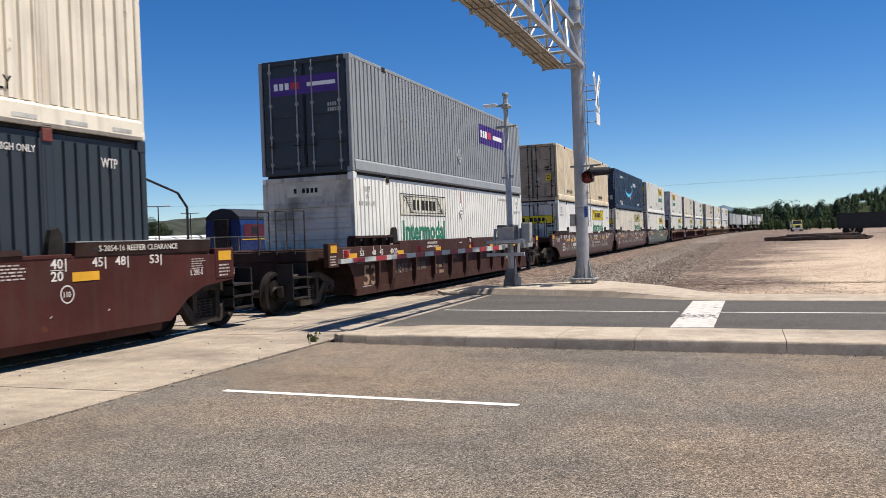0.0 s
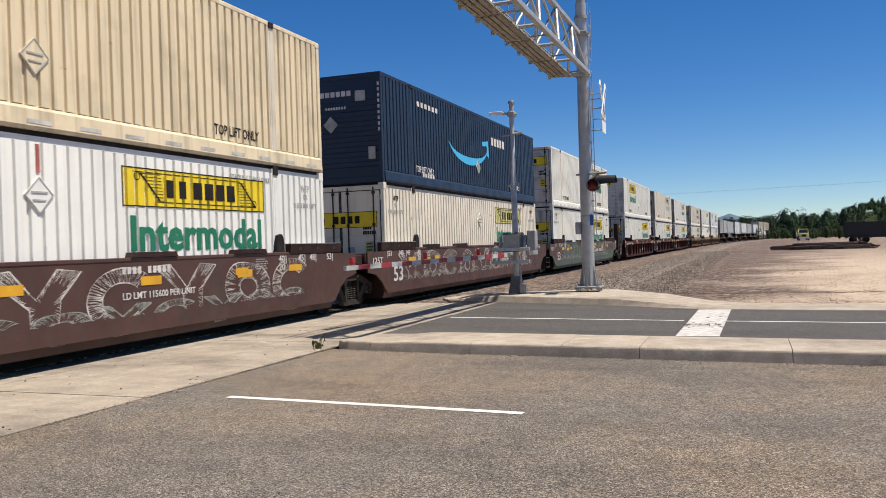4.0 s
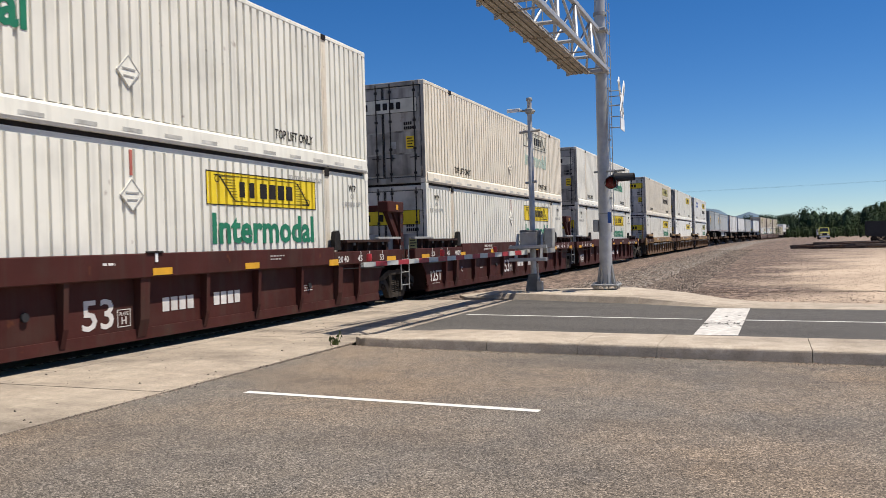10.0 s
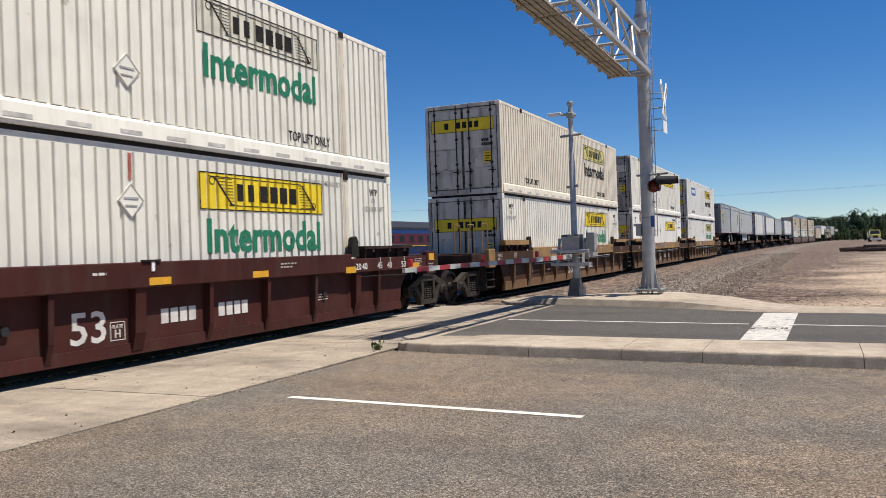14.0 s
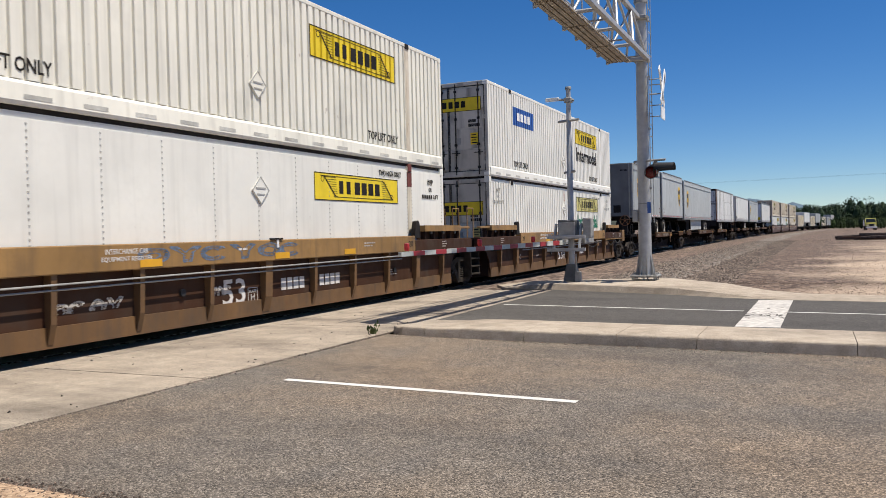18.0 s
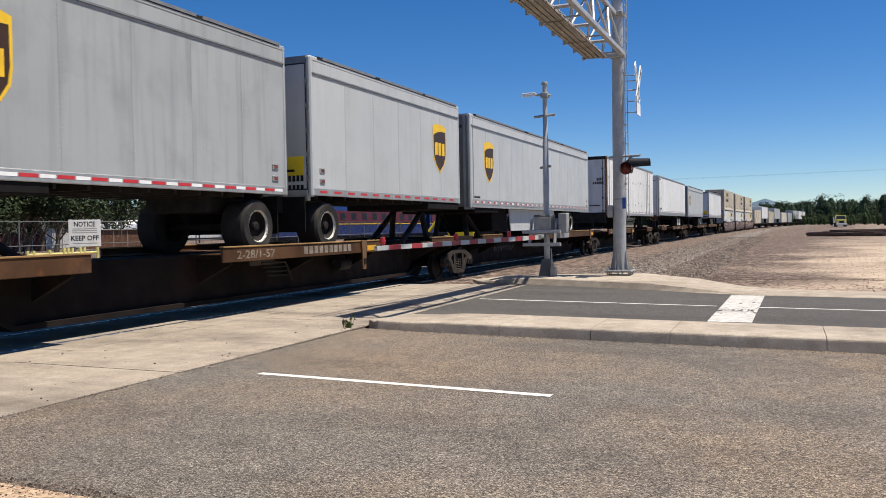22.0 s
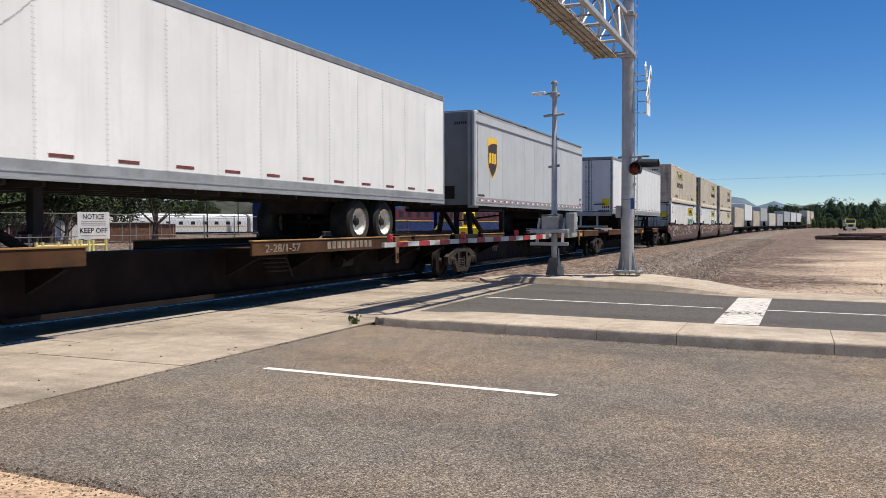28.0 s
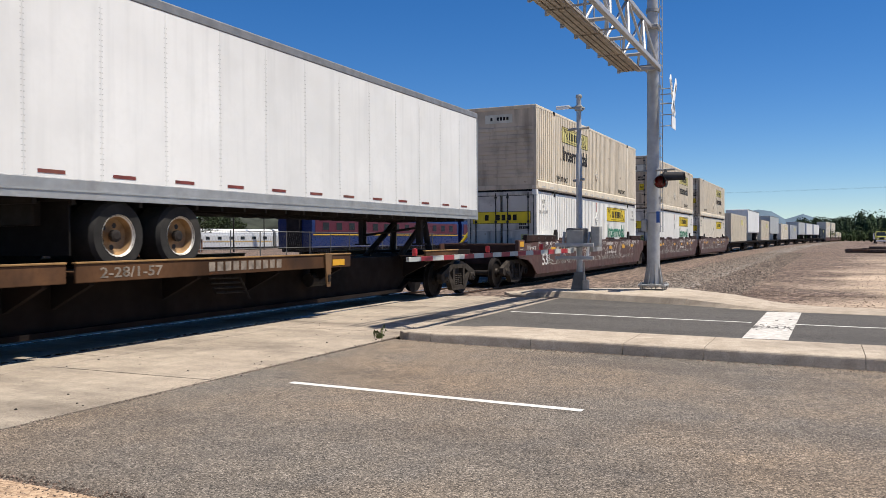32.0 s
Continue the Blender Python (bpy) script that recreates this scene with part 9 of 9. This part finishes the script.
for k, (yw, ds, hh, ww) in enumerate(((42.2, 86, 9.6, 8.4), (50.4, 76, 9.0, 9.0), (46.6, 98, 8.2, 9.0), (48.4, 88, 7.6, 8.0), (53.2, 70, 8.6, 9.0), (44.6, 112, 8.4, 8.0), (55.5, 78, 9.4, 10.0), (39.5, 170, 7.0, 8.0), (51.8, 105, 10.5, 11.0), (49.3, 60, 6.4, 7.5), (51.6, 57, 6.8, 7.5), (47.6, 70, 6.2, 6.5), (54.0, 55, 7.2, 8.0))):
    p = at_bearing(yw, ds, -0.1)
    broad_tree(p, hh, ww, 40 + k)


def ridge(name, yaws, heights, dist, depth, mat, label, rough=0.12, seed=1):
    """A far hill as a strip of land from its foot to its crest and down behind."""
    m = Mesh()
    rings = []
    n = 80
    noise.seed_set(seed)
    for k in range(n + 1):
        yw = yaws[0] + (yaws[-1] - yaws[0]) * k / n
        h = float(np.interp(-yw, [-y for y in yaws], heights))
        ring = []
        for j in range(9):
            f = j / 8
            d = dist + depth * (f - 0.5)
            z = h * math.sin(math.pi * min(1.0, f * 1.0)) ** 0.8 if 0 < f < 1 else -6.0
            z += h * rough * noise.noise((yw * 0.9, f * 4.0, seed)) if 0 < f < 1 else 0
            ring.append(at_bearing(yw, d, z))
        rings.append(ring)
    m.loft(rings, cap=False, closed=False)
    return tagged(part(name, m, mat, smooth=True), label, "hill", kind="structure")


# Haze is painted into the far hills as a blue base colour.
HILL_HAZE_BLUE = paint("haze_blue_slope", (0.07, 0.11, 0.15), 0.95, grain=0.12, size=0.01)
HILL_GREEN = paint("wooded_slope", (0.040, 0.046, 0.036), 0.95, grain=0.45, size=0.03, dirt=0.5, dirt_color=(0.085, 0.08, 0.062))
ridge("distant_mountain", [8.5, 6.5, 4.6, 3.8, 3.0, 2.2, 1.6, 1.15, 0.6, -0.6, -2.0], [10, 60, 118, 128, 118, 82, 92, 104, 90, 55, 30], 4000, 900, HILL_HAZE_BLUE, "far hills on the horizon, tinted blue for haze", 0.06, 2)
ridge("wooded_hill", [62, 52, 46, 41, 38, 35.5, 33, 29, 25, 18, 10], [8, 22, 30, 36, 41, 44, 40, 36, 30, 22, 14], 1250, 500, HILL_GREEN, "low wooded hill beyond the yard", 0.12, 5)
ridge("wooded_hill", [10, 6, 2, -1, -4, -8, -14, -30, -50], [9, 12, 14, 14, 14, 15, 18, 22, 24], 900, 300, HILL_GREEN, "low wooded rise beyond the track", 0.2, 7)
ridge("grassy_rise", [-2.4, -3.4, -5, -7, -10, -16, -30], [0.2, 2.8, 6.6, 11.5, 15, 18, 19], 430, 170, paint("dry_green_slope", (0.045, 0.06, 0.024), 0.95, grain=0.4, size=0.08), "green hillside beside the yard", 0.15, 9)


def woods(name, spots, mat, label, seed, conifer=0.6):
    rng = random.Random(seed)
    m = Mesh()
    for x, y, z, h in spots:
        if rng.random() < conifer:
            for k in range(14):
                f = k / 14
                w = h * (0.07 + 0.19 * math.sin(math.pi * min(1.0, 0.16 + 0.8 * f)) * rng.uniform(0.75, 1.2))
                leaves(m, (x + rng.gauss(0, 0.25), y + rng.gauss(0, 0.25), z + h * (0.1 + 0.86 * f)), w, 40, h * 0.03, rng, 0.75)
        else:
            for k in range(12):
                leaves(m, (x + rng.gauss(0, h * 0.2), y + rng.gauss(0, h * 0.2), z + h * rng.uniform(0.12, 0.85)), h * 0.22, 34, h * 0.045, rng, 0.8)
        # a dark uneven heart of boughs behind the outer leaves
        rings = []
        for k in range(6):
            f = k / 5
            rad = h * 0.19 * math.sin(math.pi * (0.12 + 0.8 * f))
            rings.append([(x + rad * rng.uniform(0.7, 1.15) * math.cos(q), y + rad * rng.uniform(0.7, 1.15) * math.sin(q), z + h * (0.05 + 0.82 * f)) for q in [0.785 * i for i in range(8)]])
        m.loft(rings)
        m.rod((x, y, z - 1.0), (x, y, z + h * 0.6), h * 0.02, 5, h * 0.01)
    return tagged(part(name, m, mat), label, "woods", kind="stuff")


rng = random.Random(21)
spots = []
for k in range(380):
    yw = rng.uniform(-16, 9)
    ds = rng.uniform(345, 520)
    lift = 0.0
    if yw > 2.6 and ds < 480:
        ds += 140
    spots.append((*at_bearing(yw, ds)[:2], 0.0, rng.uniform(7.0, 11.0) * (ds / 400) * (0.8 if yw > 1.5 else 1.0)))
for yw, ds, h in ((-2.1, 370, 12.6), (-2.7, 380, 12.4), (-0.6, 400, 10.5), (-3.9, 380, 11.5), (-4.6, 360, 11.6), (-5.6, 360, 12.4)):
    spots.append((*at_bearing(yw, ds)[:2], 0.0, h))
woods("far_woods", spots, PINE, "dark green pines and oaks beyond the line", 31, 0.45)
spots = []
for k in range(230):
    yw = rng.uniform(-16, -2.6)
    ds = rng.uniform(345, 440)
    f = (ds - 345) / 170
    h0 = float(np.interp(-yw, (2.4, 3.4, 5, 7, 10, 16), (0.2, 2.8, 6.6, 11.5, 15, 18))) * max(0.0, math.sin(math.pi * min(0.5, f))) ** 0.8
    spots.append((*at_bearing(yw, ds)[:2], h0 - 0.3, rng.uniform(3.0, 6.0)))
woods("hillside_trees", spots, SCRUB, "light green trees and shrubs on the hillside", 33, 0.15)
spots = []
for k in range(90):
    yw = rng.uniform(-14, 1.0)
    ds = rng.uniform(225, 320)
    if yw > -1.8:
        ds += 60
    spots.append((*at_bearing(yw, ds)[:2], -0.1, rng.uniform(2.0, 4.6)))
woods("green_bushes", spots, SCRUB, "bright green bushes at the edge of the yard", 35, 0.0)
spots = []
for k in range(140):
    yw = rng.uniform(20, 60)
    ds = rng.uniform(240, 420)
    spots.append((*at_bearing(yw, ds)[:2], -0.1, rng.uniform(4.0, 7.5)))
woods("yard_woods", spots, PINE, "dark trees beyond the parked coaches", 37, 0.5)

# overhead wires strung far off
for x in (-150, 92):
    pl = thing("wire_pole", "wooden pole carrying overhead wires", "utility pole")
    pl.location = (x, 150, 0)
    part("pole", Mesh().rod((0, 0, -0.1), (0, 0, 12.2), 0.16, 8, 0.11), BARK, pl)
    part("cross_arm", Mesh().box(-0.06, 0.06, -1.1, 1.1, 11.4, 11.55), BARK, pl)
wires = thing("overhead_wires", "two thin overhead wires strung between poles", "wire")
for dy in (-1.0, 1.0):
    pts = [(-150 + 242 * k / 24, 150 + dy, 11.6 - 2.4 * (1 - ((k - 12) / 12) ** 2)) for k in range(25)]
    m = Mesh()
    m.loft([[(x, y + 0.007 * math.cos(a), z + 0.007 * math.sin(a)) for a in (0.5, 2.07, 3.64, 5.21)] for x, y, z in pts])
    part("wire", m, STEEL_DARK, wires)


def motions():
    times = [2.0 * i for i in range(17)]
    for ob, s in ROLLING:
        walk(ob, [(t, on_line(s - rolled(t))) for t in times])
    # wheels turn as they roll: one short step after another, each under a quarter turn
    steps = [i / 15 for i in range(481)]
    for wheel, y in SPINNING:
        walk(wheel, [(t, Matrix.Translation((0, y, 0.46)) @ Matrix.Rotation(rolled(t) / 0.46, 4, "X")) for t in steps])


motions()
